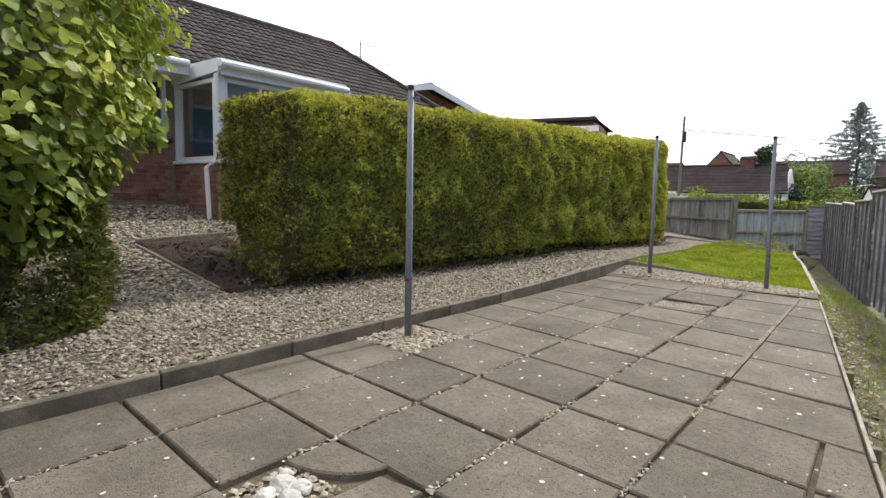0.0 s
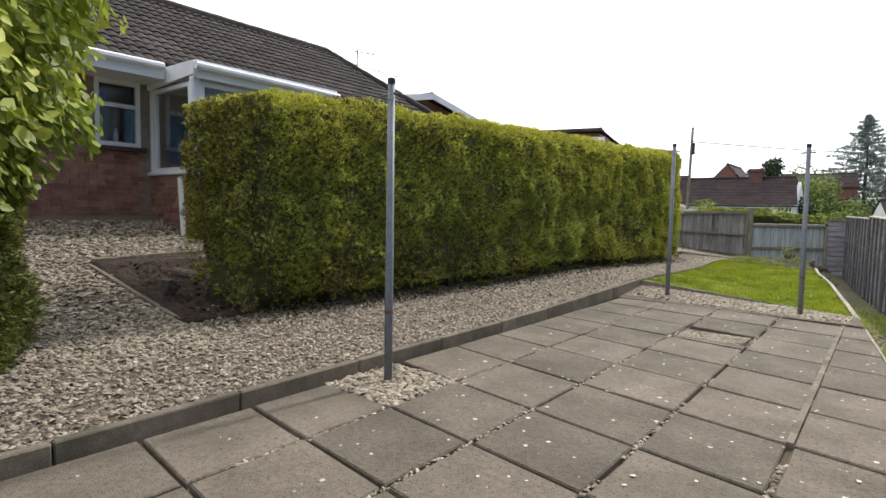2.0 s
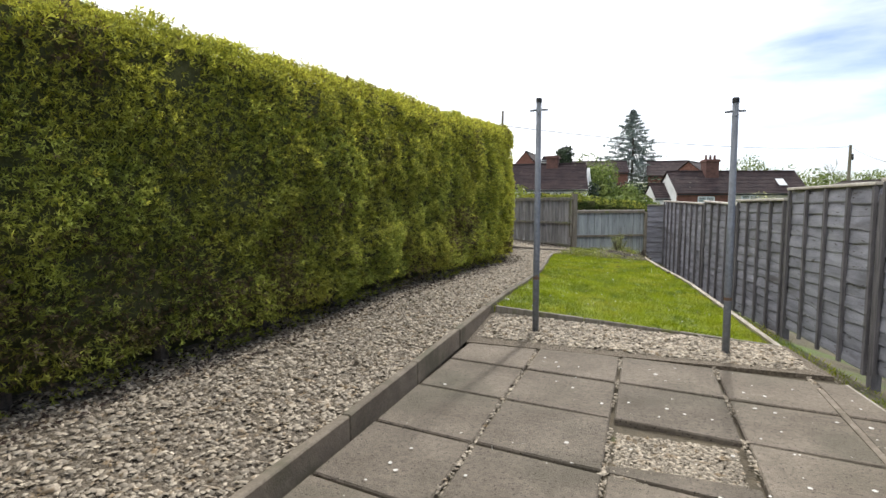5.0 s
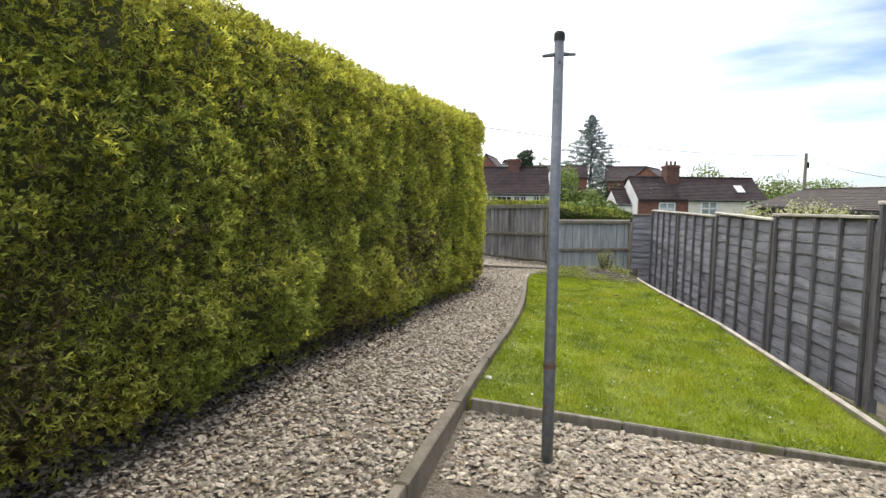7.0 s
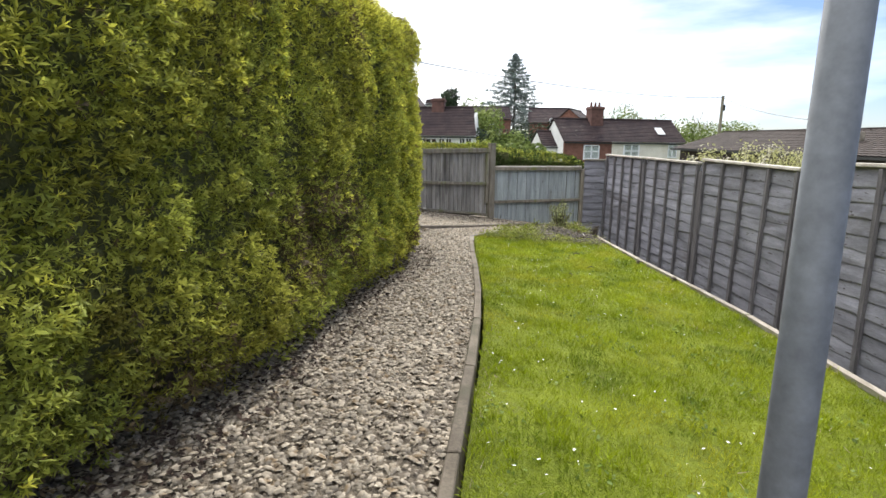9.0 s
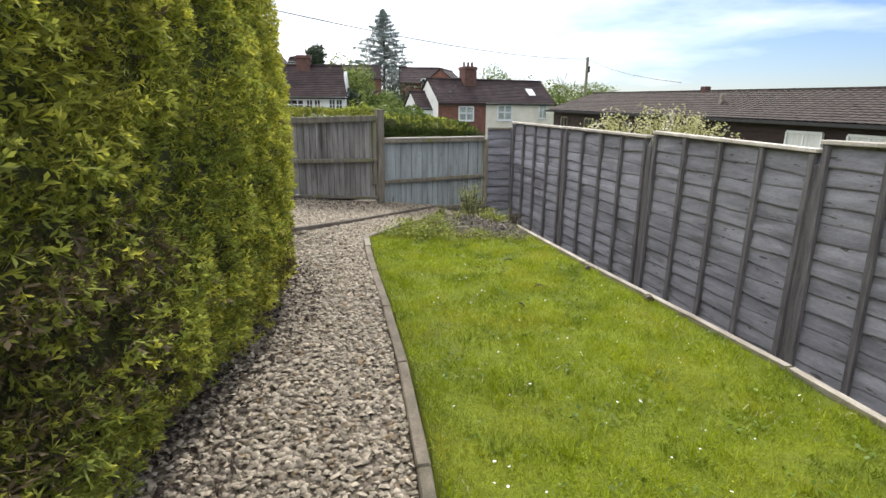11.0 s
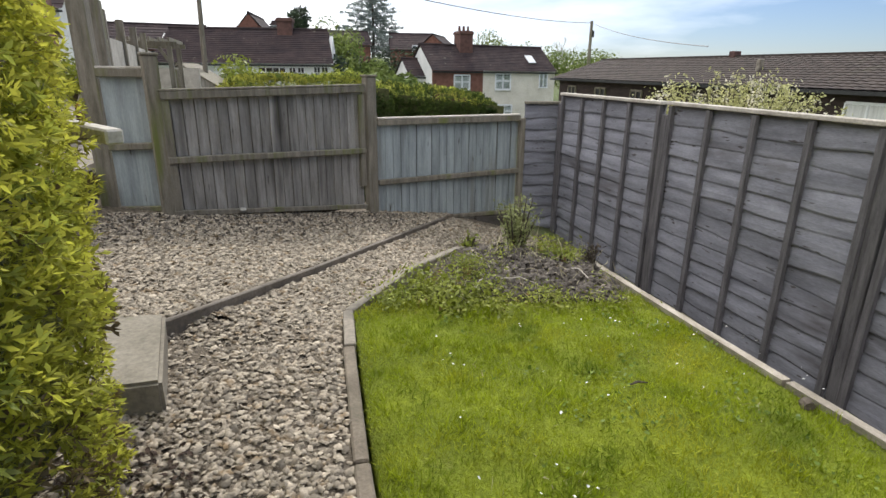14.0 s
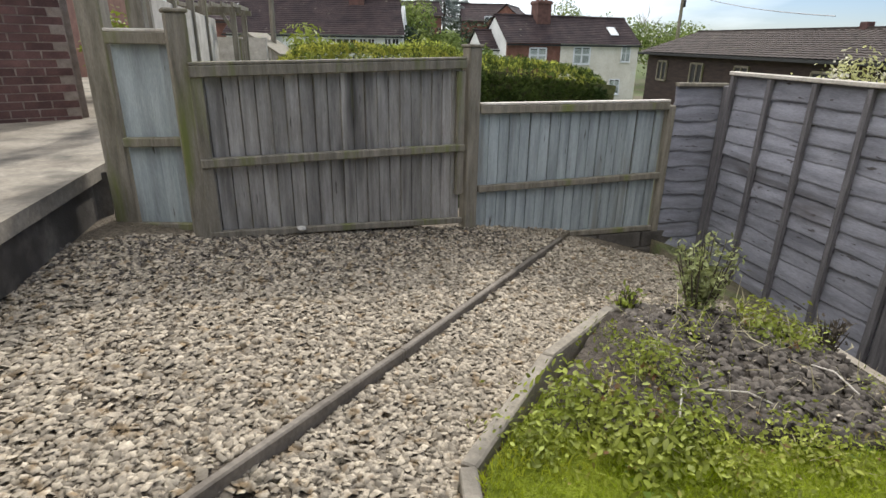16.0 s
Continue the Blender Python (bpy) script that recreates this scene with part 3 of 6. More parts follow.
def hedge():
    ob = thing("conifer_hedge", pose(-5.2, 8, 0.1), "long clipped conifer hedge, green with yellow tips and brown patches", "hedge")
    inv = ob.matrix_world.inverted()
    # core: a solid shell whose dark colour stands for shade between the sprays
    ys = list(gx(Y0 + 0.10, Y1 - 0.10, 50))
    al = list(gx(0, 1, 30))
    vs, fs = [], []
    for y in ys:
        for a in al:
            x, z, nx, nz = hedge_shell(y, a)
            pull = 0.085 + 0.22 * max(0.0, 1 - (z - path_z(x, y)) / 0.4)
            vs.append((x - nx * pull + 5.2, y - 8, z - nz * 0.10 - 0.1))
    na = len(al)
    for j in range(len(ys) - 1):
        for i in range(na - 1):
            fs.append((j * na + i, j * na + i + 1, (j + 1) * na + i + 1, (j + 1) * na + i))
    fs.append(tuple(range(na)))
    fs.append(tuple((len(ys) - 1) * na + i for i in range(na))[::-1])
    part("core", mesh_of(vs, fs), M_CORE_SHADE, ob, "solid dark core, coloured as the shade between the sprays")
    # sprays over the shell
    P, N, S = [], [], []
    for _ in range(138000):
        pick = random.random()
        if pick < 0.84:
            y, a = random.uniform(Y0, Y1), random.random() ** 1.05 * 0.62
            x, z, nx, nz = hedge_shell(y, a)
            ny = 0.0
            # round off both ends
            e = min(y - Y0, Y1 - y)
            if e < 0.3 and nx > 0:
                kx = 0.3 * (1 - math.sqrt(max(0, 1 - (1 - e / 0.3) ** 2))) * (0.45 if y < 8 else 0.25)
                x -= kx
                ny = (1 - e / 0.3) * (-1 if y < 8 else 1)
        else:
            end = random.random() < 0.6
            y = Y0 if end else Y1
            xf, zt = lerp_at(FRONT, y), lerp_at(TOP, y)
            x, z = xf - 0.1 - random.random() * 1.1, random.uniform(path_z(xf, y), zt)
            nx, nz, ny = 0.0, 0.0, -1.0 if end else 1.0
        up = z - path_z(x, y)
        # thin, bitten foot with stems showing, most of all at the house end
        if up < 0.16 + 0.10 * noise.noise(Vector((y * 2.3, 0, 9))) + 0.30 * smooth_step(3.6, 3.05, y) and random.random() < 0.85:
            continue
        b = 0.085 * noise.noise(Vector((y * 1.7, z * 1.9, x))) + 0.06 * noise.noise(Vector((y * 5.1, z * 5.3, x * 5)))
        if noise.noise(Vector((y * 3.1 + 7, z * 2.7, x * 2))) > 0.36 and random.random() < 0.75:
            b -= 0.09
        b += random.uniform(-0.06, 0.035)
        P.append((x + nx * b + 5.2, y + ny * b - 8, z + nz * b - 0.1))
        N.append((nx * 0.65, ny * 0.65 + random.uniform(-.45, .45), nz * 0.6 + 0.30 + random.uniform(-.7, .3)))
        S.append(random.uniform(0.032, 0.068))
    P, N, S = np.array(P), np.array(N), np.array(S)
    draw = np.random.default_rng(3).random((len(P), 2))
    brown = np.array([noise.noise(Vector((q[1] * 0.55 + 3, q[2] * 1.1, 2))) + 0.5 * noise.noise(Vector((q[1] * 2.1, q[2] * 2.4, 6))) for q in P])
    dead = (draw[:, 1] < np.clip((brown - 0.18) * 1.6, 0.02, 0.5)) | ((P[:, 1] < -4.72) & (draw[:, 1] < 0.45))
    # fresh tips along the top; their rise towards the far end paints sunlight there
    tip = ~dead & ((draw[:, 0] < np.clip((P[:, 2] - 1.15) * 0.85, 0.04, 0.8)) | (draw[:, 0] < np.clip((P[:, 1] - 1.9) * 0.24, 0, 0.82)))
    rest = ~dead & ~tip
    part("foliage", scatter(SPRAY_V, SPRAY_F, P[rest], N[rest], S[rest], RNG, 0.3, axis=True), M_CONIFER, ob)
    part("fresh_growth", scatter(SPRAY_V, SPRAY_F, P[tip], N[tip], S[tip], RNG, 0.3, axis=True), M_CONIFER_LIT_TIP, ob, "yellow-green fresh growth along the top, sunlit colour at the far end")
    part("dead_growth", scatter(SPRAY_V, SPRAY_F, P[dead], N[dead], S[dead], RNG, 0.3, axis=True), M_DEAD, ob, "brown dead sprays in patches")
    for k in range(12):
        y = 3.18 + 0.9 * k
        x = lerp_at(FRONT, y) - 0.22 - 0.1 * random.random()
        g = path_z(x, y)
        bm = bmesh.new()
        tube(bm, [(x + 5.2, y - 8, g - 0.2), (x + 5.17, y - 7.97, g + 0.25), (x + 5.08, y - 7.94, g + 0.9)], [0.055, 0.042, 0.025], 8)
        part("stem", bm, M_BARK, ob, "bare brown trunk at the hedge foot")


hedge()


# ---- broad-leaved bush on a conifer foot ----
def near_bush():
    ob = thing("broadleaf_bush", pose(-5.05, 0.05, 0.1), "tall bright green broad-leaved bush growing over dark conifer growth", "bush")
    P, N, S, P2, N2, S2, C = [], [], [], [], [], [], []
    for _ in range(16000):
        u, v = random.uniform(0, 2 * math.pi), random.uniform(0.0, 1.0)
        z = 0.60 + 2.75 * v
        r = 1.0 + 0.22 * math.sin(v * 3.0) - 0.35 * max(0, v - 0.8)
        r *= 1 + 0.16 * noise.noise(Vector((math.cos(u) * 2, math.sin(u) * 2, z * 2))) + 0.09 * noise.noise(Vector((math.cos(u) * 6, math.sin(u) * 6, z * 6)))
        r *= random.uniform(0.80, 1.03) * (0.74 + 0.26 * min(1.0, v * 3.2))
        ex, ey = 0.88 * r, 1.34 * r
        c, s = math.cos(u), math.sin(u)
        q = (abs(c) ** 3 + abs(s) ** 3) ** (-1 / 3)
        P.append((ex * c * q, ey * s * q, z)), N.append((c, s, 0.6)), S.append(random.uniform(0.06, 0.115))
    for _ in range(9500):
        u, z = random.uniform(0, 2 * math.pi), random.uniform(0.0, 1.15)
        r = (0.92 + 0.10 * math.sin(z * 2.6)) * random.uniform(0.88, 1.02)
        r *= 1 + 0.14 * noise.noise(Vector((math.cos(u) * 2 + 5, math.sin(u) * 2, z * 2)))
        c, s = math.cos(u), math.sin(u)
        q = (abs(c) ** 3 + abs(s) ** 3) ** (-1 / 3)
        P2.append((0.54 * r * c * q, 1.36 * r * s * q, z)), N2.append((c, s, 0.2)), S2.append(random.uniform(0.06, 0.12))
    # solid lump behind the leaves; its dark colour stands in for shade
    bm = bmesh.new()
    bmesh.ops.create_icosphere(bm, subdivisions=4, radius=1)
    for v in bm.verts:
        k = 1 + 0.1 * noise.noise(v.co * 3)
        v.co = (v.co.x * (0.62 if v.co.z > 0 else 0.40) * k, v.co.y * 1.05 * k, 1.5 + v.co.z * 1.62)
    part("core", bm, M_CORE_SHADE, ob, "solid dark core, coloured as the shade behind the leaves")
    part("leaves", scatter(LEAF_V, LEAF_F, np.array(P), np.array(N), np.array(S), RNG, 0.45, (1.45, 1, 1)), M_LAUREL, ob)
    part("conifer_foot", scatter(SPRAY_V, SPRAY_F, np.array(P2), np.array(N2), np.array(S2), RNG, 0.4, axis=True), M_FOOT_SHADED, ob, "conifer sprays at the foot, darkened in colour as shade")


near_bush()

# ---- washing line posts ----
def line_post(x, y, z0, h, lean, arm):
    ob = thing("washing_line_post", pose(x, y, z0, lean[0], lean[1], 0), "grey galvanised washing line post standing in gravel", "post", "washing line posts")
    bm = bmesh.new()
    tube(bm, [(0, 0, -0.15), (0, 0, 0.48), (0, 0, h - 0.02)], [0.028, 0.028, 0.0225], 20)
    part("pole", bm, M_POLE, ob, smooth=True)
    bm = bmesh.new()
    tube(bm, [(0, 0, 0.472), (0, 0, 0.495)], 0.030, 14)
    part("collar", bm, M_RUST, ob, "thin rusty collar")
    bm = bmesh.new()
    tube(bm, [(0, 0, h - 0.035), (0, 0, h - 0.005), (0, 0, h + 0.004)], [0.0255, 0.0255, 0.020], 14)
    part("cap", bm, M_BLACK, ob, "black plastic cap")
    bm = bmesh.new()
    d = Vector((math.cos(arm), math.sin(arm), 0.05)) * 0.075
    tube(bm, [Vector((0, 0, h - 0.10)) - d, Vector((0, 0, h - 0.095)), Vector((0, 0, h - 0.10)) + d], [0.008, 0.011, 0.008], 8)
    part("cleat", bm, M_POLE, ob, "short cross bar for the line")
    bm = bmesh.new()
    e = Vector((-d.y, d.x, 0.006)) * 0.8
    tube(bm, [Vector((0, 0, h - 0.135)) - e * 0.4, Vector((0, 0, h - 0.13)) + e], [0.007, 0.007], 8)
    part("pin", bm, M_POLE, ob, "short pin under the cross bar")


line_post(-3.24, 2.905, -0.02, 1.99, (0, 0), 0.15)
line_post(-2.995, 7.99, 0.03, 2.03, (0, 0), 0.2)
line_post(-1.475, 8.0, -0.06, 2.03, (0.9, -0.5), 0.2)


# ---- lap fence along the side ----
LAP_L, LAP_H = 1.83, 1.72


def lap_slats():
    """Thin waney-edged boards, cupped outwards and lapped over the board below."""
    out = []
    for k in range(6):
        rr = random.Random(30 + k)
        vs, fs = [], []
        n, m = 16, 7
        for i in range(n + 1):
            x = LAP_L * i / n
            wob = 0.007 * math.sin(x * (2.3 + k * 0.7) + k * 2) + 0.005 * math.sin(x * (7 + k) + k) + rr.uniform(-0.004, 0.004)
            cup = 1 + 0.25 * math.sin(x * (1.3 + 0.4 * k) + k)
            vs += [(x, 0.0, 0.175), (x, -0.018 * cup, 0.115), (x, -0.029 * cup, 0.055 + wob * 0.6), (x, -0.031 * cup, 0.012 + wob), (x, -0.026 * cup, wob), (x, -0.014, wob + 0.004), (x, 0.006, 0.175)]
        for i in range(n):
            a, b = i * m, i * m + m
            fs += [(a + j, b + j, b + (j + 1) % m, a + (j + 1) % m) for j in range(m)]
        fs += [tuple(range(m)), tuple(n * m + j for j in range(m))[::-1]]
        out.append(mesh_of(vs, fs))
    return out


SLATS = lap_slats()
BATTEN = mesh_of(*(lambda w, d, h: ([(-w, -d, 0), (w, -d, 0), (w, 0, 0), (-w, 0, 0), (-w * .9, -d, h), (w * .9, -d, h), (w, 0, h), (-w, 0, h)],
                                     [(0, 3, 2, 1), (4, 5, 6, 7), (0, 1, 5, 4), (1, 2, 6, 5), (2, 3, 7, 6), (3, 0, 4, 7)]))(0.022, 0.030, LAP_H - 0.02))


def lap_panel(p, q, zp, zq, label):
    """A lap panel whose top runs from p at zp to q at zq; its face looks to the lawn."""
    d = Vector((q[0] - p[0], q[1] - p[1], 0))
    length = d.length
    ang = math.degrees(math.atan2(d.y, d.x))
    tilt = math.degrees(math.atan2(zq - zp, length))
    ob = thing("lap_fence", pose(p[0], p[1], zp - LAP_H, 0, 0, ang) @ pose(0, 0, 0, 0, -tilt, 0), label, "fence", "lap panels of the side fence")
    k = length / LAP_L
    n = 13
    for i in range(n):
        s = part("slat", SLATS[(i * 7 + int(p[1] * 10)) % 6], M_FENCE, ob)
        s.matrix_local = Matrix.Translation((0, 0.004 * (i % 2), 0.03 + i * (LAP_H - 0.20) / (n - 1))) @ Matrix.Diagonal((k, 1, 1, 1))
    for i in range(5):
        b = part("batten", BATTEN, M_BATTEN, ob)
        b.matrix_local = Matrix.Translation((0.03 + (length - 0.06) * i / 4, -0.034, 0))
    part("cap_rail", bar((-0.01, -0.034, LAP_H + 0.003), (length + 0.01, -0.034, LAP_H + 0.003), 0.075, 0.030, bevel=0.005), M_CAP, ob, "pale capping rail")
    return ob


POSTS = [18.55, 16.63, 14.725, 12.80, 10.93, 9.0, 7.07, 5.14, 3.21, 1.28, -0.65, -2.58, -4.5]
TOPS = [(1.135, 1.122), (1.125, 1.104), (1.153, 1.114), (1.175, 1.195), (1.32, 1.34), (1.37, 1.38), (1.41, 1.42), (1.45, 1.46), (1.48, 1.49), (1.5, 1.5), (1.5, 1.5), (1.5, 1.5)]
for i in range(len(POSTS) - 1):
    ya, yb = POSTS[i] - 0.045, POSTS[i + 1] + 0.045
    lap_panel((fence_x(ya), ya), (fence_x(yb), yb), TOPS[i][0], TOPS[i][1], "weathered grey lap fence panel with dark battens and pale cap")
for i, y in enumerate(POSTS):
    t = thing("fence_post", pose(fence_x(y), y, -0.62, 0, 0, 8.5), "weathered square timber post of the side fence", "fence post", "side fence posts")
    zt = min(TOPS[min(i, len(TOPS) - 1)][0], TOPS[max(0, i - 1)][1]) + 0.62 - 0.09
    part("shaft", bar((0, 0, -0.15), (0, 0, zt), 0.085, 0.085, (0, 1, 0), 0.006), M_BATTEN, t)


# ---- back fence with the gate ----
BOARDS = []
for k in range(5):
    w, d = 0.092, 0.020
    bm = bmesh.new()
    beam(bm, (0, 0, 0), (0, 0, 1), w, d, (0, 1, 0))
    for v in bm.verts:
        if v.co.x > 0:
            v.co.y = v.co.y * 0.35 + 0.006
    me = bpy.data.meshes.new("board")
    bm.to_mesh(me)
    bm.free()
    BOARDS.append(me)


BOARD_SETS = {}


def board_panel(name, p, q, z0, z1, zm, material, label, category, group="", frame_w=0.0):
    """Vertical boards on rails; z0, z1, zm give (height at p, height at q) of foot, top and middle rail."""
    d = Vector((q[0] - p[0], q[1] - p[1], 0))
    length, ang = d.length, math.degrees(math.atan2(d.y, d.x))
    ob = thing(name, pose(p[0], p[1], min(z0), 0, 0, ang), label, category, group)
    base = min(z0)
    n = max(2, round(length / 0.092))
    for i in range(n):
        u = (i + 0.5) / n
        a, b = z0[0] + (z0[1] - z0[0]) * u - base, z1[0] + (z1[1] - z1[0]) * u - base - 0.01
        a += random.uniform(-0.01, 0.012)
        key = (i % 5, material.name)
        if key not in BOARD_SETS:
            BOARD_SETS[key] = BOARDS[i % 5].copy()
        bo = part("board", BOARD_SETS[key], material, ob)
        bo.matrix_local = Matrix.Translation((u * length, 0.014 + random.uniform(-0.004, 0.006), a)) @ Matrix.Rotation(radians(random.uniform(-0.25, 0.25)), 4, "Y") @ Matrix.Diagonal((length / n / 0.0945 * random.uniform(0.97, 1.02), 1, b - a, 1))
    # added sheet, not a fence part: its dark colour makes the gaps look shaded
    part("backing", block(0.01, 0.034, 0.02, length - 0.01, 0.038, min(z1) - base - 0.05), M_BARK, ob, "added dark sheet that shades the gaps between boards")
    part("top_rail", bar((0, -0.028, z1[0] - base - 0.03), (length, -0.028, z1[1] - base - 0.03), 0.05, 0.062, bevel=0.005), M_POST, ob)
    part("top_cap", bar((0, -0.015, z1[0] - base + 0.012), (length, -0.015, z1[1] - base + 0.012), 0.075, 0.018, bevel=0.004), M_CAP if material is M_BOARD2 else M_POST, ob)
    part("middle_rail", bar((0, -0.028, zm[0] - base), (length, -0.028, zm[1] - base), 0.05, 0.055, bevel=0.006), M_POST, ob)
    part("bottom_rail", bar((0, -0.022, z0[0] - base + 0.02), (length, -0.022, z0[1] - base + 0.02), 0.04, 0.045, bevel=0.005), M_POST, ob)
    if frame_w:
        for x in (frame_w / 2, length - frame_w / 2):
            part("stile", bar((x, -0.02, z0[0] - base), (x, -0.02, z1[0] - base - 0.05), frame_w, 0.035, (0, 1, 0), 0.004), M_POST, ob, "mossy upright frame timber")
    return ob


def square_post(x, y, z0, z1, w, label, ang=0.0, cap=True):
    t = thing("gate_post", pose(x, y, z0, 0, 0, ang), label, "fence post", "back fence posts")
    part("shaft", bar((0, 0, -0.2), (0, 0, z1 - z0), w, w, (0, 1, 0), 0.007), M_POST, t)
    if cap:
        part("post_cap", bar((0, 0, z1 - z0), (0, 0, z1 - z0 + 0.022), w + 0.02, w + 0.02, (0, 1, 0), 0.006), M_POST, t)


square_post(-3.83, 18.07, -0.3, 1.31, 0.11, "square mossy timber post beside the gate", 30)
square_post(-5.50, 16.83, 0.15, 1.46, 0.11, "square capped timber post at the gate", 30)
square_post(-6.01, 16.96, 0.15, 2.3, 0.13, "tall grey timber post by the concrete wall", 8)
square_post(-2.06, 18.58, -0.5, 0.86, 0.07, "thin timber post between fence panels", 12, False)
board_panel("gate", (-5.47, 16.82), (-3.90, 18.02), (0.19, -0.055), (1.19, 1.22), (0.65, 0.565), M_BOARD, "wide weathered close-boarded timber gate with mossy frame", "gate", frame_w=0.07)
board_panel("boarded_fence", (-3.76, 18.10), (-2.10, 18.57), (-0.26, -0.27), (0.88, 0.89), (0.21, 0.25), M_BOARD2, "blue-grey close-boarded fence panel with pale top", "fence", "back fence panels")
board_panel("boarded_fence", (-5.93, 16.93), (-5.57, 16.93), (0.21, 0.21), (1.36, 1.36), (0.75, 0.76), M_BOARD2, "narrow blue-grey boarded fence panel", "fence", "back fence panels")

cp = thing("slatted_fence", pose(-2.03, 18.60, -0.5, 0, 0, 4), "short dark horizontal-slatted corner panel", "fence", "back fence panels")
for i in range(11):
    s = part("slat", SLATS[i % 4], M_FENCE, cp)
    s.matrix_local = Matrix.Translation((0, 0, 0.02 + i * 0.134)) @ Matrix.Diagonal((0.44 / LAP_L, 1, 0.9, 1))
part("cap_rail", bar((0, -0.01, 1.535), (0.45, -0.01, 1.535), 0.07, 0.03, bevel=0.005), M_POST, cp)

# low block wall under the panel
bw = thing("block_wall", pose(-3.4, 18.16, -0.75, 0, 0, 15.8), "low dark block wall under the back fence", "wall", kind="structure")
for j in range(3):
    for i in range(4):
        part("block", block(i * 0.46 - 0.1 + (0.22 if j % 2 else 0), 0.0, j * 0.16, i * 0.46 + 0.34 + (0.22 if j % 2 else 0), 0.09, j * 0.16 + 0.15, 0.008), M_BLOCK, bw)


# ---- lap of edges: kerb stones, boards ----
def kerb_stone(parent, a, b, za, zb, w=0.055, h=0.16, material=None):
    bm = bmesh.new()
    d = Vector((b[0] - a[0], b[1] - a[1], zb - za))
    g = d.normalized() * 0.004
    beam(bm, Vector((a[0], a[1], za - h / 2)) + g, Vector((b[0], b[1], zb - h / 2)) - g, w, h)
    bmesh.ops.bevel(bm, geom=bm.edges[:], offset=0.007, segments=1, affect="EDGES")
    for v in bm.verts:
        v.co += Vector((random.uniform(-1, 1), random.uniform(-1, 1), random.uniform(-1, 1))) * 0.002
    part("kerb_stone", bm, material or M_KERB, parent)


kerb = thing("kerb", pose(0, 0, 0), "narrow grey concrete edging kerb between gravel and patio", "kerb", kind="structure")
ys = [-3.41 + 0.90 * i for i in range(21)]
for ya, yb in zip(ys, ys[1:]):
    if yb < 15.0:
        kerb_stone(kerb, (lerp_at(KERB_X, ya) - 0.03, ya), (lerp_at(KERB_X, yb) - 0.03, yb), lerp_at(KERB_TOP, ya), lerp_at(KERB_TOP, yb))
ends = [(-3.91, 14.6, 0.045), (-3.945, 15.06, 0.035), (-3.56, 15.78, 0.022), (-3.12, 16.33, 0.0), (-2.88, 16.40, -0.02)]
for p, q in zip(ends, ends[1:]):
    kerb_stone(kerb, p[:2], q[:2], p[2], q[2], 0.06, 0.16, M_CONC)

lawn_edge = thing("edging_board", pose(0, 0, 0), "dark damp timber edging board in front of the lawn", "edging", kind="structure")
for i in range(3):
    a, b = i / 3, (i + 1) / 3
    kerb_stone(lawn_edge, (-3.47 + 2.52 * a, 8.39 + 0.35 * a), (-3.47 + 2.52 * b, 8.39 + 0.35 * b), 0.165 - 0.26 * a, 0.165 - 0.26 * b, 0.035, 0.15, M_POST)

for i, (ya, yb) in enumerate(((8.62, 11.9), (11.92, 14.2), (14.22, 16.28))):
    t = thing("edging_board", pose(0, 0, 0), "long pale weathered edging board beside the lawn", "edging", "lawn edging boards")
    pts = [ya + (yb - ya) * k / 3 for k in range(4)]
    bm = bmesh.new()
    for p, q in zip(pts, pts[1:]):
        beam(bm, (lerp_at(BOARD_X, p), p, lerp_at(BOARD_Z, p) - 0.11), (lerp_at(BOARD_X, q), q, lerp_at(BOARD_Z, q) - 0.11), 0.03, 0.22)
    part("plank", bm, M_EDGE, t)
    bm = bmesh.new()
    for p, q in zip(pts, pts[1:]):
        beam(bm, (lerp_at(BOARD_X, p) + 0.008, p, lerp_at(BOARD_Z, p) + 0.006), (lerp_at(BOARD_X, q) + 0.008, q, lerp_at(BOARD_Z, q) + 0.006), 0.05, 0.016)
    part("top_strip", bm, M_EDGE, t, "pale top edge")

for i, y in enumerate((-1.6, -0.2, 1.2, 2.3, 3.05, 3.55, 4.35, 5.7, 7.95)):
    tagged(part("edging_peg", bar((patio_x(y) + 0.06, y, -0.5), (patio_x(y) + 0.055, y, -0.03 - 0.03 * (i % 3)), 0.05, 0.05, (0, 1, 0), 0.004), M_POST), "short dark wooden peg holding the patio edge", "peg", "patio edge pegs")
edge = thing("edging_board", pose(0, 0, 0), "thin grey board along the open patio edge", "edging", "patio edging boards")
for ya, yb in ((-3.5, -0.6), (-0.58, 2.7), (2.72, 5.2), (5.22, 7.4)):
    part("plank", bar((patio_x(ya) + 0.012, ya, -0.09), (patio_x(yb) + 0.012, yb, -0.09), 0.02, 0.17, bevel=0.003), M_EDGE, edge)

yard_edge = thing("timber_edging", pose(0, 0, 0), "grey timber edge holding back the raised gravel", "edging")
for i in range(3):
    a, b = i / 3, (i + 1) / 3
    pa = (EDGE_A[0] + (EDGE_B[0] - EDGE_A[0]) * a, EDGE_A[1] + (EDGE_B[1] - EDGE_A[1]) * a)
    pb = (EDGE_A[0] + (EDGE_B[0] - EDGE_A[0]) * b, EDGE_A[1] + (EDGE_B[1] - EDGE_A[1]) * b)
    part("plank", bar((*pa, far_high(*pa) - 0.072), (*pb, far_high(*pb) - 0.072), 0.034, 0.17, bevel=0.006), M_EDGEWOOD, yard_edge)

step = thing("concrete_step", pose(-4.9, 14.3, 0.05), "worn concrete step block beside the hedge end", "step")
bm = bmesh.new()
prism(bm, ((-0.95, 0.36), (-0.75, -0.30), (0.15, -0.33), (0.33, -0.30), (0.12, 0.34)), -0.3, 0.185)
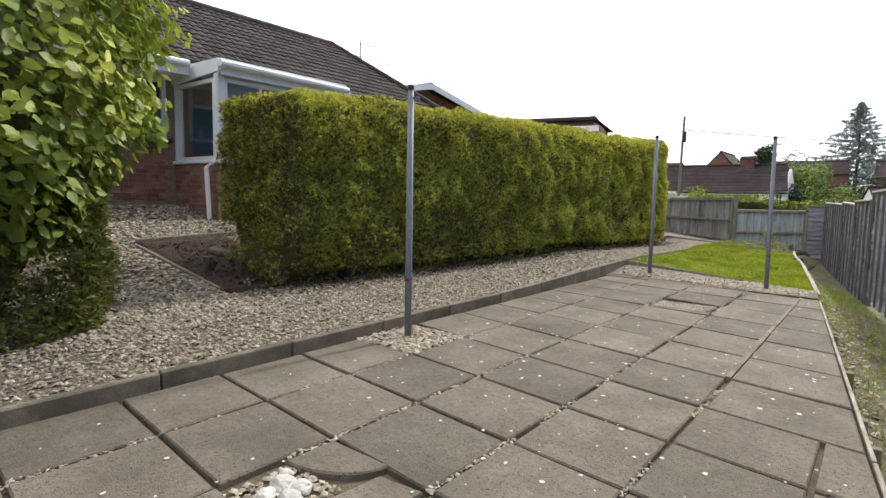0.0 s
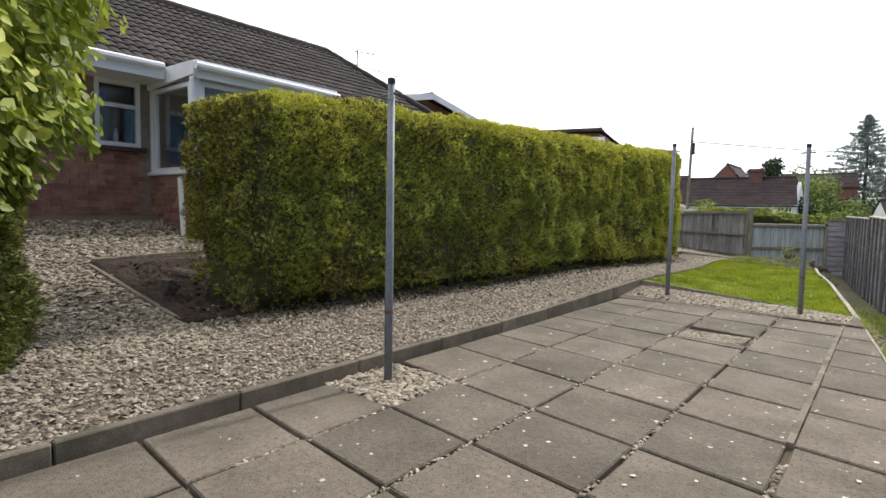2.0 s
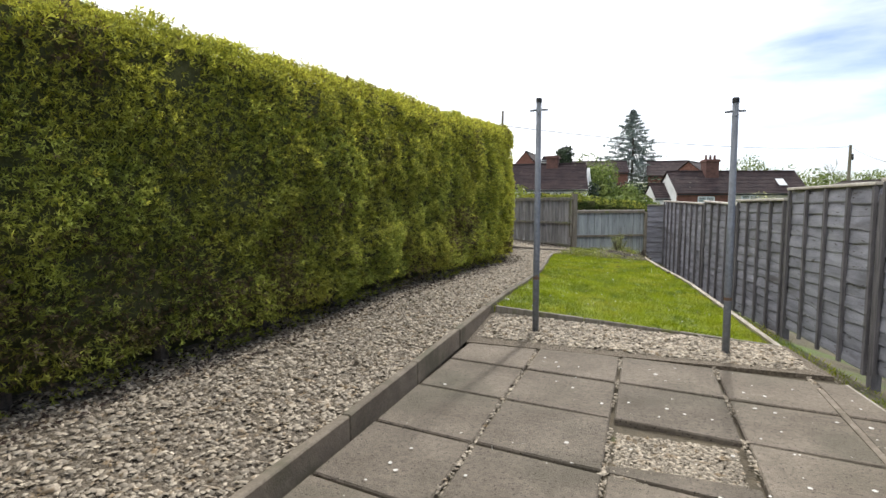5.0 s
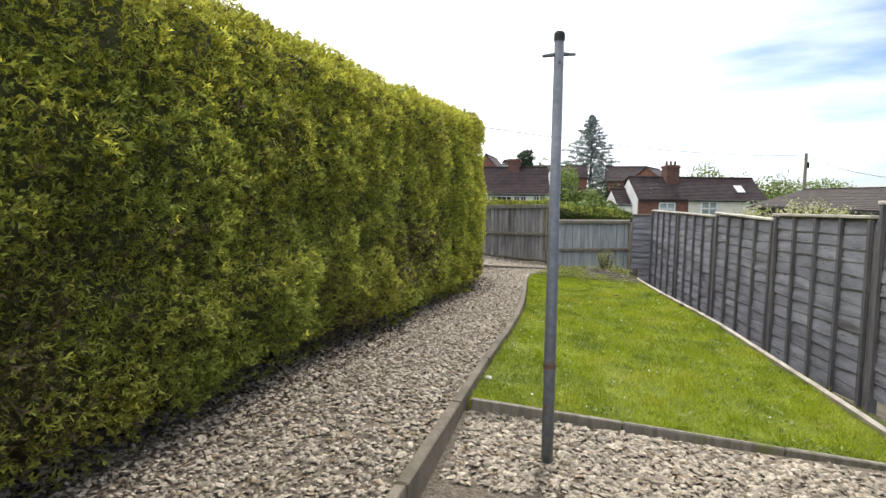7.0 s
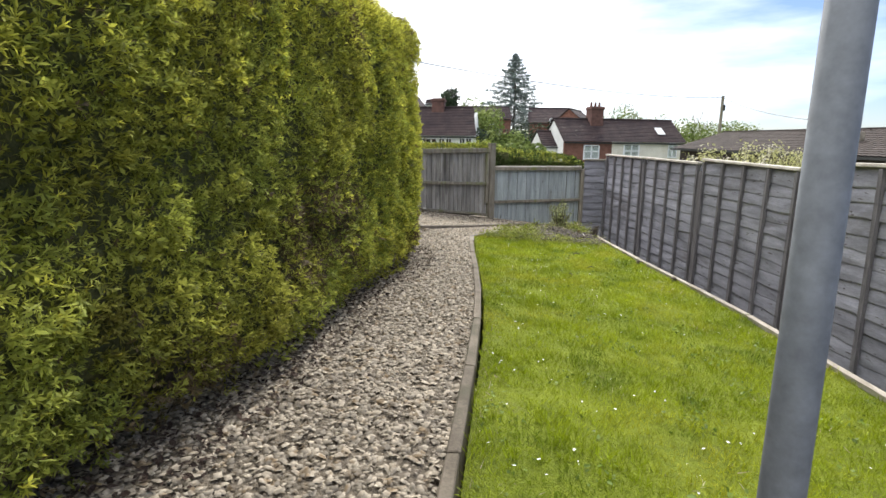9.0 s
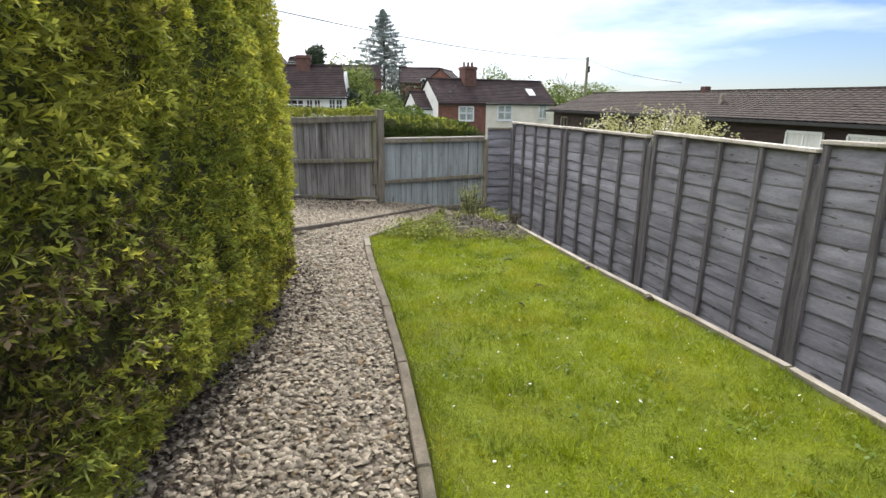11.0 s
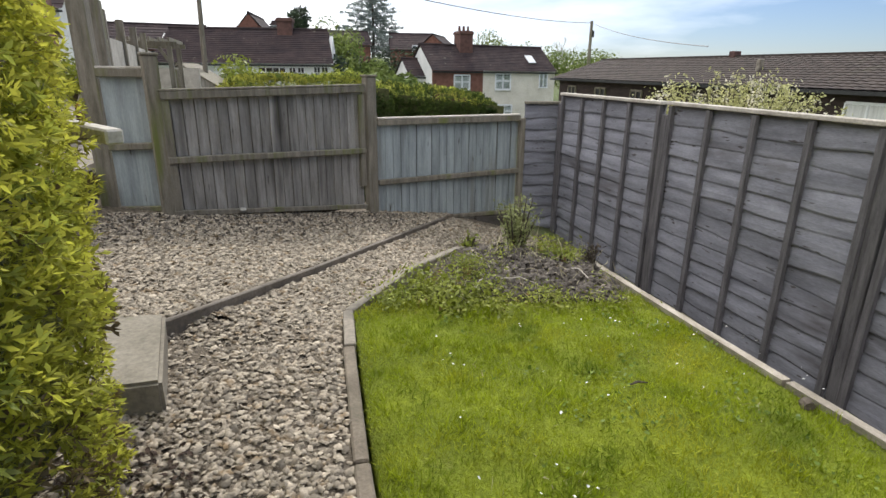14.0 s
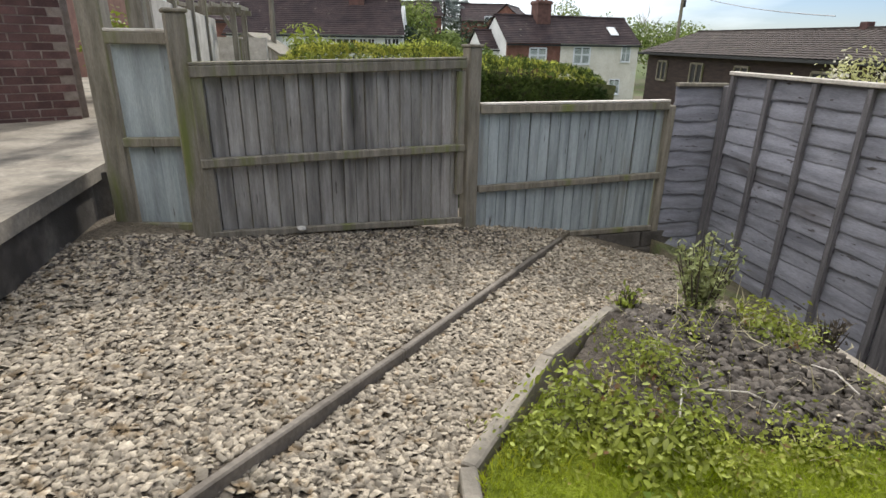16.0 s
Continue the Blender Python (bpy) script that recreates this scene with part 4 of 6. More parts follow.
bmesh.ops.bevel(bm, geom=bm.edges[:], offset=0.014, segments=2, affect="EDGES")
part("block", bm, M_STEP, step)
part("riser_slab", block(0.02, -0.42, -0.25, 0.22, -0.36, 0.09, 0.008), M_STEP, step, "thin upright slab leaning on the step")

# ---- raised concrete path with its wall, and the house corner beyond it ----
wall = thing("retaining_wall", pose(0, 0, 0), "low stained concrete retaining wall of the side path", "wall", kind="structure")
bm = bmesh.new()
prism(bm, ((-6.19, 16.93), (-5.78, 15.2), (-6.6, 14.4), (-6.95, 14.6), (-6.35, 17.05)), -0.3, 0.56)
bmesh.ops.bevel(bm, geom=bm.edges[:], offset=0.012, segments=1, affect="EDGES")
part("wall_body", bm, M_WALL, wall)
bm = bmesh.new()
prism(bm, ((-6.185, 17.06), (-5.76, 15.2), (-6.6, 14.35), (-13, 14.35), (-13, 26), (-8.6, 26), (-6.25, 18.2)), 0.50, 0.585)
tagged(part("side_path", bm, M_CONC), "raised pale concrete side path", "path", kind="structure")
bm = bmesh.new()
prism(bm, ((-6.2, 16.9), (-6.16, 17.04), (-6.4, 17.1), (-6.42, 16.95)), -0.1, 0.54)
part("wall_return", bm, M_WALL, wall)
rail = thing("handrail", pose(-5.25, 14.45, 0.2), "weathered pale timber handrail beside the concrete step", "handrail")
part("rail_bar", bar((-0.08, 0.03, 1.01), (0.79, -0.74, 0.965), 0.05, 0.042, bevel=0.006), M_CAP, rail)
part("rail_post", bar((-0.05, 0.02, -0.3), (-0.05, 0.02, 1.0), 0.07, 0.07, (0, 1, 0), 0.006), M_POST, rail)


def brick_wall(name, m, length, rows, material, label, skip=None, far=False, height=None):
    """Stretcher bond on a mortar backing; x along, z up, outside towards -y."""
    ob = thing(name, m, label, "wall", kind="structure")
    L, H, G = 0.215, 0.065, 0.010
    ht = rows * (H + G)
    me = mesh_of(*(lambda a, b, c: ([(0, 0, 0), (a, 0, 0), (a, b, 0), (0, b, 0), (0.004, 0, c), (a - 0.004, 0, c), (a, b, c), (0, b, c)],
                                   [(0, 3, 2, 1), (4, 5, 6, 7), (0, 1, 5, 4), (1, 2, 6, 5), (2, 3, 7, 6), (3, 0, 4, 7)]))(L, 0.09, H))
    half = mesh_of(*(lambda a, b, c: ([(0, 0, 0), (a, 0, 0), (a, b, 0), (0, b, 0), (0.004, 0, c), (a - 0.004, 0, c), (a, b, c), (0, b, c)],
                                     [(0, 3, 2, 1), (4, 5, 6, 7), (0, 1, 5, 4), (1, 2, 6, 5), (2, 3, 7, 6), (3, 0, 4, 7)]))(0.1025, 0.09, H))
    for j in range(rows):
        x = -0.0 if j % 2 == 0 else 0.1125
        z = j * (H + G)
        if j % 2 and not (skip and skip(0.05, z)):
            part("brick", half, material, ob).matrix_local = Matrix.Translation((0, 0, z))
        while x + L <= length + 0.06:
            if not (skip and skip(x + L / 2, z + H / 2)):
                part("brick", me, material, ob).matrix_local = Matrix.Translation((x, random.uniform(-0.003, 0.003), z))
            x += L + G
    return ob


def window_unit(name, m, w, h, label, transom=0.0, mullions=(), frame=0.06, kind="structure", glass=True, depth=0.07, backing=None):
    """A framed window: x along, z up, outside towards -y."""
    ob = thing(name, m, label, "window", kind=kind)
    bm = bmesh.new()
    for a, b in (((0, 0, frame / 2), (w, 0, frame / 2)), ((0, 0, h - frame / 2), (w, 0, h - frame / 2))):
        beam(bm, a, b, depth, frame)
    for x in (frame / 2, w - frame / 2):
        beam(bm, (x, 0, frame), (x, 0, h - frame), frame, depth, (0, 1, 0))
    for x in mullions:
        beam(bm, (x, 0.002, frame), (x, 0.002, h - frame), frame * 0.8, depth * 0.9, (0, 1, 0))
    part("window_frame", bm, M_UPVC, ob)
    if transom:
        part("transom", bar((frame, 0.003, transom), (w - frame, 0.003, transom), depth * 0.9, frame * 0.9), M_UPVC, ob)
    xs = [frame] + list(mullions) + [w - frame]
    for a, b in zip(xs, xs[1:]):
        p = part("pane", block(a, 0.005, frame, b, 0.012, h - frame), M_GLASS, ob)
        p.visible_shadow = False
    if backing:
        part("curtain", block(frame, 0.10, frame, w - frame, 0.11, h - frame), backing, ob)
    return ob


# ---- bungalow ----
HX, PX, GZ = -9.37, -8.05, 0.70
WIN = (3.30, 3.90, 1.95, 2.88)   # kitchen window along y and z
brick_wall("wall_east", pose(HX, -0.4, GZ - 0.06, 0, 0, 90), 4.4, 30, M_BRICK, "red-brown brick wall of the bungalow",
           skip=lambda x, z: WIN[0] - 0.06 < x - 0.4 < WIN[1] + 0.06 and WIN[2] - 0.05 < z + GZ - 0.06 < WIN[3] + 0.05)
house = thing("bungalow", pose(-10.6, 3, GZ), "brick bungalow with a brown tiled roof and white plastic porch", "house")
hinv = house.matrix_world.inverted()


def hpart(name, shape, material, label=""):
    ob = part(name, shape, material, None, label)
    ob.parent = house
    ob.matrix_parent_inverse = hinv
    return ob


bm = bmesh.new()
for a, b, z0, z1 in ((-12, WIN[0], GZ - 0.2, 3.02), (WIN[1], 8.3, GZ - 0.2, 3.02), (WIN[0], WIN[1], GZ - 0.2, WIN[2]), (WIN[0], WIN[1], WIN[3], 3.02)):
    prism(bm, ((HX - 0.30, a), (HX - 0.012, a), (HX - 0.012, b), (HX - 0.30, b)), z0, z1)
hpart("wall_backing", bm, M_MORTAR)
bm = bmesh.new()
prism(bm, ((-12.2, -12), (-12.1, -12), (-12.1, 8.3), (-12.2, 8.3)), GZ - 0.2, 3.02)
prism(bm, ((-12.1, 8.2), (HX - 0.3, 8.2), (HX - 0.3, 8.3), (-12.1, 8.3)), GZ - 0.2, 3.02)
prism(bm, ((-12.1, -12), (HX - 0.3, -12), (HX - 0.3, -11.9), (-12.1, -11.9)), GZ - 0.2, 3.02)
prism(bm, ((-12.1, -12), (HX - 0.3, -12), (HX - 0.3, 8.2), (-12.1, 8.2)), GZ - 0.2, GZ - 0.1)
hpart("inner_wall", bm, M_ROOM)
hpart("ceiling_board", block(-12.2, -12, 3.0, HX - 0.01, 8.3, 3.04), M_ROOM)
window_unit("window_1", pose(HX - 0.03, WIN[0], WIN[2], 0, 0, 90), WIN[1] - WIN[0], WIN[3] - WIN[2], "white plastic kitchen window with a top light", transom=0.58)
tagged(part("window_sill", block(HX - 0.05, WIN[0] - 0.06, WIN[2] - 0.07, HX + 0.09, WIN[1] + 0.06, WIN[2] - 0.005, 0.01), M_DARKBRICK), "dark tiled window sill", "sill", kind="structure")
jar = thing("bottle", pose(HX - 0.16, 3.62, WIN[2] + 0.02), "pale green bottle on the window ledge", "bottle")
bm = bmesh.new()
tube(bm, [(0, 0, 0), (0, 0, 0.16), (0, 0, 0.2), (0, 0, 0.25)], [0.035, 0.035, 0.018, 0.016], 12)
part("glass_body", bm, M_CURTAIN, jar, smooth=True)
tagged(part("window_ledge", block(HX - 0.30, WIN[0], WIN[2] - 0.02, HX - 0.06, WIN[1], WIN[2] + 0.02), M_UPVC), "white inner window ledge", "ledge", kind="structure")

# roof: courses of wavy tiles
EX, EZ, RX, RZ = -8.75, 3.08, -10.85, 4.62
HIP_Y, RIDGE_Y = 10.1, 8.55   # the roof's hipped end


def tile_roof(xe, ze, xr, zr, y0, y1, courses, pitch, amp):
    """One stitched sheet of wavy tile courses from the eave up to the ridge."""
    run = Vector((xr - xe, 0, zr - ze))
    up = Vector((-run.z, 0, run.x)).normalized()
    if up.z < 0:
        up = -up
    ny = int((y1 - y0) / pitch * 6)
    rows = [(c + k, lift) for c in range(courses) for k, lift in ((0, 0.030), (1, 0.002))]
    vs = []
    for c, lift in rows:
        for i in range(ny + 1):
            y = y0 + (y1 - y0) * i / ny
            w = amp * abs(math.sin(math.pi * (y - y0) / pitch)) ** 0.7 + 0.004 * noise.noise(Vector((y * 3, c * 1.7, 0)))
            vs.append(tuple(Vector((xe, y, ze)) + run * (c / courses) + up * (lift + w)))
    n = ny + 1
    fs = [(j * n + i, j * n + i + 1, (j + 1) * n + i + 1, (j + 1) * n + i) for j in range(len(rows) - 1) for i in range(ny)]
    return mesh_of(vs, fs)


def roof_tiles(xe, ze, xr, zr, y0, courses, cols, pitch):
    """Single lapped tiles, each an object on one shared mesh."""
    run = Vector((xr - xe, 0, zr - ze))
    gauge, slope = run.length / courses, math.degrees(math.atan2(run.z, -run.x))
    vs, fs = [], []
    for k, (u, lift) in enumerate(((0.0, 0.0), (0.0, 0.026), (1.16, 0.004))):
        for i in range(9):
            w = 0.024 * abs(math.sin(math.pi * i / 8 * 2)) ** 0.8
            vs.append((i / 8 * (pitch - 0.006), u * gauge, lift + w))
    for r in (0, 1):
        fs += [(r * 9 + i, r * 9 + i + 1, r * 9 + 10 + i, r * 9 + 9 + i) for i in range(8)]
    me = mesh_of(vs, fs)
    for c in range(courses):
        for k in range(cols):
            if y0 + (k + 0.6) * pitch > HIP_Y + (RIDGE_Y - HIP_Y) * c / courses:
                continue
            ob = part("roof_tile", me, M_TILE_SINGLE, house)
            ob.matrix_parent_inverse = hinv
            p = Vector((xe, y0 + k * pitch, ze)) + run * (c / courses)
            ob.matrix_basis = pose(p.x, p.y, p.z, 0, 0, 90) @ pose(0, 0, random.uniform(0, 0.004), slope, random.uniform(-.4, .4), random.uniform(-.5, .5))


hpart("tiled_roof", tile_roof(EX, EZ, RX, RZ, -6, 2.15, 14, 0.30, 0.022), M_TILE, "brown concrete pantiles in courses")
roof_tiles(EX, EZ, RX, RZ, 2.1, 14, 27, 0.30)
bm = bmesh.new()
vs = [bm.verts.new(p) for p in ((EX, -12, EZ - 0.02), (EX, HIP_Y, EZ - 0.02), (RX, RIDGE_Y, RZ - 0.02), (RX, -12, RZ - 0.02), (-12.95, HIP_Y, EZ - 0.02), (-12.95, -12, EZ - 0.02))]
bm.faces.new((vs[0], vs[1], vs[2], vs[3]))
bm.faces.new((vs[3], vs[2], vs[4], vs[5]))
bm.faces.new((vs[1], vs[4], vs[2]))
bm.faces.new((vs[0], vs[3], vs[5]))
bm.faces.new((vs[0], vs[5], vs[4], vs[1]))
hpart("roof_deck", bm, M_TILE)
bm = bmesh.new()
for i in range(33):
    y = RIDGE_Y - 0.45 * i
    tube(bm, [(RX, y, RZ + 0.0), (RX, y - 0.46, RZ + 0.005 * (i % 2))], 0.10, 8)
hpart("ridge_tiles", bm, M_TILE, "row of half-round ridge tiles")
bm = bmesh.new()
for i in range(8):
    p, q = Vector((RX, RIDGE_Y, RZ)), Vector((EX, HIP_Y, EZ + 0.05))
    tube(bm, [p.lerp(q, i / 8), p.lerp(q, (i + 1.04) / 8) + Vector((0, 0, 0.012))], 0.085, 8)
hpart("hip_tiles", bm, M_TILE, "half-round tiles down the hip")
hpart("fascia", block(EX - 0.02, -12, EZ - 0.20, EX + 0.005, 3.98, EZ - 0.01), M_UPVC, "white fascia board")
hpart("soffit", block(HX, -12, EZ - 0.20, EX - 0.02, 3.98, EZ - 0.17), M_UPVC)
hpart("fascia", block(EX - 0.02, 6.4, EZ - 0.20, EX + 0.005, HIP_Y, EZ - 0.01), M_UPVC, "white fascia board")
bm = bmesh.new()
tube(bm, [(EX + 0.05, -12, EZ - 0.03), (EX + 0.05, 3.95, EZ - 0.03)], 0.05, 8)
hpart("gutter", bm, M_UPVC, "white plastic gutter")
bm = bmesh.new()
tube(bm, [(EX + 0.05, 6.45, EZ - 0.03), (EX + 0.05, HIP_Y, EZ - 0.03)], 0.05, 8)
hpart("gutter", bm, M_UPVC, "white plastic gutter")

# porch
PY0, PY1, PB, PT = 4.03, 6.42, 1.60, 2.80
porch = thing("porch", pose(PX - 0.5, 5.2, GZ), "white plastic glazed porch on a brick plinth", "porch")
pinv = porch.matrix_world.inverted()


def ppart(name, shape, material, label=""):
    ob = part(name, shape, material, None, label)
    ob.parent = porch
    ob.matrix_parent_inverse = pinv
    return ob


brick_wall("porch_plinth", pose(HX, PY0, GZ - 0.06, 0, 0, 0), 1.3, 12, M_BRICK, "red brick plinth wall under the porch windows")
brick_wall("porch_plinth", pose(PX, PY0 + 0.095, GZ - 0.06, 0, 0, 90), 2.3, 12, M_BRICK, "red brick plinth wall under the porch windows")
ppart("plinth_backing", block(HX, PY0 + 0.01, GZ - 0.1, PX - 0.01, PY1, PB - 0.06), M_MORTAR)
ppart("sill", block(HX, PY0 - 0.05, PB - 0.05, PX + 0.06, PY0 + 0.1, PB, 0.01), M_UPVC, "white projecting sill")
ppart("sill", block(PX - 0.1, PY0 + 0.1, PB - 0.05, PX + 0.06, PY1, PB, 0.01), M_UPVC, "white projecting sill")
ppart("corner_post", block(PX - 0.11, PY0, PB, PX, PY0 + 0.11, PT + 0.06, 0.008), M_UPVC)
ppart("corner_post", block(HX, PY0, PB, HX + 0.07, PY0 + 0.08, PT + 0.06, 0.008), M_UPVC)
ppart("corner_post", block(PX - 0.08, PY1 - 0.08, PB, PX, PY1, PT + 0.06, 0.008), M_UPVC)
window_unit("window_2", pose(HX + 0.07, PY0 + 0.05, PB, 0, 0, 0), 1.14, PT - PB, "side window of the white porch")
window_unit("window_3", pose(PX - 0.05, PY0 + 0.11, PB, 0, 0, 90), 2.2, PT - PB, "front windows of the white porch", mullions=(0.62, 1.4))
bm = bmesh.new()
vs = [bm.verts.new(p) for p in ((HX + 0.02, PY0 - 0.04, PT), (PX + 0.10, PY0 - 0.04, PT + 0.06), (PX + 0.10, PY0 - 0.04, PT + 0.24), (HX + 0.02, PY0 - 0.04, PT + 0.26))]
ws = [bm.verts.new(v.co + Vector((0, 0.05, 0))) for v in vs]
bm.faces.new(vs)
bm.faces.new(ws[::-1])
for i in range(4):
    bm.faces.new((vs[i], vs[(i + 1) % 4], ws[(i + 1) % 4], ws[i]))
ppart("end_board", bm, M_UPVC, "sloping white end board")
ppart("roof_board", block(HX, PY0, PT + 0.20, PX + 0.1, PY1, PT + 0.25), M_UPVC)
ppart("fascia", block(PX + 0.05, PY0, PT + 0.02, PX + 0.09, PY1, PT + 0.22), M_UPVC)
bm = bmesh.new()
tube(bm, [(PX + 0.14, PY0 - 0.03, PT + 0.17), (PX + 0.14, PY1, PT + 0.15)], 0.052, 10)
ppart("gutter", bm, M_UPVC, "white plastic gutter")
bm = bmesh.new()
tube(bm, [(PX + 0.14, PY0 + 0.02, PT + 0.14), (PX + 0.04, PY0 - 0.03, PT + 0.0), (PX + 0.03, PY0 - 0.035, PT - 0.2), (PX + 0.03, PY0 - 0.035, PB + 0.02), (PX + 0.02, PY0 - 0.10, PB - 0.04), (PX - 0.06, PY0 - 0.16, PB - 0.12), (PX - 0.10, PY0 - 0.10, GZ - 0.05)], 0.034, 10)
ppart("downpipe", bm, M_UPVC, "white downpipe bent round the sill")
part("roller_blind", block(HX - 0.006, PY0 + 0.3, 1.75, HX + 0.008, PY0 + 1.1, 2.5), M_BLUE, porch, "blue blind behind the glass").matrix_parent_inverse = pinv

# aerial on the roof
aer = thing("tv_aerial", pose(-12.0, 10.5, 3.0), "thin television aerial on a tall mast", "aerial")
bm = bmesh.new()
tube(bm, [(0, 0, 0), (0, 0, 2.35)], 0.016, 6)
part("mast", bm, M_WIRE, aer)
bm = bmesh.new()
tube(bm, [(-0.12, -0.15, 2.27), (0.35, 0.45, 2.22)], 0.009, 6)
for k in range(6):
    c = Vector((-0.12 + 0.47 * k / 5, -0.15 + 0.6 * k / 5, 2.27 - 0.05 * k / 5))
    tube(bm, [c + Vector((0.10, -0.08, 0.0)), c - Vector((0.10, -0.08, 0.0))], 0.005, 5)
part("boom", bm, M_WIRE, aer)

# soil patch between hedge and house, with logs and a low board
me = sheet(lambda u, v: (-7.12 - 0.15 * v + u * (1.87 + 0.15 * v), 2.44 + 0.10 * u + v * 1.45, path_z(-7.12 + u * 1.87, 3) + 0.02 + 0.03 * noise.noise(Vector((u * 7, v * 7, 0)))), list(gx(0, 1, 14)), list(gx(0, 1, 10)), 0.2)
tagged(part("soil_patch", me, M_MULCH, smooth=True), "dark bare soil patch behind the hedge end", "soil", kind="structure")
tagged(part("edging_board", bar((-7.12, 2.46, path_z(-7.12, 2.46) - 0.01), (-7.28, 3.9, path_z(-7.28, 3.9) - 0.01), 0.04, 0.12, bevel=0.006), M_POST), "old brown board edging the soil patch", "edging")
tagged(part("edging_board", bar((-7.0, 2.42, path_z(-7.0, 2.4) - 0.005), (-5.42, 2.53, path_z(-5.42, 2.5) - 0.005), 0.045, 0.06, bevel=0.006), M_KERB), "thin edging strip beside the soil patch", "edging")


def log(name, a, b, r, label):
    bm = bmesh.new()
    tube(bm, [a, (Vector(a) + Vector(b)) / 2, b], [r, r * 1.06, r * 0.95], 10)
    for v in bm.verts:
        v.co += Vector((noise.noise(v.co * 9), noise.noise(v.co * 9 + Vector((3, 0, 0))), noise.noise(v.co * 9 + Vector((0, 5, 0))))) * 0.012
    tagged(part(name, bm, M_BARK), label, "log")


log("log", (-6.55, 3.05, 0.41), (-6.25, 3.2, 0.38), 0.06, "short cut log lying on dark soil")
log("log", (-6.0, 2.72, 0.26), (-5.98, 2.72, 0.43), 0.05, "small upright log stump in dark soil")


# ---- houses beyond the garden ----
def far_house(label, x, y, ang, length, depth, zb, ze, zr, walls, roof, windows=(), chimneys=(), gable=None, overhang=0.25, hip=0.0, courses=0, gutter=None):
    """A pitched-roof house: its front runs length along local x, its depth along y. walls: (x0, x1, material) of the front."""
    ob = thing("house", pose(x, y, zb, 0, 0, ang), label, "house")
    he, hr = ze - zb, zr - zb
    for a, b, m in walls:
        bm = bmesh.new()
        prism(bm, ((a, 0), (b, 0), (b, 0.25), (a, 0.25)), -0.6, he)
        part("wall", bm, m, ob)
    m = gable or walls[0][2]
    for gx0 in (0.0, length - 0.25):
        bm = bmesh.new()
        vs = [bm.verts.new((gx0, p, q)) for p, q in ((0.25, -0.6), (depth, -0.6), (depth, he), (depth / 2, hr - 0.05 - hip * 0.6), (0.25, he))]
        ws = [bm.verts.new(v.co + Vector((0.25, 0, 0))) for v in vs]
        bm.faces.new(vs)
        bm.faces.new(ws[::-1])
        for i in range(5):
            bm.faces.new((vs[i], vs[(i + 1) % 5], ws[(i + 1) % 5], ws[i]))
        part("gable_wall", bm, m, ob)
    part("back_wall", block(0, depth - 0.25, -0.6, length, depth, he), m, ob)
    # roof slopes in courses
    n = courses or 9
    o = overhang
    for side in (0, 1):
        vs = []
        rows = [(c + k, lift) for c in range(n) for k, lift in ((0, 0.05), (1, 0.01))]
        rise = (hr - he) / (depth / 2)
        for c, lift in rows:
            k = c / n
            yy = -o + (depth / 2 + o) * k
            zz = he - o * rise + (hr - he + o * rise) * k + lift + 0.04
            yy = yy if side == 0 else depth - yy
            inset = hip * k * 1.2
            for e in range(9):
                xx = (-o + inset) + (length + 2 * o - 2 * inset) * e / 8
                vs.append((xx, yy, zz + 0.03 * noise.noise(Vector((xx * 0.7, yy, c)))))
        fs = [(r * 9 + e, r * 9 + e + 1, r * 9 + 10 + e, r * 9 + 9 + e) for r in range(len(rows) - 1) for e in range(8)]
        part("roof", mesh_of(vs, fs), roof, ob)
    bm = bmesh.new()
    tube(bm, [(-o + hip * 1.2, depth / 2, hr + 0.06), (length + o - hip * 1.2, depth / 2, hr + 0.06)], 0.12, 6)
    part("ridge", bm, roof, ob)
    part("gutter", block(-o, -o - 0.10, he - o * 0.8 - (0.25 if gutter else 0.10), length + o, -o, he - o * 0.8 + 0.02), gutter or M_BLACK, ob)
    for w in windows:
        wx, wz, ww, wh = w[:4]
        wd = part("window", block(wx, -0.03, wz - zb, wx + ww, 0.02, wz - zb + wh), M_BLACK, ob, "dark window with white frame")
        fw = max(0.05, ww * 0.09)
        bm = bmesh.new()
        for p, q in (((wx, -0.05, wz - zb), (wx + ww, -0.05, wz - zb)), ((wx, -0.05, wz - zb + wh), (wx + ww, -0.05, wz - zb + wh)), ((wx, -0.05, wz - zb + wh * 0.55), (wx + ww, -0.05, wz - zb + wh * 0.55))):
            beam(bm, p, q, 0.05, fw)
        for xx in (wx, wx + ww / 2, wx + ww):
            beam(bm, (xx, -0.05, wz - zb), (xx, -0.05, wz - zb + wh), fw, 0.05, (0, 1, 0))
        fr = part("window_frame", bm, M_UPVC, wd)
        sl = part("sill", block(wx - 0.08, -0.12, wz - zb - 0.09, wx + ww + 0.08, -0.0, wz - zb - 0.02), M_UPVC, wd)
        part("pane", block(wx + 0.03, -0.045, wz - zb + 0.03, wx + ww - 0.03, -0.035, wz - zb + wh - 0.03), M_GLASS, wd)
        if len(w) > 4:
            part("net_curtain", block(wx + 0.06, -0.034, wz - zb + 0.06, wx + ww - 0.06, -0.031, wz - zb + wh * 0.9), M_CURTAIN, wd, "pale net curtain")
    for cx, cy, cw, cz0, cz1, pots in chimneys:
        ch = part("chimney", block(cx - cw / 2, cy - cw / 2, cz0 - zb, cx + cw / 2, cy + cw / 2, cz1 - zb, 0.02), M_CHIMNEY, ob, "brick chimney stack")
        part("chimney_cap", block(cx - cw / 2 - 0.08, cy - cw / 2 - 0.08, cz1 - zb - 0.28, cx + cw / 2 + 0.08, cy + cw / 2 + 0.08, cz1 - zb - 0.08, 0.02), M_CHIMNEY, ch)
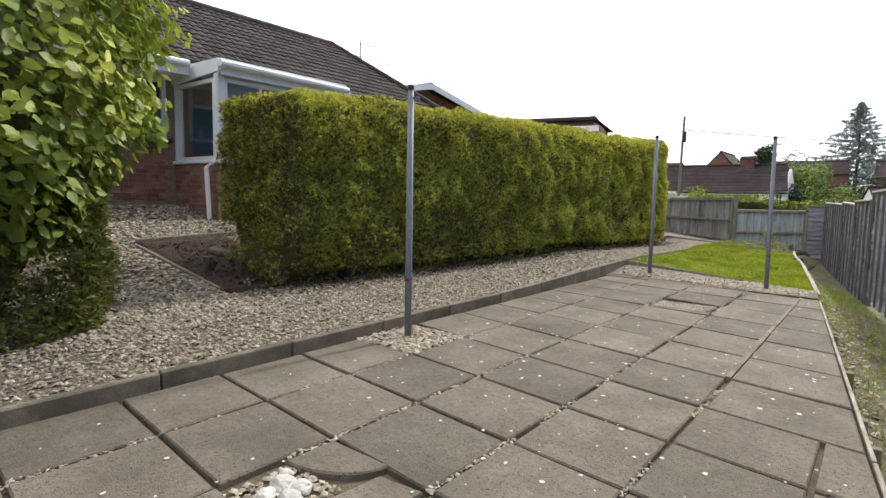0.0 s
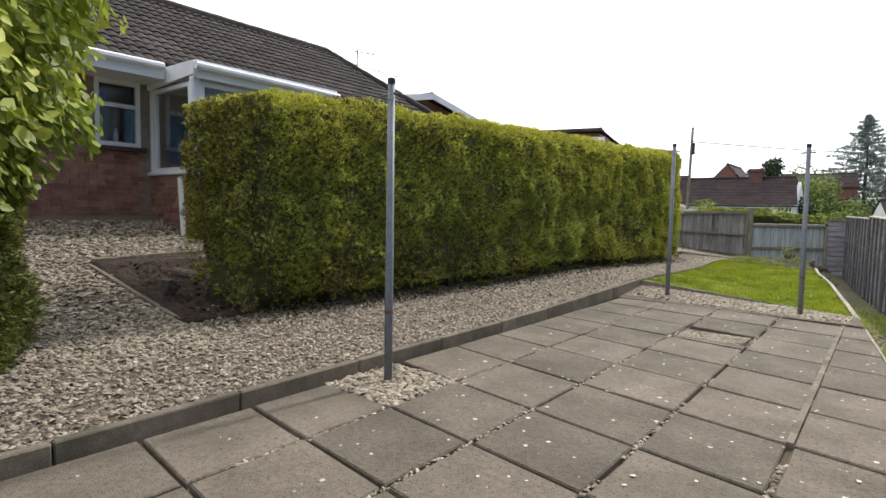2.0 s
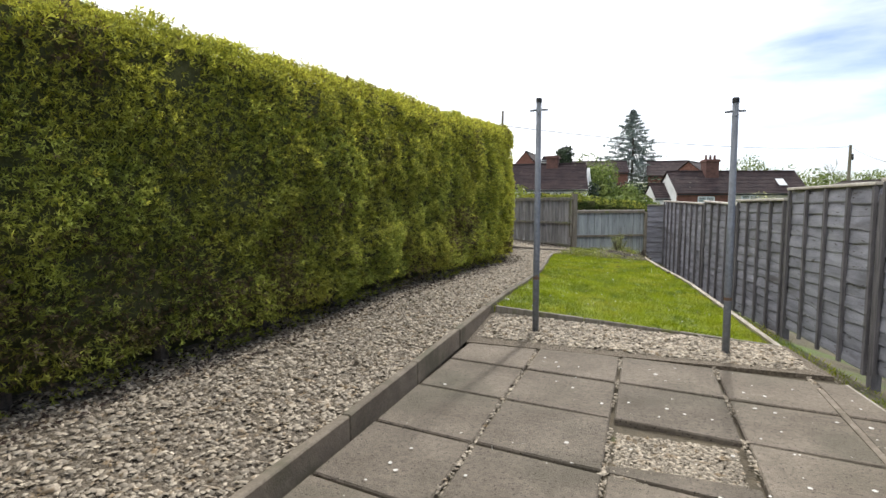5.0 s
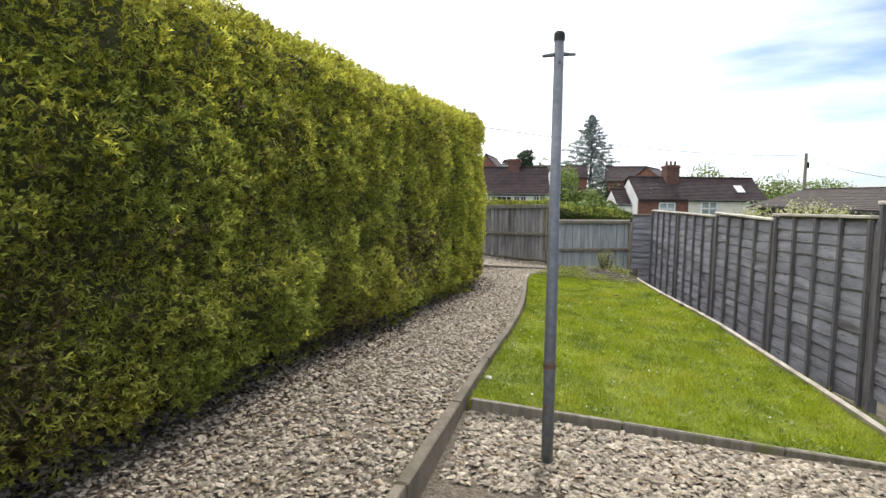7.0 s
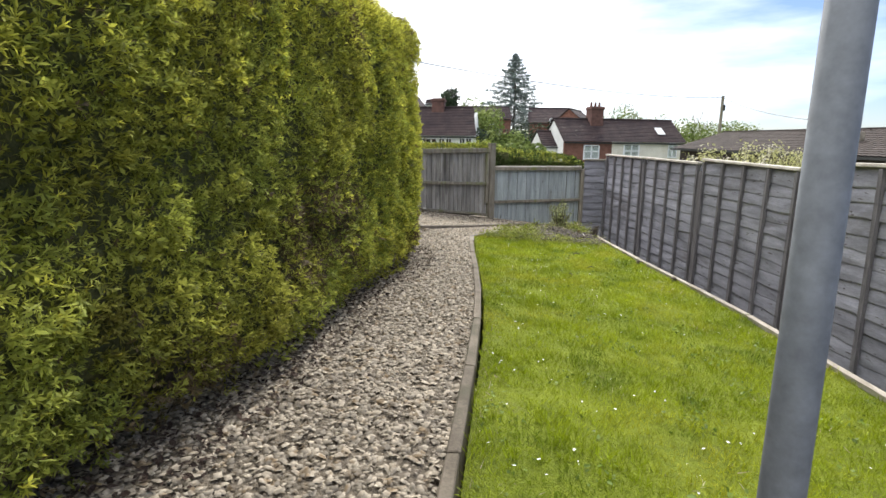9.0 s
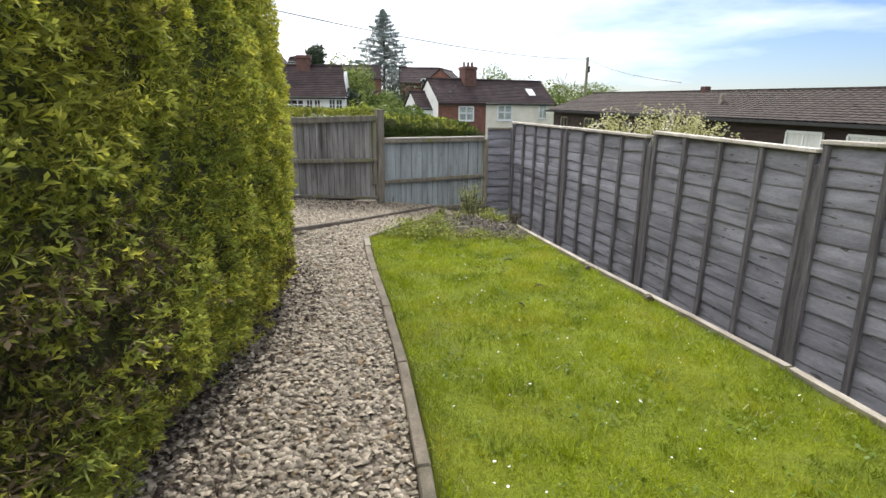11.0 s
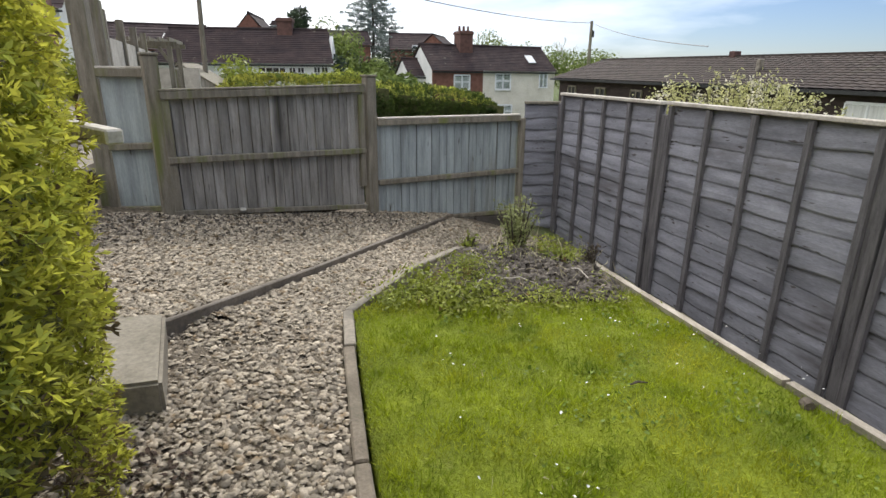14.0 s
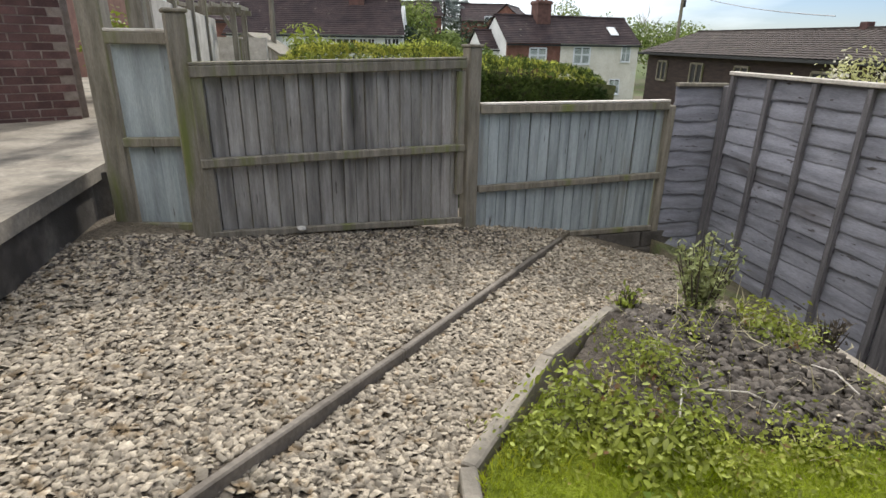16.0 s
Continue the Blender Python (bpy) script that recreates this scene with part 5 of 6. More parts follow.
        for k in range(pots):
            bm = bmesh.new()
            px = cx + (k - (pots - 1) / 2) * cw / max(1, pots)
            tube(bm, [(px, cy, cz1 - zb), (px, cy, cz1 - zb + 0.42)], [0.13, 0.10], 8)
            part("chimney_pot", bm, M_CHIMNEY, ch)
    return ob


pair = far_house("brick and cream cottage pair under mottled clay tiles", 0.87, 60.0, 18, 12.2, 5.5, -3.1, 1.72, 3.78,
          ((0, 4.72, M_FARBRICK), (4.72, 12.2, M_RENDER)), M_OLDTILE,
          windows=((1.95, 0.12, 1.45, 1.2, 1), (5.95, 0.15, 1.5, 1.3, 1), (10.5, 0.35, 0.85, 1.25, 1), (6.1, -2.4, 1.6, 1.2, 1), (9.6, -2.3, 1.0, 1.2, 1)),
          chimneys=((4.0, 2.5, 1.25, 2.6, 5.0, 3),), gable=M_WHITE, overhang=0.15, courses=16)
part("skylight", bar((10.2, 0.75, 1.72 + 3.1 + 0.72), (10.2, 1.6, 1.72 + 3.1 + 1.36), 0.75, 0.06), M_UPVC, pair, "small white-framed skylight")
far_house("low lean-to beside the brick cottage", -1.0, 61.2, 18, 1.9, 3.6, -3.0, 1.2, 2.6, ((0, 1.9, M_WHITE),), M_OLDTILE, overhang=0.1, courses=8)
far_house("long white cottage under a deep brown clay roof", -19.4, 55.0, 0, 12.35, 6.0, -1.2, 2.08, 4.45, ((0, 12.35, M_WHITE),), M_OLDTILE,
          windows=((4.7, 0.95, 0.8, 0.75), (7.2, 0.95, 1.0, 0.8), (8.2, 0.95, 0.9, 0.8), (9.35, 0.9, 0.45, 0.85), (9.95, 0.9, 0.45, 0.85), (11.1, 0.9, 0.45, 0.9), (11.65, 0.9, 0.45, 0.9)),
          chimneys=((8.85, 3.0, 1.1, 3.6, 5.3, 0),), gable=M_WHITE, overhang=0.2, hip=0.5, courses=18)
far_house("red brick house with its gable towards the garden", -14.9, 75.0, 90, 8.0, 3.6, 0.0, 5.2, 7.2, ((0, 8.0, M_FARBRICK),), M_OLDTILE, gable=M_FARBRICK, overhang=0.1)
far_house("white flat-fronted dormer beside a red gable", -14.8, 76.0, 0, 2.5, 3.5, 0.0, 6.1, 6.6, ((0, 2.5, M_WHITE),), M_OLDTILE, overhang=0.1)
far_house("brown-roofed house on the hill", -13.5, 96.0, 10, 9.0, 7.0, 1.0, 5.4, 7.3, ((0, 9.0, M_FARBRICK),), M_OLDTILE, windows=((1.0, 4.2, 1.2, 1.2), (5.0, 4.2, 1.2, 1.2)))
far_house("brown-roofed house on the hill", -1.6, 100.0, 0, 6.2, 7.0, 1.0, 5.0, 7.3, ((0, 6.2, M_FARBRICK),), M_OLDTILE, windows=((3.2, 4.2, 1.3, 1.3), (4.9, 4.2, 1.0, 1.2)))
far_house("brown gabled house behind the cottages", 6.6, 92.0, 70, 7.0, 5.6, 0.0, 4.3, 6.6, ((0, 7.0, M_FARBRICK),), M_OLDTILE, gable=M_FARBRICK, overhang=0.2)
far_house("brick house with a brown gable roof on the slope", -27.0, 62.0, 15, 9.0, 7.0, 0.0, 3.2, 5.3, ((0, 9.0, M_FARBRICK),), M_OLDTILE, windows=((2, 1.6, 1.2, 1.2), (6, 1.6, 1.2, 1.2)))
far_house("white rendered house down the lane", -25.5, 45.0, 8, 5.2, 6.0, -0.6, 4.6, 7.0, ((0, 5.2, M_WHITE),), M_OLDTILE, windows=((3.9, 3.2, 0.7, 0.9), (3.9, 0.8, 0.7, 0.9), (1.2, 3.2, 1.0, 0.9)))
far_house("brick bungalow with white eaves beyond the hedge", -17.6, 24.4, 14, 5.9, 5.0, 0.4, 4.92, 5.35, ((0, 5.9, M_FARBRICK),), M_TILE, overhang=0.35, hip=0.5, courses=8, gutter=M_UPVC)
low_gable = far_house("brick house with a low brown gable behind the hedge", -20.0, 11.5, 0, 6.8, 6.4, 0.4, 4.25, 4.86, ((0, 6.8, M_FARBRICK),), M_TILE, overhang=0.3)

for side in (-1, 1):
    part("bargeboard", bar((7.12, 3.2 + 3.5 * side, 3.84 - 0.02), (7.12, 3.2, 4.49), 0.04, 0.20), M_UPVC, low_gable, "white bargeboard")

# the dark timber bungalow over the fence, built along its own y
db = thing("timber_bungalow", pose(10.1, 24.7, 0, 0.6, 0, 8.05), "long dark-stained timber bungalow with a brown pantile roof", "house")
for k in range(17):
    part("weatherboard", bar((0.42, -12, -2.1 + k * 0.18), (0.42, 22, -2.1 + k * 0.18), 0.05, 0.20), M_DARKWOOD, db)
part("wall", block(0.47, -12, -2.6, 7.0, 22, 0.98), M_DARKWOOD, db)
part("pantile_roof", tile_roof(0.0, 0.97, 3.42, 2.06, -12, 22.4, 14, 0.34, 0.03), M_TILE, db, "brown pantiles in courses")
bm = bmesh.new()
vs = [bm.verts.new(p) for p in ((3.42, -12, 2.04), (3.42, 22.4, 2.04), (7.2, 22.4, 0.9), (7.2, -12, 0.9), (0.0, -12, 0.93), (0.0, 22.4, 0.93))]
bm.faces.new((vs[0], vs[1], vs[2], vs[3]))
bm.faces.new((vs[4], vs[5], vs[1], vs[0]))
bm.faces.new((vs[5], vs[2], vs[1]))
bm.faces.new((vs[4], vs[0], vs[3]))
part("roof_deck", bm, M_TILE, db)
part("gutter", block(-0.1, -12, 0.86, 0.0, 22.4, 0.97), M_BLACK, db)
part("ridge", bar((3.42, -12, 2.1), (3.42, 22.4, 2.1), 0.22, 0.10), M_TILE, db)
for wy, ww, wz0, wz1 in ((-3.2, 1.4, -0.5, 0.62), (-0.9, 1.4, -0.5, 0.62), (1.4, 1.4, -0.5, 0.62), (8.8, 0.9, -0.3, 0.55), (13.2, 0.9, -1.8, 0.55), (16.5, 1.0, -0.4, 0.55), (19.8, 0.9, -0.4, 0.55)):
    w = part("window", block(0.36, wy, wz0, 0.43, wy + ww, wz1), M_BLACK, db, "white-framed window")
    bm = bmesh.new()
    for a, b in (((0.34, wy, wz0), (0.34, wy + ww, wz0)), ((0.34, wy, wz1), (0.34, wy + ww, wz1))):
        beam(bm, a, b, 0.06, 0.09)
    for yy in (wy, wy + ww / 2, wy + ww):
        beam(bm, (0.34, yy, wz0), (0.34, yy, wz1), 0.09, 0.06, (0, 1, 0))
    part("window_frame", bm, M_UPVC if wy < 5 else M_POST, w)
    if wy < 5:
        part("curtain", block(0.345, wy + 0.05, wz0 + 0.05, 0.35, wy + ww - 0.05, wz1 - 0.05), M_CURTAIN, w, "pale net curtain")
for vy in (7.6, -1.5):
    part("roof_vent", block(1.5, vy, 1.45, 1.7, vy + 0.2, 1.92, 0.02), M_CONC, db, "small grey roof vent")
part("chimney", block(3.25, 11.0, 1.95, 3.6, 11.35, 2.32, 0.02), M_DARKBRICK, db, "squat dark chimney")

# ---- poles and wires ----
def pole(x, y, z0, z1, r, label, lean=(0.0, 0.0)):
    t = thing("telegraph_pole", pose(x, y, z0), label, "pole", "telegraph poles")
    bm = bmesh.new()
    tube(bm, [(0, 0, 0), (lean[0] / 2, lean[1] / 2, (z1 - z0) / 2), (lean[0], lean[1], z1 - z0)], [r * 1.15, r, r * 0.8], 10)
    part("shaft", bm, M_POST, t)
    bm = bmesh.new()
    beam(bm, (lean[0] + r + 0.03, lean[1] - 0.1, z1 - z0 - 1.35), (lean[0] + r + 0.03, lean[1] - 0.1, z1 - z0 - 0.8), 0.12, 0.14, (0, 1, 0))
    part("joint_box", bm, M_BLACK, t, "small dark cable box")


pole(-8.85, 30, -0.9, 5.45, 0.07, "tall grey wooden telegraph pole behind the hedge", (0.12, 0))
pole(15.1, 62.5, -3.5, 5.95, 0.15, "distant wooden telegraph pole beside the bungalow")


def wire(a, b, sag, r=0.012):
    bm = bmesh.new()
    a, b = Vector(a), Vector(b)
    tube(bm, [a.lerp(b, k / 14) - Vector((0, 0, sag * 4 * (k / 14) * (1 - k / 14))) for k in range(15)], r, 5)
    tagged(part("overhead_wire", bm, M_WIRE), "thin dark overhead telephone wire", "wire", "overhead wires")


wire((-8.75, 30, 4.75), (15.1, 62.5, 5.8), 0.5, 0.02)
wire((15.1, 62.5, 5.8), (10.5, 36.0, 2.6), 0.3, 0.02)
wire((-8.8, 30, 4.7), (-14, 10, 5.6), 0.3, 0.010)


# ---- trees and shrubs ----
def crown(n, f, size, axis=False):
    P, N, S = [], [], []
    for _ in range(n):
        p, nn = f()
        P.append(p), N.append(nn), S.append(random.uniform(*size))
    return np.array(P), np.array(N), np.array(S)


def round_tree(name, x, y, z, h, r, material, label, n=2500, leaf=(0.25, 0.5), trunk=0.14, category="tree"):
    ob = thing(name, pose(x, y, z), label, category)
    lobes = [(random.uniform(-.55, .55) * r, random.uniform(-.55, .55) * r, h * random.uniform(0.35, 0.88), r * random.uniform(0.38, 0.62)) for _ in range(11)]

    def f():
        lx, ly, lz, lr = random.choice(lobes)
        d = Vector((random.gauss(0, 1), random.gauss(0, 1), random.gauss(0, 1))).normalized()
        k = lr * random.uniform(0.72, 1.06)
        return (lx + d.x * k, ly + d.y * k, max(0.05, lz + d.z * k * 0.85)), (d.x, d.y, d.z + 0.3)

    P, N, S = crown(n, f, leaf)
    bm = bmesh.new()
    tube(bm, [(0, 0, -0.3), (0.05 * h * 0.1, 0, h * 0.35), (0, 0.02 * h, h * 0.7)], [trunk, trunk * 0.75, trunk * 0.3], 7)
    for lx, ly, lz, lr in lobes:
        tube(bm, [(0, 0, h * 0.25), (lx * 0.6, ly * 0.6, lz * 0.8), (lx, ly, lz)], [trunk * 0.5, trunk * 0.3, trunk * 0.1], 5)
    part("trunk", bm, M_BARK, ob)
    part("crown", scatter(LEAF_V, LEAF_F, P, N, S, RNG, 0.6), material, ob)


def bare_tree(x, y, z, h, label):
    ob = thing("bare_tree", pose(x, y, z), label, "tree")
    bm = bmesh.new()

    def grow(p, d, l, r, k):
        q = p + d * l
        tube(bm, [p, p.lerp(q, 0.5) + Vector((random.uniform(-.04, .04), random.uniform(-.04, .04), 0)) * l, q], [r, r * 0.8, r * 0.6], 4, False)
        if k:
            for _ in range(3 if k > 1 else 4):
                nd = (d + Vector((random.gauss(0, .45), random.gauss(0, .45), random.uniform(0, .35)))).normalized()
                grow(p.lerp(q, random.uniform(0.55, 1)), nd, l * random.uniform(0.55, 0.8), r * 0.55, k - 1)

    grow(Vector((0, 0, -0.2)), Vector((0, 0, 1)), h * 0.36, h * 0.014, 4)
    part("branch_work", bm, M_TWIG, ob)


def spruce(x, y, z, h, r):
    ob = thing("spruce_tree", pose(x, y, z), "tall dark blue-green spruce with a ragged outline", "tree")
    bm = bmesh.new()
    tube(bm, [(0, 0, -0.3), (0.1, 0, h * 0.5), (0, 0, h)], [0.28, 0.16, 0.02], 8)
    P, N, S = [], [], []
    for k in range(150):
        t = k / 150
        zz = h * (0.12 + 0.86 * t)
        ln = r * (1 - t) ** 0.92 * random.uniform(0.55, 1.1) + 0.12
        a = k * 2.4 + random.uniform(-.4, .4)
        d = Vector((math.cos(a), math.sin(a), 0))
        tip = Vector((0, 0, zz)) + d * ln + Vector((0, 0, -0.10 * ln + 0.35 * ln * t))
        tube(bm, [(0, 0, zz), Vector((0, 0, zz)).lerp(tip, 0.6) - Vector((0, 0, 0.08 * ln)), tip], [0.045, 0.03, 0.008], 4, False)
        for j in range(int(10 + 9 * ln)):
            u = random.random() ** 0.7 * 0.95 + 0.08
            p = Vector((0, 0, zz)).lerp(tip, u) + Vector((random.gauss(0, .16), random.gauss(0, .16), random.gauss(-0.12, .07))) * (0.5 + ln * 0.22)
            P.append(tuple(p)), N.append((d.x, d.y, -0.15)), S.append(random.uniform(0.35, 0.75))
    part("trunk", bm, M_BARK, ob)
    part("crown", scatter(SPRAY_V, SPRAY_F, np.array(P), np.array(N), np.array(S), RNG, 0.45, axis=True), M_SPRUCE, ob)


spruce(-4.3, 108, 3.0, 14.0, 7.4)
bare_tree(-9.9, 68, -0.5, 11.2, "leafless pale tree behind the cottage roof")
bare_tree(22.0, 88, -1.5, 9.2, "leafless tree on the skyline")
bare_tree(25.0, 92, -1.5, 7.2, "leafless tree on the skyline")
round_tree("tree", -10.3, 66, -0.5, 8.0, 1.5, M_FAR_DARK, "dark ivy-covered tree behind the cottage", 1800, (0.25, 0.5))
for x, y, h, r, m, lab in ((-7.4, 66, 6.3, 2.2, M_FAR_LEAF, "pale green tree between the cottages"), (-5.2, 72, 5.6, 2.6, M_FAR_DARK, "dark rounded tree between the cottages"),
                           (-3.4, 66, 4.6, 1.9, M_FAR_LEAF, "leafy shrub beside the white gable"), (-8.4, 80, 8.2, 3.4, M_FAR_LEAF, "tall green tree on the hillside"),
                           (-1.5, 80, 6.0, 3.0, M_FAR_DARK, "dark tree below the spruce"), (-6.2, 58, 4.4, 1.7, M_FAR_DARK, "dark evergreen at the cottage end"),
                           (-4.2, 50, 3.4, 1.5, M_FAR_LEAF, "yellow-green bush before the cottages"), (-2.2, 44, 3.6, 1.3, M_FAR_LEAF, "yellow-green bush before the cottages"),
                           (17.5, 84, 6.0, 4.0, M_FAR_LEAF, "olive green tree on the skyline"), (23, 86, 5.2, 4.4, M_FAR_LEAF, "olive green tree on the skyline"),
                           (28, 95, 5.0, 4.5, M_FAR_LEAF, "olive green tree on the skyline"), (12.5, 96, 7.0, 4.0, M_FAR_LEAF, "green tree behind the cottages"),
                           (33, 110, 4.5, 3.0, M_FAR_DARK, "dark distant trees on the skyline")):
    round_tree("tree", x, y, min(land_z(x, y) + 0.2, -0.6) if y < 75 else land_z(x, y), h * 1.15, r * 1.15, m, lab, 2300, (0.2, 0.45))


def clipped_hedge(x0, y0, x1, y1, w, z0, z1, label, tip_share, n=9000, size=(0.06, 0.12), slope=0.0):
    """A neighbour's clipped hedge: a rounded bar of foliage."""
    d = Vector((x1 - x0, y1 - y0, 0))
    L, ang = d.length, math.degrees(math.atan2(d.y, d.x))
    ob = thing("clipped_hedge", pose(x0, y0, z0, 0, 0, ang), label, "hedge")
    H = z1 - z0
    P, N, S = [], [], []
    for _ in range(n):
        u, a = random.random(), random.uniform(0, math.pi)
        ca, sa = math.cos(a), math.sin(a)
        k = (abs(ca) ** 4 + abs(sa) ** 4) ** -0.25
        e = min(u, 1 - u) * L
        shrink = 1 - 0.5 * max(0, 1 - e / 0.35) ** 2
        top = (H - slope * u * L) * (1 - 0.12 * max(0, 1 - e / 0.5))
        py, pz = ca * k * w / 2 * shrink, top - (1 - sa * k) * min(top, 0.7) * 1.0
        if random.random() < 0.55:
            py = (-1 if random.random() < 0.75 else 1) * w / 2 * shrink
            pz = random.uniform(0, top - 0.15)
        b = 0.05 * noise.noise(Vector((u * L * 2, pz * 2, py * 2))) + random.uniform(-.05, .03)
        P.append((u * L, py + (b if py > 0 else -b), pz + b)), N.append((0.0, (1 if py > 0 else -1) * 0.5, 0.6)), S.append(random.uniform(*size))
    # solid bar under the foliage, its dark colour standing for inner shade
    bm = bmesh.new()
    beam(bm, (0.12, 0, H / 2 - 0.08 - slope * 0.1), (L - 0.12, 0, H / 2 - 0.08 - slope * L), w - 0.2, H - 0.2)
    part("core", bm, M_CORE_SHADE, ob)
    P, N, S = np.array(P), np.array(N), np.array(S)
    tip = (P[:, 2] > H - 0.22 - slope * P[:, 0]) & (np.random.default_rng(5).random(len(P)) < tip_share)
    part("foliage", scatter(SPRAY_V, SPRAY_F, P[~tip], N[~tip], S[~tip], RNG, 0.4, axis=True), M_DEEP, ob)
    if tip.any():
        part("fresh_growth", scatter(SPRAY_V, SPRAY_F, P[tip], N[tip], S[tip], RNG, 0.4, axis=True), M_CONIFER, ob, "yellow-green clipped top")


clipped_hedge(-4.05, 22.0, -1.55, 22.8, 1.1, -0.9, 1.24, "neighbour's dark rounded clipped hedge behind the fence", 0.35, slope=0.10)
clipped_hedge(-6.2, 20.7, -3.55, 21.5, 0.9, -0.9, 1.30, "neighbour's flat-topped yellow-green hedge behind the gate", 0.7)
round_tree("shrub", -4.35, 27.0, -1.0, 2.7, 0.8, M_SHRUB, "bright yellow-green shrub behind the hedge", 900, (0.09, 0.18), 0.04, "shrub")
round_tree("shrub", -7.9, 31.0, -0.9, 2.8, 1.0, M_SHRUB, "green shrub at the foot of the telegraph pole", 1000, (0.09, 0.18), 0.04, "shrub")
round_tree("shrub", -5.9, 30.0, -0.9, 2.1, 0.9, M_SHRUB, "yellow-green shrub by the cottage", 1000, (0.09, 0.18), 0.04, "shrub")


def blossom_bush():
    ob = thing("flowering_bush", pose(1.9, 20.6, -0.7), "pale cream-leaved bush standing behind the fence", "bush")
    bm = bmesh.new()
    P, N, S = [], [], []
    for _ in range(64):
        bx, by = random.uniform(-1.5, 1.5), random.uniform(-0.5, 0.5)
        top = Vector((bx * 1.12, by * 1.1, random.uniform(1.45, 2.12) - 0.20 * abs(bx)))
        a = Vector((bx * 0.3, by * 0.3, 0))
        tube(bm, [a, a.lerp(top, 0.5) + Vector((0, 0, 0.15)), top], [0.018, 0.012, 0.004], 5, False)
        for _ in range(230):
            u = random.uniform(0.45, 1.02)
            p = a.lerp(top, u) + Vector((random.gauss(0, .075), random.gauss(0, .075), random.gauss(0, .06)))
            P.append(tuple(p)), N.append((random.gauss(0, .5), -0.4, 0.8)), S.append(random.uniform(0.035, 0.075))
    part("branch_work", bm, M_BARK, ob)
    part("leaves", scatter(LEAF_V, LEAF_F, np.array(P), np.array(N), np.array(S), RNG, 0.6), M_PALE_LEAF, ob)


blossom_bush()

# ---- beyond the gate on the house side ----
brick_wall("wall_north", pose(-9.55, 17.65, 0.55, 0, 0, 38.5), 2.5, 30, M_DARKBRICK, "dark purple-brown brick house corner beside the side path")
bm = bmesh.new()
beam(bm, (-9.55, 17.78, 1.9), (-7.68, 19.27, 1.9), 0.20, 2.9)
beam(bm, (-7.72, 19.27, 1.9), (-9.2, 21.2, 1.9), 0.2, 2.9)
tagged(part("wall_core", bm, M_MORTAR), "plain house wall behind the brick facing", "wall", kind="structure")
for i in range(4):
    a = Vector((-6.78, 19.1, 0)).lerp(Vector((-8.25, 24.5, 0)), i / 4)
    b = Vector((-6.78, 19.1, 0)).lerp(Vector((-8.25, 24.5, 0)), (i + 1) / 4)
    d = (b - a).normalized()
    t = thing("bleached_fence", pose(a.x, a.y, 0.3, 0, 0, math.degrees(math.atan2(d.y, d.x))), "pale bleached boarded fence panel of the next garden", "fence", "pale neighbour fence")
    L = (b - a).length
    part("panel_face", block(0.05, -0.01, 0.0, L - 0.05, 0.01, 1.42), M_CAP, t)
    part("rail", bar((0.05, 0.035, 1.38), (L - 0.05, 0.035, 1.38), 0.05, 0.07), M_CAP, t)
    part("rail", bar((0.05, 0.035, 0.7), (L - 0.05, 0.035, 0.7), 0.05, 0.07), M_CAP, t)
    part("stile", bar((0.0, 0, -0.4), (0.0, 0, 1.70), 0.09, 0.09, (0, 1, 0)), M_POST, t)
square_post(-6.66, 18.7, 0.1, 2.05, 0.13, "tall grey timber post of the next garden", 12, False)


def pergola():
    t = thing("pergola", pose(-8.4, 25.0, -0.6, 0, 0, 10), "weathered timber pergola with a trellis side", "pergola")
    for x in (-0.4, 0.4):
        for y in (-0.6, 0.6):
            part("post", bar((x, y, -0.2), (x, y, 2.45), 0.09, 0.09, (0, 1, 0)), M_POST, t)
    for y in (-0.6, 0.6):
        part("beam", bar((-0.55, y, 2.48), (0.55, y, 2.48), 0.05, 0.09), M_POST, t)
    for k in range(6):
        part("rafter", bar((-0.45 + 0.18 * k, -0.9, 2.56), (-0.45 + 0.18 * k, 0.9, 2.56), 0.035, 0.07), M_POST, t)
    for k in range(9):
        part("trellis_slat", bar((0.4, -0.55 + 0.138 * k, 0.3), (0.4, -0.55 + 0.138 * k, 2.0), 0.03, 0.02, (0, 1, 0)), M_POST, t)
    for s in (-1, 1):
        part("brace", bar((0.4 * s, -0.6, 2.1), (0.2 * s, -0.6, 2.42), 0.05, 0.06), M_POST, t)


pergola()
shed = thing("shed", pose(-9.0, 29.0, -0.9), "small weathered timber shed with a sloping roof", "shed")
bm = bmesh.new()
vs = [bm.verts.new(p) for p in ((-0.9, 0, 0), (0.75, 0, 0), (0.75, 0, 1.85), (-0.2, 0, 2.45), (-0.9, 0, 2.05))]
ws = [bm.verts.new(v.co + Vector((0, 1.6, 0))) for v in vs]
bm.faces.new(vs), bm.faces.new(ws[::-1])
for i in range(5):
    bm.faces.new((vs[i], vs[(i + 1) % 5], ws[(i + 1) % 5], ws[i]))
part("body", bm, M_BOARD, shed)
part("roof_panel", bar((-0.2, 0.8, 2.48), (0.85, 0.8, 1.83), 1.8, 0.04, (0, 0, 1)), M_POST, shed)
part("roof_panel", bar((-0.2, 0.8, 2.48), (-1.0, 0.8, 2.02), 1.8, 0.04, (0, 0, 1)), M_POST, shed)
round_tree("shrub", -8.6, 21.9, 0.58, 1.05, 0.55, M_SHRUB, "yellow-green leafy shrub beside the side path", 900, (0.05, 0.11), 0.03, "shrub")
round_tree("shrub", -9.8, 26.5, 0.55, 1.5, 0.7, M_SHRUB, "yellow-green leafy shrub along the lane fence", 900, (0.06, 0.12), 0.03, "shrub")
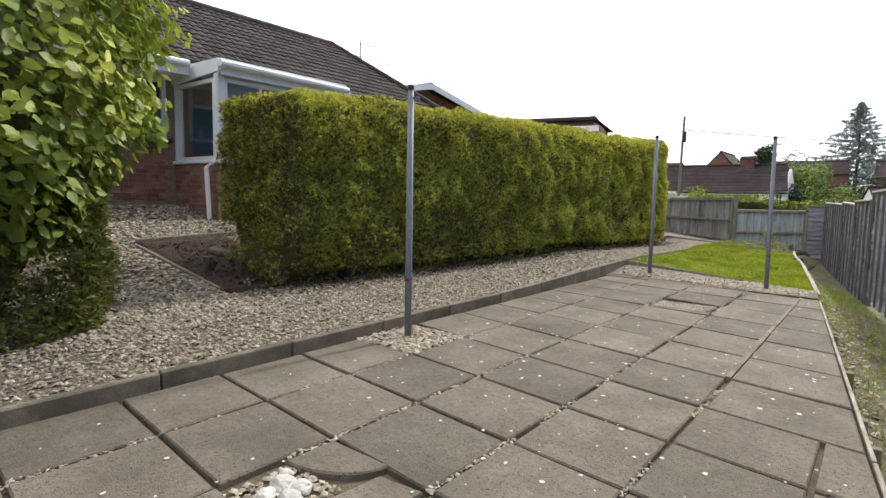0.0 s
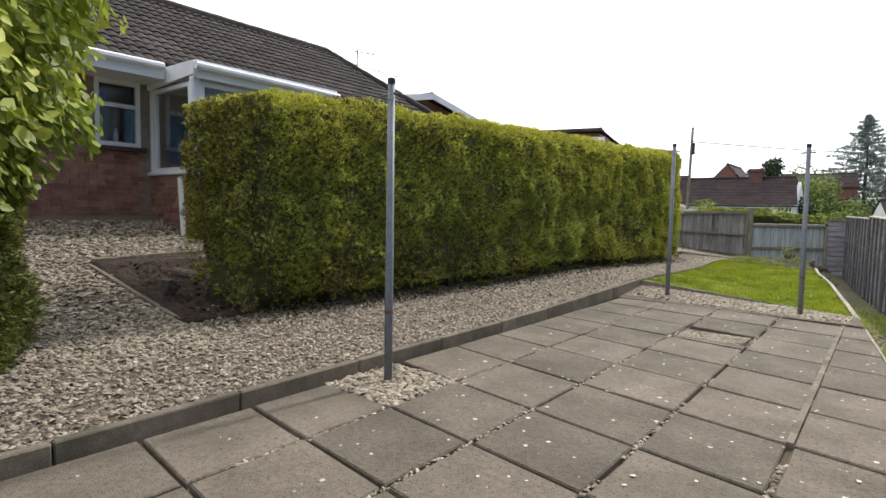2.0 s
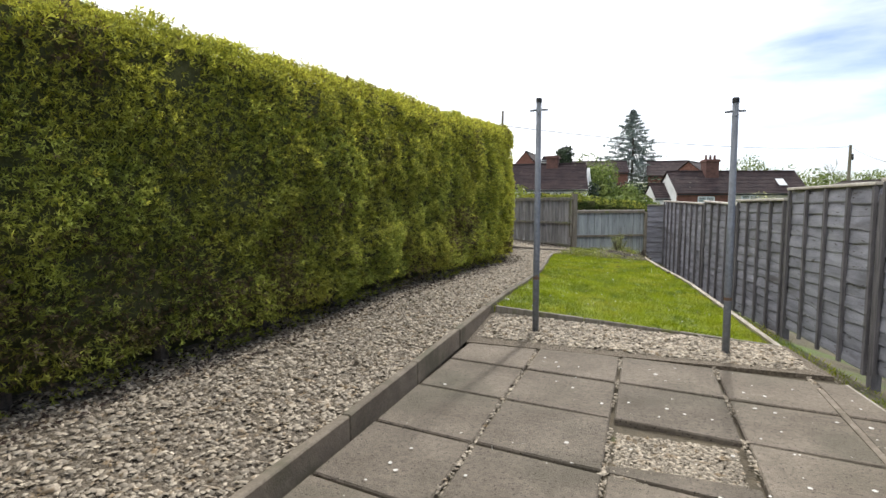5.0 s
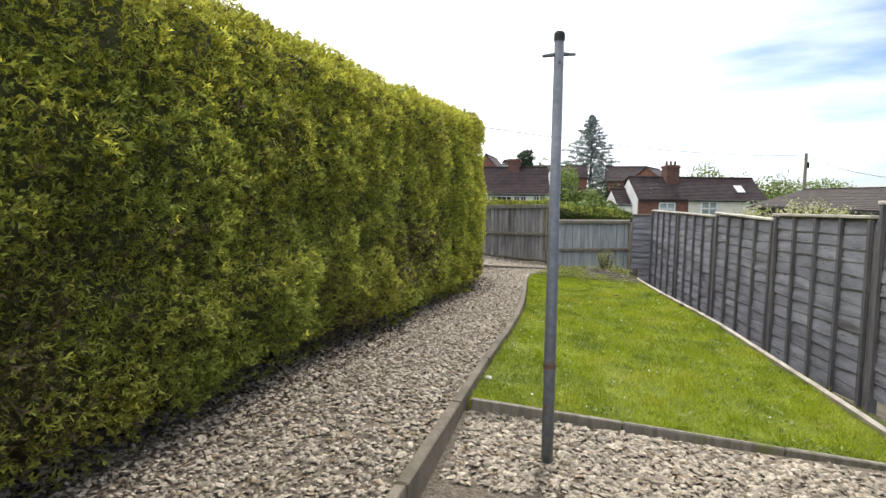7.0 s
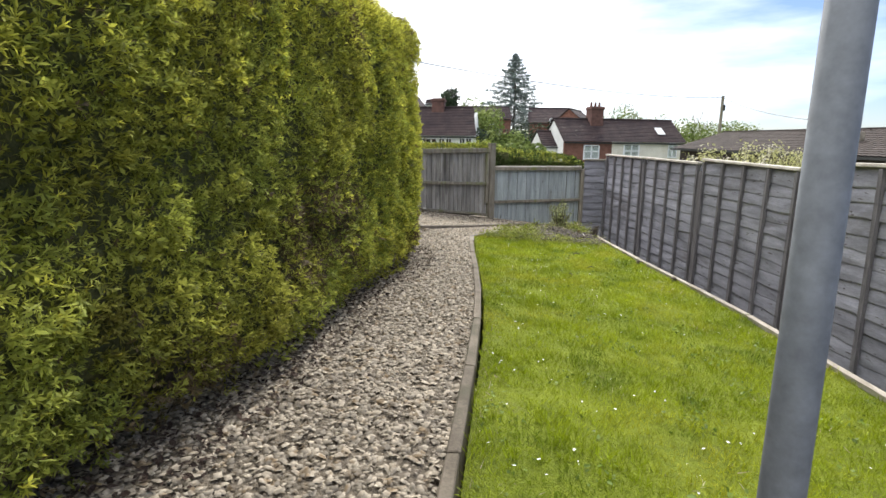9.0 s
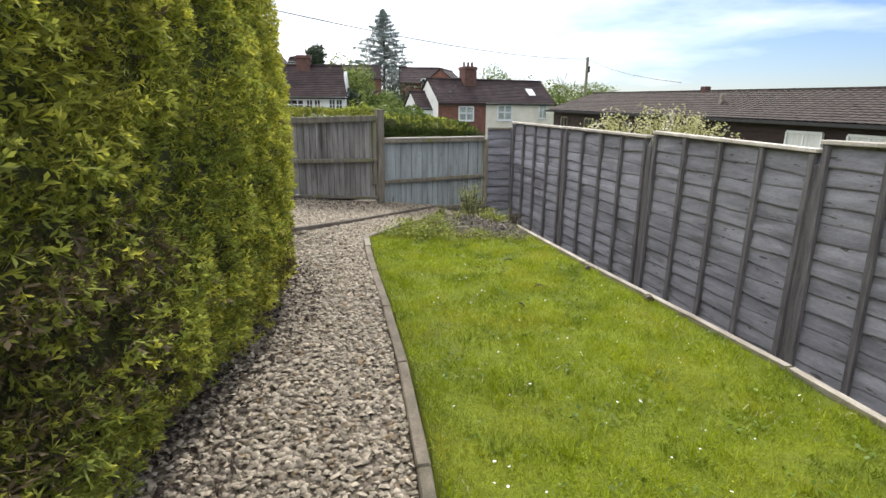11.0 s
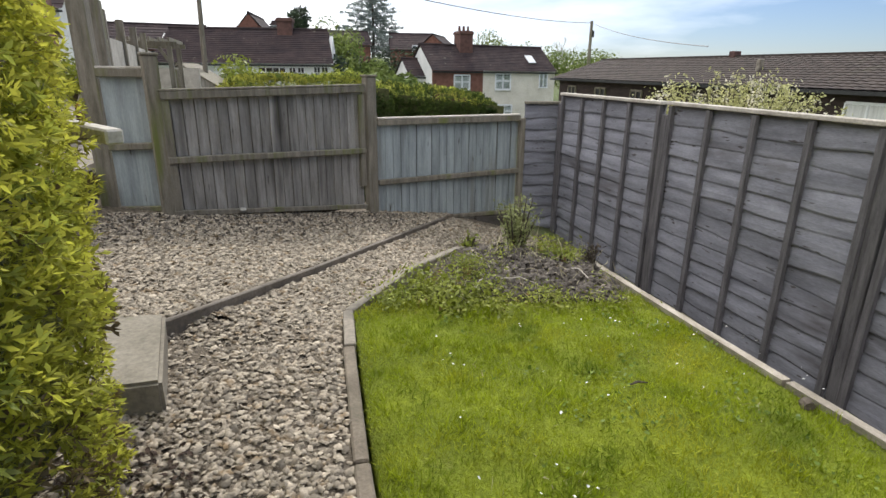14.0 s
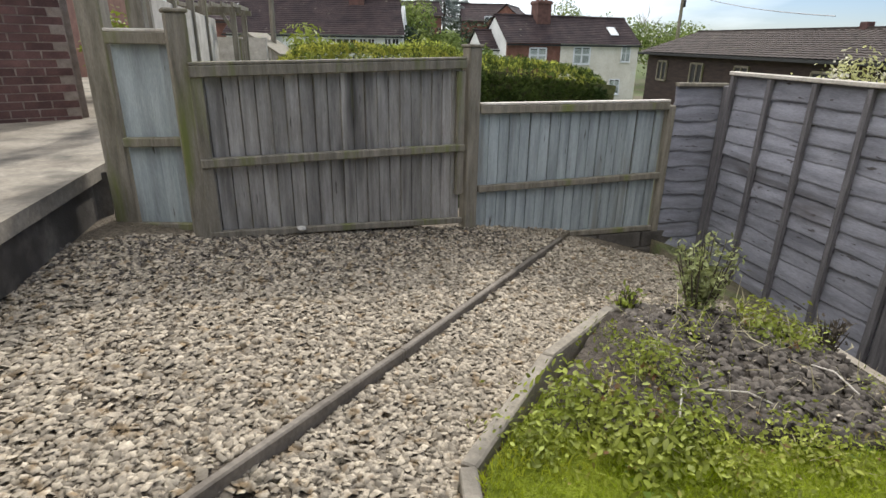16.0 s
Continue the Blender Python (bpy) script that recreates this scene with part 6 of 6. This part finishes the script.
pot = thing("flower_pot", pose(-8.15, 21.3, 0.585), "low pot of small red flowers on the concrete path", "flower pot")
bm = bmesh.new()
tube(bm, [(0, 0, 0), (0, 0, 0.16)], [0.13, 0.17], 14)
part("pot", bm, M_FARBRICK, pot)
P = np.array([(random.gauss(0, .1), random.gauss(0, .1), 0.2 + random.uniform(0, .09)) for _ in range(90)])
part("flowers", scatter(LEAF_V, LEAF_F, P, np.tile(UP, (90, 1)), np.full(90, 0.05), RNG, 0.6), M_RED, pot)
tagged(part("lane_fence", block(-16, 27.6, -0.2, -8.3, 27.7, 1.45), M_CAP), "pale boarded fence along the lane", "fence", kind="structure")


# ---- plants in the soil bed and weeds ----
def twiggy_shrub(x, y, z, h, label, wide=0.22, material=None, dense=42):
    ob = thing("small_shrub", pose(x, y, z), label, "shrub")
    bm = bmesh.new()
    P, N, S = [], [], []
    for _ in range(26):
        a, l = random.uniform(0, 6.28), random.uniform(0.6, 1.0) * h
        tip = Vector((math.cos(a) * wide * random.random() * 1.4, math.sin(a) * wide * random.random() * 1.4, l))
        tube(bm, [(tip.x * .2, tip.y * .2, 0), (tip.x * .6, tip.y * .6, l * .5), tip], [0.006, 0.005, 0.002], 4, False)
        for _ in range(dense):
            u = random.uniform(0.18, 1.0)
            P.append((tip.x * u + random.gauss(0, .025), tip.y * u + random.gauss(0, .025), l * u + random.gauss(0, .02)))
            N.append((random.gauss(0, .6), random.gauss(0, .6), 0.7)), S.append(random.uniform(0.02, 0.042))
    part("stalk", bm, M_BARK, ob)
    part("leaves", scatter(LEAF_V, LEAF_F, np.array(P), np.array(N), np.array(S), RNG, 0.5), material or M_SHRUB, ob)


twiggy_shrub(-2.63, 16.36, bed_z(-2.63, 16.36) - 0.03, 0.50, "small upright grey-green leafy shrub in the corner bed", 0.15, M_SAGE)
twiggy_shrub(-3.03, 16.36, bed_z(-3.03, 16.36) - 0.02, 0.16, "tiny bright green seedling by the kerb", 0.06, None, 10)
twiggy_shrub(-2.10, 16.05, bed_z(-2.10, 16.05) - 0.02, 0.22, "dry brown plant stalks by the fence", 0.07, M_BARK, 4)


def clump(x, y, r, n, material, label, leaf=(0.014, 0.035), h=0.09, name="weed_clump"):
    z = bed_z(x, y) + 0.01
    ob = thing(name, pose(x, y, z), label, "weeds", "weeds in the corner bed")
    P = [(random.gauss(0, r * .5), random.gauss(0, r * .5), random.random() ** 1.6 * h) for _ in range(n)]
    N = [(p[0] / r * .7, p[1] / r * .7, 0.8) for p in P]
    part("leaves", scatter(LEAF_V, LEAF_F, np.array(P), np.array(N), np.random.default_rng(1).uniform(*leaf, n) * 0.8, RNG, 0.6), material, ob)


for x, y, r, n in ((-3.0, 15.6, .18, 200), (-3.15, 15.85, .16, 200), (-2.75, 15.3, .18, 200), (-2.85, 15.95, .14, 100),
                   (-3.65, 15.25, .14, 200), (-2.3, 15.3, .16, 160), (-3.25, 16.0, .12, 100), (-2.15, 15.65, .12, 60), (-3.7, 15.2, .1, 160),
                   (-3.0, 15.2, .22, 240), (-2.6, 15.2, .2, 220), (-2.3, 15.2, .2, 200), (-2.75, 16.15, .1, 80)):
    clump(x, y, r, int(n * 1.1), M_WEED, "low yellow-green weeds on bare soil")
for x, y, r, n, h, leaf in ((-3.46, 15.42, .20, 620, .19, (.02, .05)), (-3.34, 15.20, .20, 640, .17, (.02, .05)), (-3.12, 15.32, .17, 420, .13, (.018, .042)), (-3.13, 15.69, .15, 380, .13, (.018, .042)),
                            (-3.70, 15.20, .16, 380, .13, (.018, .04)), (-2.44, 16.09, .17, 420, .12, (.018, .04)), (-2.32, 16.02, .14, 300, .10, (.018, .04)), (-2.67, 15.27, .16, 260, .10, (.016, .035)), (-3.05, 15.10, .18, 320, .10, (.016, .035))):
    clump(x, y, r, int(n * 1.5), M_WEED, "bushy yellow-green weeds with reddish tips on soil", leaf, h)
for x, y in ((-3.05, 15.55), (-2.7, 15.45), (-2.35, 15.8)):
    t = thing("dead_stalk", pose(x, y, bed_z(x, y) + 0.02), "bleached dry stalk lying on soil", "stalk", "dry stalks")
    bm = bmesh.new()
    a = random.uniform(0, 6.28)
    tube(bm, [(0, 0, 0.01), (0.12 * math.cos(a), 0.12 * math.sin(a), 0.05), (0.26 * math.cos(a), 0.26 * math.sin(a), 0.03)], 0.004, 5)
    part("stem", bm, M_CAP, t)

log("log", (-1.70, 13.10, -0.055), (-1.69, 13.17, -0.05), 0.034, "short sawn log beside the lawn board")
log("log", (-1.87, 14.0, -0.07), (-1.86, 14.05, -0.07), 0.028, "short sawn log beside the lawn board")
for x, y, a in ((-2.55, 13.35, 0.4), (-2.75, 12.85, 1.9), (-2.62, 14.2, 0.1)):
    bm = bmesh.new()
    z = lawn_z(x, y) + 0.025
    tube(bm, [(x, y, z), (x + 0.04 * math.cos(a), y + 0.04 * math.sin(a), z + 0.012), (x + 0.09 * math.cos(a), y + 0.09 * math.sin(a), z)], [0.004, 0.007, 0.003], 5)
    tagged(part("twig", bm, M_BARK), "dark twig lying on the lawn", "twig", "twigs on the lawn")


# ---- loose stuff: chippings, grass, daisies, leaf litter ----
def stuff(name, me, material, label, category):
    return tagged(part(name, me, material), label, category, kind="stuff")


def chips(name, pts, size, label):
    n = len(pts)
    P = np.array(pts)
    stuff(name, scatter(CHIP_V, CHIP_F, P, np.tile(UP, (n, 1)), RNG.uniform(*size, n), RNG, 0.30, (1.3, 0.95, 0.30)), M_STONE, label, "gravel")


pts = []
while len(pts) < 56000:
    y = random.uniform(-2.5, 15.0)
    x = random.uniform(lerp_at(FRONT, y) - 0.30, lerp_at(KERB_X, y) - 0.065) if y > 3 else random.uniform(-5.6, -3.57)
    if random.random() > (0.35 if y < 0.5 else 1.0):
        continue
    pts.append((x, y, path_z(x, y) + random.uniform(-0.004, 0.014)))
chips("path_gravel", pts, (0.010, 0.028), "grey and buff stone chippings on the path")
pts = []
for _ in range(15000):
    x, y = random.uniform(-9.0, -4.4), random.uniform(0.8, 4.4)
    if y > 2.46 + 0.07 * (x + 7.0) and x > -7.12 - 0.1 * (y - 2.44):
        continue
    pts.append((x, y, path_z(x, y) + random.uniform(-0.004, 0.012)))
chips("yard_gravel", pts, (0.020, 0.040), "grey and buff stone chippings before the bungalow")
pts = []
for _ in range(6000):
    u, v = random.random(), random.uniform(7.66, 8.36)
    x = -3.46 + u * 2.48
    pts.append((x, v + (v - 7.55) * 0.22 * u + 0.04 - 0.08 * u, (0.09 - 0.15 * u) * (v - 7.5) / 0.9 + random.uniform(-0.004, 0.012)))
chips("strip_gravel", pts, (0.015, 0.036), "grey stone chippings round the posts")
pts = [(random.uniform(-3.49, -2.89), random.uniform(2.58, 3.22), -0.004 + random.uniform(-0.02, 0.012)) for _ in range(2600)]
chips("patch_gravel", pts, (0.016, 0.036), "pale chippings in the gap of a missing slab")
pts = [(random.uniform(-2.22, -1.67), random.uniform(5.62, 6.1), -0.012 + random.uniform(-0.006, 0.008)) for _ in range(5200)]
chips("patch_gravel", pts, (0.006, 0.018), "fine grit in the gap of a broken slab")
pts = []
while len(pts) < 32000:
    y = random.uniform(14.62, 18.3)
    xr = EDGE_A[0] + (y - EDGE_A[1]) * (EDGE_B[0] - EDGE_A[0]) / (EDGE_B[1] - EDGE_A[1]) - 0.03
    x = random.uniform(-6.35, xr)
    if y - 16.83 > (x + 5.5) * 0.745 + 0.05:
        continue
    pts.append((x, y, far_high(x, y) + random.uniform(-0.004, 0.014)))
chips("raised_gravel", pts, (0.009, 0.028), "buff and grey chippings in the raised yard")
pts = []
while len(pts) < 14000:
    y = random.uniform(14.9, 18.2)
    xl = EDGE_A[0] + (y - EDGE_A[1]) * (EDGE_B[0] - EDGE_A[0]) / (EDGE_B[1] - EDGE_A[1]) + 0.03
    xr = -3.97 + max(0, y - 15.05) * 0.60 if y < 16.7 else -2.05
    if xr < xl:
        continue
    x = random.uniform(xl, xr)
    pts.append((x, y, far_low(x, y) + random.uniform(-0.012, 0.006)))
chips("corner_gravel", pts, (0.010, 0.029), "buff and grey chippings at the path end")

n = 150000
y = RNG.uniform(8.42, 15.75, n)
u = RNG.uniform(0, 1, n)
P = []
for yy, uu in zip(y, u):
    xl, xr = lawn_left(yy) + 0.02, lerp_at(BOARD_X, max(yy, 8.72)) - 0.01
    x = xl + (xr - xl) * uu
    if yy > 15.25 and random.random() < (yy - 15.25) * 2.4:
        continue
    P.append((x, yy + 0.36 * uu * (1 - smooth_step(8.4, 12, yy)), lawn_z(x, yy) - 0.004))
P = np.array(P)
tuft = np.array([0.85 + 0.5 * noise.noise(Vector((a * 4, b * 4, 2))) + 0.35 * noise.noise(Vector((a * 13, b * 13, 5))) for a, b, _ in P])
stuff("grass", scatter(BLADE_V, BLADE_F, P, np.tile(UP, (len(P), 1)), RNG.uniform(0.022, 0.050, len(P)) * tuft, RNG, 0.62), M_BLADE, "short bright green lawn grass", "grass")
P = []
for _ in range(9000):
    x, yy = random.uniform(-3.45, -1.3), random.uniform(8.6, 15.3)
    if x < lerp_at(BOARD_X, yy) - 0.03 and x > lawn_left(yy) + 0.03 and noise.noise(Vector((x * 3.1, yy * 3.1, 8))) + 0.5 * noise.noise(Vector((x * 9, yy * 9, 3))) > 0.22:
        P.append((x, yy, lawn_z(x, yy) + random.uniform(0.008, 0.026)))
P = np.array(P)
stuff("clover", scatter(LEAF_V, LEAF_F, P, np.tile(UP, (len(P), 1)), RNG.uniform(0.012, 0.026, len(P)), RNG, 0.45, (1.5, 1, 1)), M_CLOVER, "dark clover and broad weeds in the lawn", "clover")
P = []
for _ in range(2600):
    x, yy = random.uniform(-3.5, -1.3), random.uniform(8.6, 15.3)
    if x < lerp_at(BOARD_X, yy) - 0.03 and x > lawn_left(yy) + 0.02 and (x < lawn_left(yy) + 0.14 or noise.noise(Vector((x * 2.4, yy * 2.4, 1))) > 0.3):
        P.append((x, yy, lawn_z(x, yy) + random.uniform(0.004, 0.02)))
P = np.array(P)
stuff("dry_grass", scatter(BLADE_V, BLADE_F, P, np.tile(UP, (len(P), 1)), RNG.uniform(0.02, 0.045, len(P)), RNG, 0.9), M_STRAW, "bleached dead grass along the kerb and in thin spots", "grass")
P = np.array([(x, yy, lawn_z(x, yy) + 0.03) for x, yy in ((random.uniform(-3.5, -1.6), random.uniform(8.6, 15)) for _ in range(240)) if noise.noise(Vector((x * 1.3, yy * 1.3, 4))) > -0.15])
stuff("daisies", scatter([(0, .5, 0), (-.43, .25, .1), (-.43, -.25, 0), (0, -.5, .1), (.43, -.25, 0), (.43, .25, .1)], [(0, 1, 2, 3, 4, 5)], P, np.tile(UP, (len(P), 1)), RNG.uniform(0.007, 0.014, len(P)), RNG, 0.3), M_DAISY, "tiny white daisies in the lawn", "daisies")
P = np.array([(random.uniform(lerp_at(FRONT, yy) - 0.25, lerp_at(FRONT, yy) + 0.22), yy, 0) for yy in (random.uniform(2.6, 13.8) for _ in range(4200))])
P[:, 2] = [path_z(a, b) + 0.018 for a, b, _ in P]
stuff("leaf_litter", scatter(LEAF_V, LEAF_F, P, np.tile(UP, (len(P), 1)), RNG.uniform(0.015, 0.04, len(P)), RNG, 0.3), M_MULCH, "brown clippings fallen along the hedge foot", "leaf litter")
P = []
for _ in range(5200):
    yy = random.uniform(-1, 12)
    a = patio_x(yy) if yy < 8.7 else lerp_at(BOARD_X, yy)
    uu = random.random()
    P.append((a + 0.05 + uu * (fence_x(yy) - a - 0.1), yy, -0.26 - 0.36 * uu * (fence_x(yy) - a) / (fence_x(yy) + 0.5 - a) - 0.10 * smooth_step(9, 15, yy)))
P = np.array(P)
stuff("rough_grass", scatter(BLADE_V, BLADE_F, P, np.tile(UP, (len(P), 1)), RNG.uniform(0.03, 0.07, len(P)), RNG, 0.5), M_BLADE, "thin rough grass along the fence foot", "grass")


# ---- patio slabs ----
XL = [-3.49, -2.89, -2.255, -1.613, -1.035]


def slab_mesh(poly, t=0.045, c=0.008):
    """A slab from its outline, with a worn arris."""
    n = len(poly)
    cx, cy = sum(p[0] for p in poly) / n, sum(p[1] for p in poly) / n

    def inset(p, d):
        v = Vector((cx - p[0], cy - p[1]))
        v.normalize()
        return (p[0] + v.x * d, p[1] + v.y * d)

    vs = [(p[0], p[1], -t) for p in poly] + [(p[0], p[1], -c) for p in poly] + [(*inset(p, c * 1.3), 0.0) for p in poly]
    fs = [tuple(2 * n + i for i in range(n))]
    for k in (0, 1):
        fs += [(k * n + i, k * n + (i + 1) % n, (k + 1) * n + (i + 1) % n, (k + 1) * n + i) for i in range(n)]
    return mesh_of(vs, fs)


def lay(poly, lift=0.0):
    cx, cy = sum(p[0] for p in poly) / len(poly), sum(p[1] for p in poly) / len(poly)
    ob = part("slab", slab_mesh([(p[0] - cx, p[1] - cy) for p in poly]), M_SLAB, patio)
    ob.matrix_local = pose(cx, cy, lift + random.uniform(-0.003, 0.003), random.uniform(-.35, .35), random.uniform(-.35, .35), random.uniform(-.4, .4))


# each row joint: its y where x is -2.9, and its slant
ROWS = [(0.80 - 0.59 * k, 0.10) for k in range(8, 0, -1)] + [(0.80, 0.10), (1.375, 0.108), (1.975, 0.125), (2.57, 0.14), (3.195, 0.165), (3.85, 0.178), (4.475, 0.172), (5.10, 0.165), (5.73, 0.15), (6.37, 0.14), (7.0, 0.13), (7.63, 0.125)]
for (ya, ka), (yb, kb_) in zip(ROWS, ROWS[1:]):
    r = -5 if ya == 0.80 else -2 if ya == 2.57 else 3 if ya == 5.73 else 0
    for c in range(5):
        xa = XL[c]
        xb = XL[c + 1] if c < 4 else None
        g = 0.012
        if c == 0 and r == -2:
            continue
        right = (lambda q: patio_x(q) - 0.005)

        def row(x, yy):
            return yy - (ka if yy == ya else kb_) * (x + 2.9)

        if c < 4:
            if c == 2 and r == 3:
                lay([(xa + g, row(xa, ya) + g), (xb - g, row(xb, ya) + g), (xb - g, row(xb, ya) + 0.16), (xa + 0.3, row(xa, ya) + 0.10), (xa + g, row(xa, ya) + 0.08)])
                continue
            if c == 2 and r == -5:
                ka, kb = row(xa, yb), row(xb, yb)
                arc = [(xa + 0.02 + 0.36 * math.cos(k * math.pi / 16), ka - 0.02 - 0.26 * math.sin(k * math.pi / 16)) for k in range(9)]
                lay([(xa + 0.02, ka - 0.02)] + arc[::-1])
                arc = [(xa + 0.17 + 0.36 * math.cos(0.5 - k * 2.4 / 10), ka - 0.46 + 0.30 * math.sin(0.5 - k * 2.4 / 10)) for k in range(11)]
                lay([(xb - g, row(xb, ya) + g), (xb - g, kb - g), (xa + 0.42, ka - 0.10), (xa + 0.40, ka - 0.30), (xa + 0.33, ka - 0.52), (xa + 0.33, row(xa + 0.33, ya) + g)])
                continue
            lay([(xa + g, row(xa, ya) + g), (xb - g, row(xb, ya) + g), (xb - g, row(xb, yb) - g), (xa + g, row(xa, yb) - g)])
        else:
            y0, y1 = row(xa, ya), row(xa, yb)
            xr0, xr1 = right(y0 - 0.05), right(y1 - 0.05)
            if y1 < 3.7 and xr0 > -0.30:
                xm = -0.472
                lay([(xa + g, y0 + g), (xm - g, row(xm, ya) + g), (xm - g, row(xm, yb) - g), (xa + g, y1 - g)])
                lay([(xm + g, row(xm, ya) + g), (xr0, row(xr0, ya) + g), (xr1, row(xr1, yb) - g), (xm + g, row(xm, yb) - g)])
            else:
                lay([(xa + 0.022, y0 + g), (xr0, row(xr0, ya) + g), (xr1, row(xr1, yb) - g), (xa + 0.022, y1 - g)])
mort = block(-1.052, 3.55, -0.04, -1.018, 7.2, 0.003)
part("mortar_strip", mort, M_SCREED, patio, "pale mortar strip in a wide joint")
# crumbs of mortar and grit lying in the long joints
pts = []
for _ in range(5200):
    x, y = random.choice(XL[1:]), random.uniform(-1.5, 7.5)
    if noise.noise(Vector((x * 9, y * 1.9, 4))) > -0.15:
        pts.append((x + random.gauss(0, 0.011), y, -0.009 + random.uniform(-0.006, 0.008)))
chips("joint_grit", pts, (0.006, 0.020), "brown grit and crumbled mortar in the slab joints")
# the small sunk hole with white stones
for k, (x, y, rr) in enumerate(((-2.10, 0.92, 0.050), (-2.03, 0.96, 0.040), (-1.99, 0.87, 0.045), (-2.08, 0.83, 0.040), (-2.16, 0.98, 0.030))):
    bm = bmesh.new()
    bmesh.ops.create_icosphere(bm, subdivisions=3, radius=rr)
    for v in bm.verts:
        v.co *= 1 + 0.35 * noise.noise(v.co * 22 + Vector((k * 3, 0, 0))) + 0.15 * noise.noise(v.co * 60)
        v.co.z *= 0.75
    ob = tagged(part("white_stone", bm, M_PEBBLE), "rough white stone lying in the patio hole", "stone", "white stones in the hole")
    ob.location = (x, y, -0.02)
pts = [(random.uniform(-2.22, -1.9), random.uniform(0.62, 1.05), -0.02) for _ in range(300)]
chips("hole_gravel", pts, (0.012, 0.026), "small grey stones in the patio hole")
P = np.array([(-3.4 + (3.1 + 0.0) * random.random() ** 0.7, random.uniform(0, 7.4), 0.0045) for _ in range(330)])
P = P[[p[0] < patio_x(p[1]) - 0.05 for p in P]]
stuff("lichen_flakes", scatter([(0, .5, 0), (-.43, .25, 0), (-.43, -.25, 0), (0, -.5, 0), (.43, -.25, 0), (.43, .25, 0)], [(0, 1, 2, 3, 4, 5)], P, np.tile(UP, (len(P), 1)), RNG.uniform(0.007, 0.028, len(P)), RNG, 0.02), M_PEBBLE, "small pale lichen spots on the slabs", "lichen")

pts = []
for _ in range(2600):
    yy = random.uniform(-1, 9)
    a = patio_x(yy) if yy < 8.7 else lerp_at(BOARD_X, yy)
    uu = random.random()
    pts.append((a + 0.05 + uu * (fence_x(yy) - a - 0.1), yy, -0.26 - 0.36 * uu * (fence_x(yy) - a) / (fence_x(yy) + 0.5 - a)))
chips("strip_rubble", pts, (0.014, 0.04), "scattered small stones in the earth strip")
pts = [(x, y, bed_z(x, y) + 0.025) for x, y in ((random.uniform(-3.2, -2.1), random.uniform(15.4, 17.2)) for _ in range(380)) if x > -3.85 + 0.62 * (y - 15.05)]
chips("bed_stones", pts, (0.008, 0.024), "small stones scattered over the soil bed")
pts = [(x, y, path_z(x, y) + 0.03) for x, y in ((random.uniform(-7.0, -5.35), random.uniform(2.6, 3.8)) for _ in range(1300))]
stuff("bark_litter", scatter(LEAF_V, LEAF_F, np.array(pts), np.tile(UP, (len(pts), 1)), RNG.uniform(0.02, 0.05, len(pts)), RNG, 0.4), M_MULCH, "dark bark litter on the soil patch", "litter")
for x, y, z, rr, lab in ((-3.45, 8.82, 0.15, 0.026, "pale stone lying on the lawn edge"), (-4.98, 17.12, 0.16, 0.03, "pale stone at the gate foot")):
    bm = bmesh.new()
    bmesh.ops.create_icosphere(bm, subdivisions=3, radius=rr)
    for v in bm.verts:
        v.co *= 1 + 0.4 * noise.noise(v.co * 30)
        v.co.z *= 0.5
    ob = tagged(part("stone", bm, M_PEBBLE), lab, "stone", "loose pale stones")
    ob.location = (x, y, z)
pts = [(x, y, bed_z(x, y) + 0.022) for x, y in ((random.uniform(-3.1, -2.05), random.uniform(15.35, 16.75)) for _ in range(2600)) if x > -3.8 + 0.62 * (y - 15.05)]
n = len(pts)
stuff("soil_clods", scatter(CHIP_V, CHIP_F, np.array(pts), np.tile(UP, (n, 1)), RNG.uniform(0.012, 0.045, n), RNG, 0.5, (1.2, 1, 0.7)), M_CLOD, "dry grey-brown clods over the soil bed", "soil clods")
pts = [(x, y, bed_z(x, y) + 0.035) for x, y in ((random.uniform(-3.5, -2.0), random.uniform(15.15, 16.5)) for _ in range(260)) if x > -3.8 + 0.62 * (y - 15.05)]
n = len(pts)
stuff("straw", scatter(BLADE_V, BLADE_F, np.array(pts), np.tile(UP, (n, 1)), RNG.uniform(0.06, 0.16, n), RNG, 1.3, (0.25, 1, 1)), M_STRAW, "bleached straw and dead stems on the soil bed", "straw")
pts = []
while len(pts) < 3000:
    x, y = random.uniform(-6.3, -3.2), random.uniform(15.4, 18.0)
    if x < EDGE_A[0] + (y - EDGE_A[1]) * 0.526 - 0.05 and y - 16.83 < (x + 5.5) * 0.745 - 0.02 and random.random() < smooth_step(-1.3, 0.0, y - 16.83 - (x + 5.5) * 0.745):
        pts.append((x, y, far_high(x, y) + random.uniform(0.006, 0.02)))
n = len(pts)
stuff("dirt_crumbs", scatter(CHIP_V, CHIP_F, np.array(pts), np.tile(UP, (n, 1)), RNG.uniform(0.008, 0.022, n), RNG, 0.4, (1.3, 0.9, 0.3)), M_CLOD, "dark leaf mould and crumbs lying before the gate", "dirt")
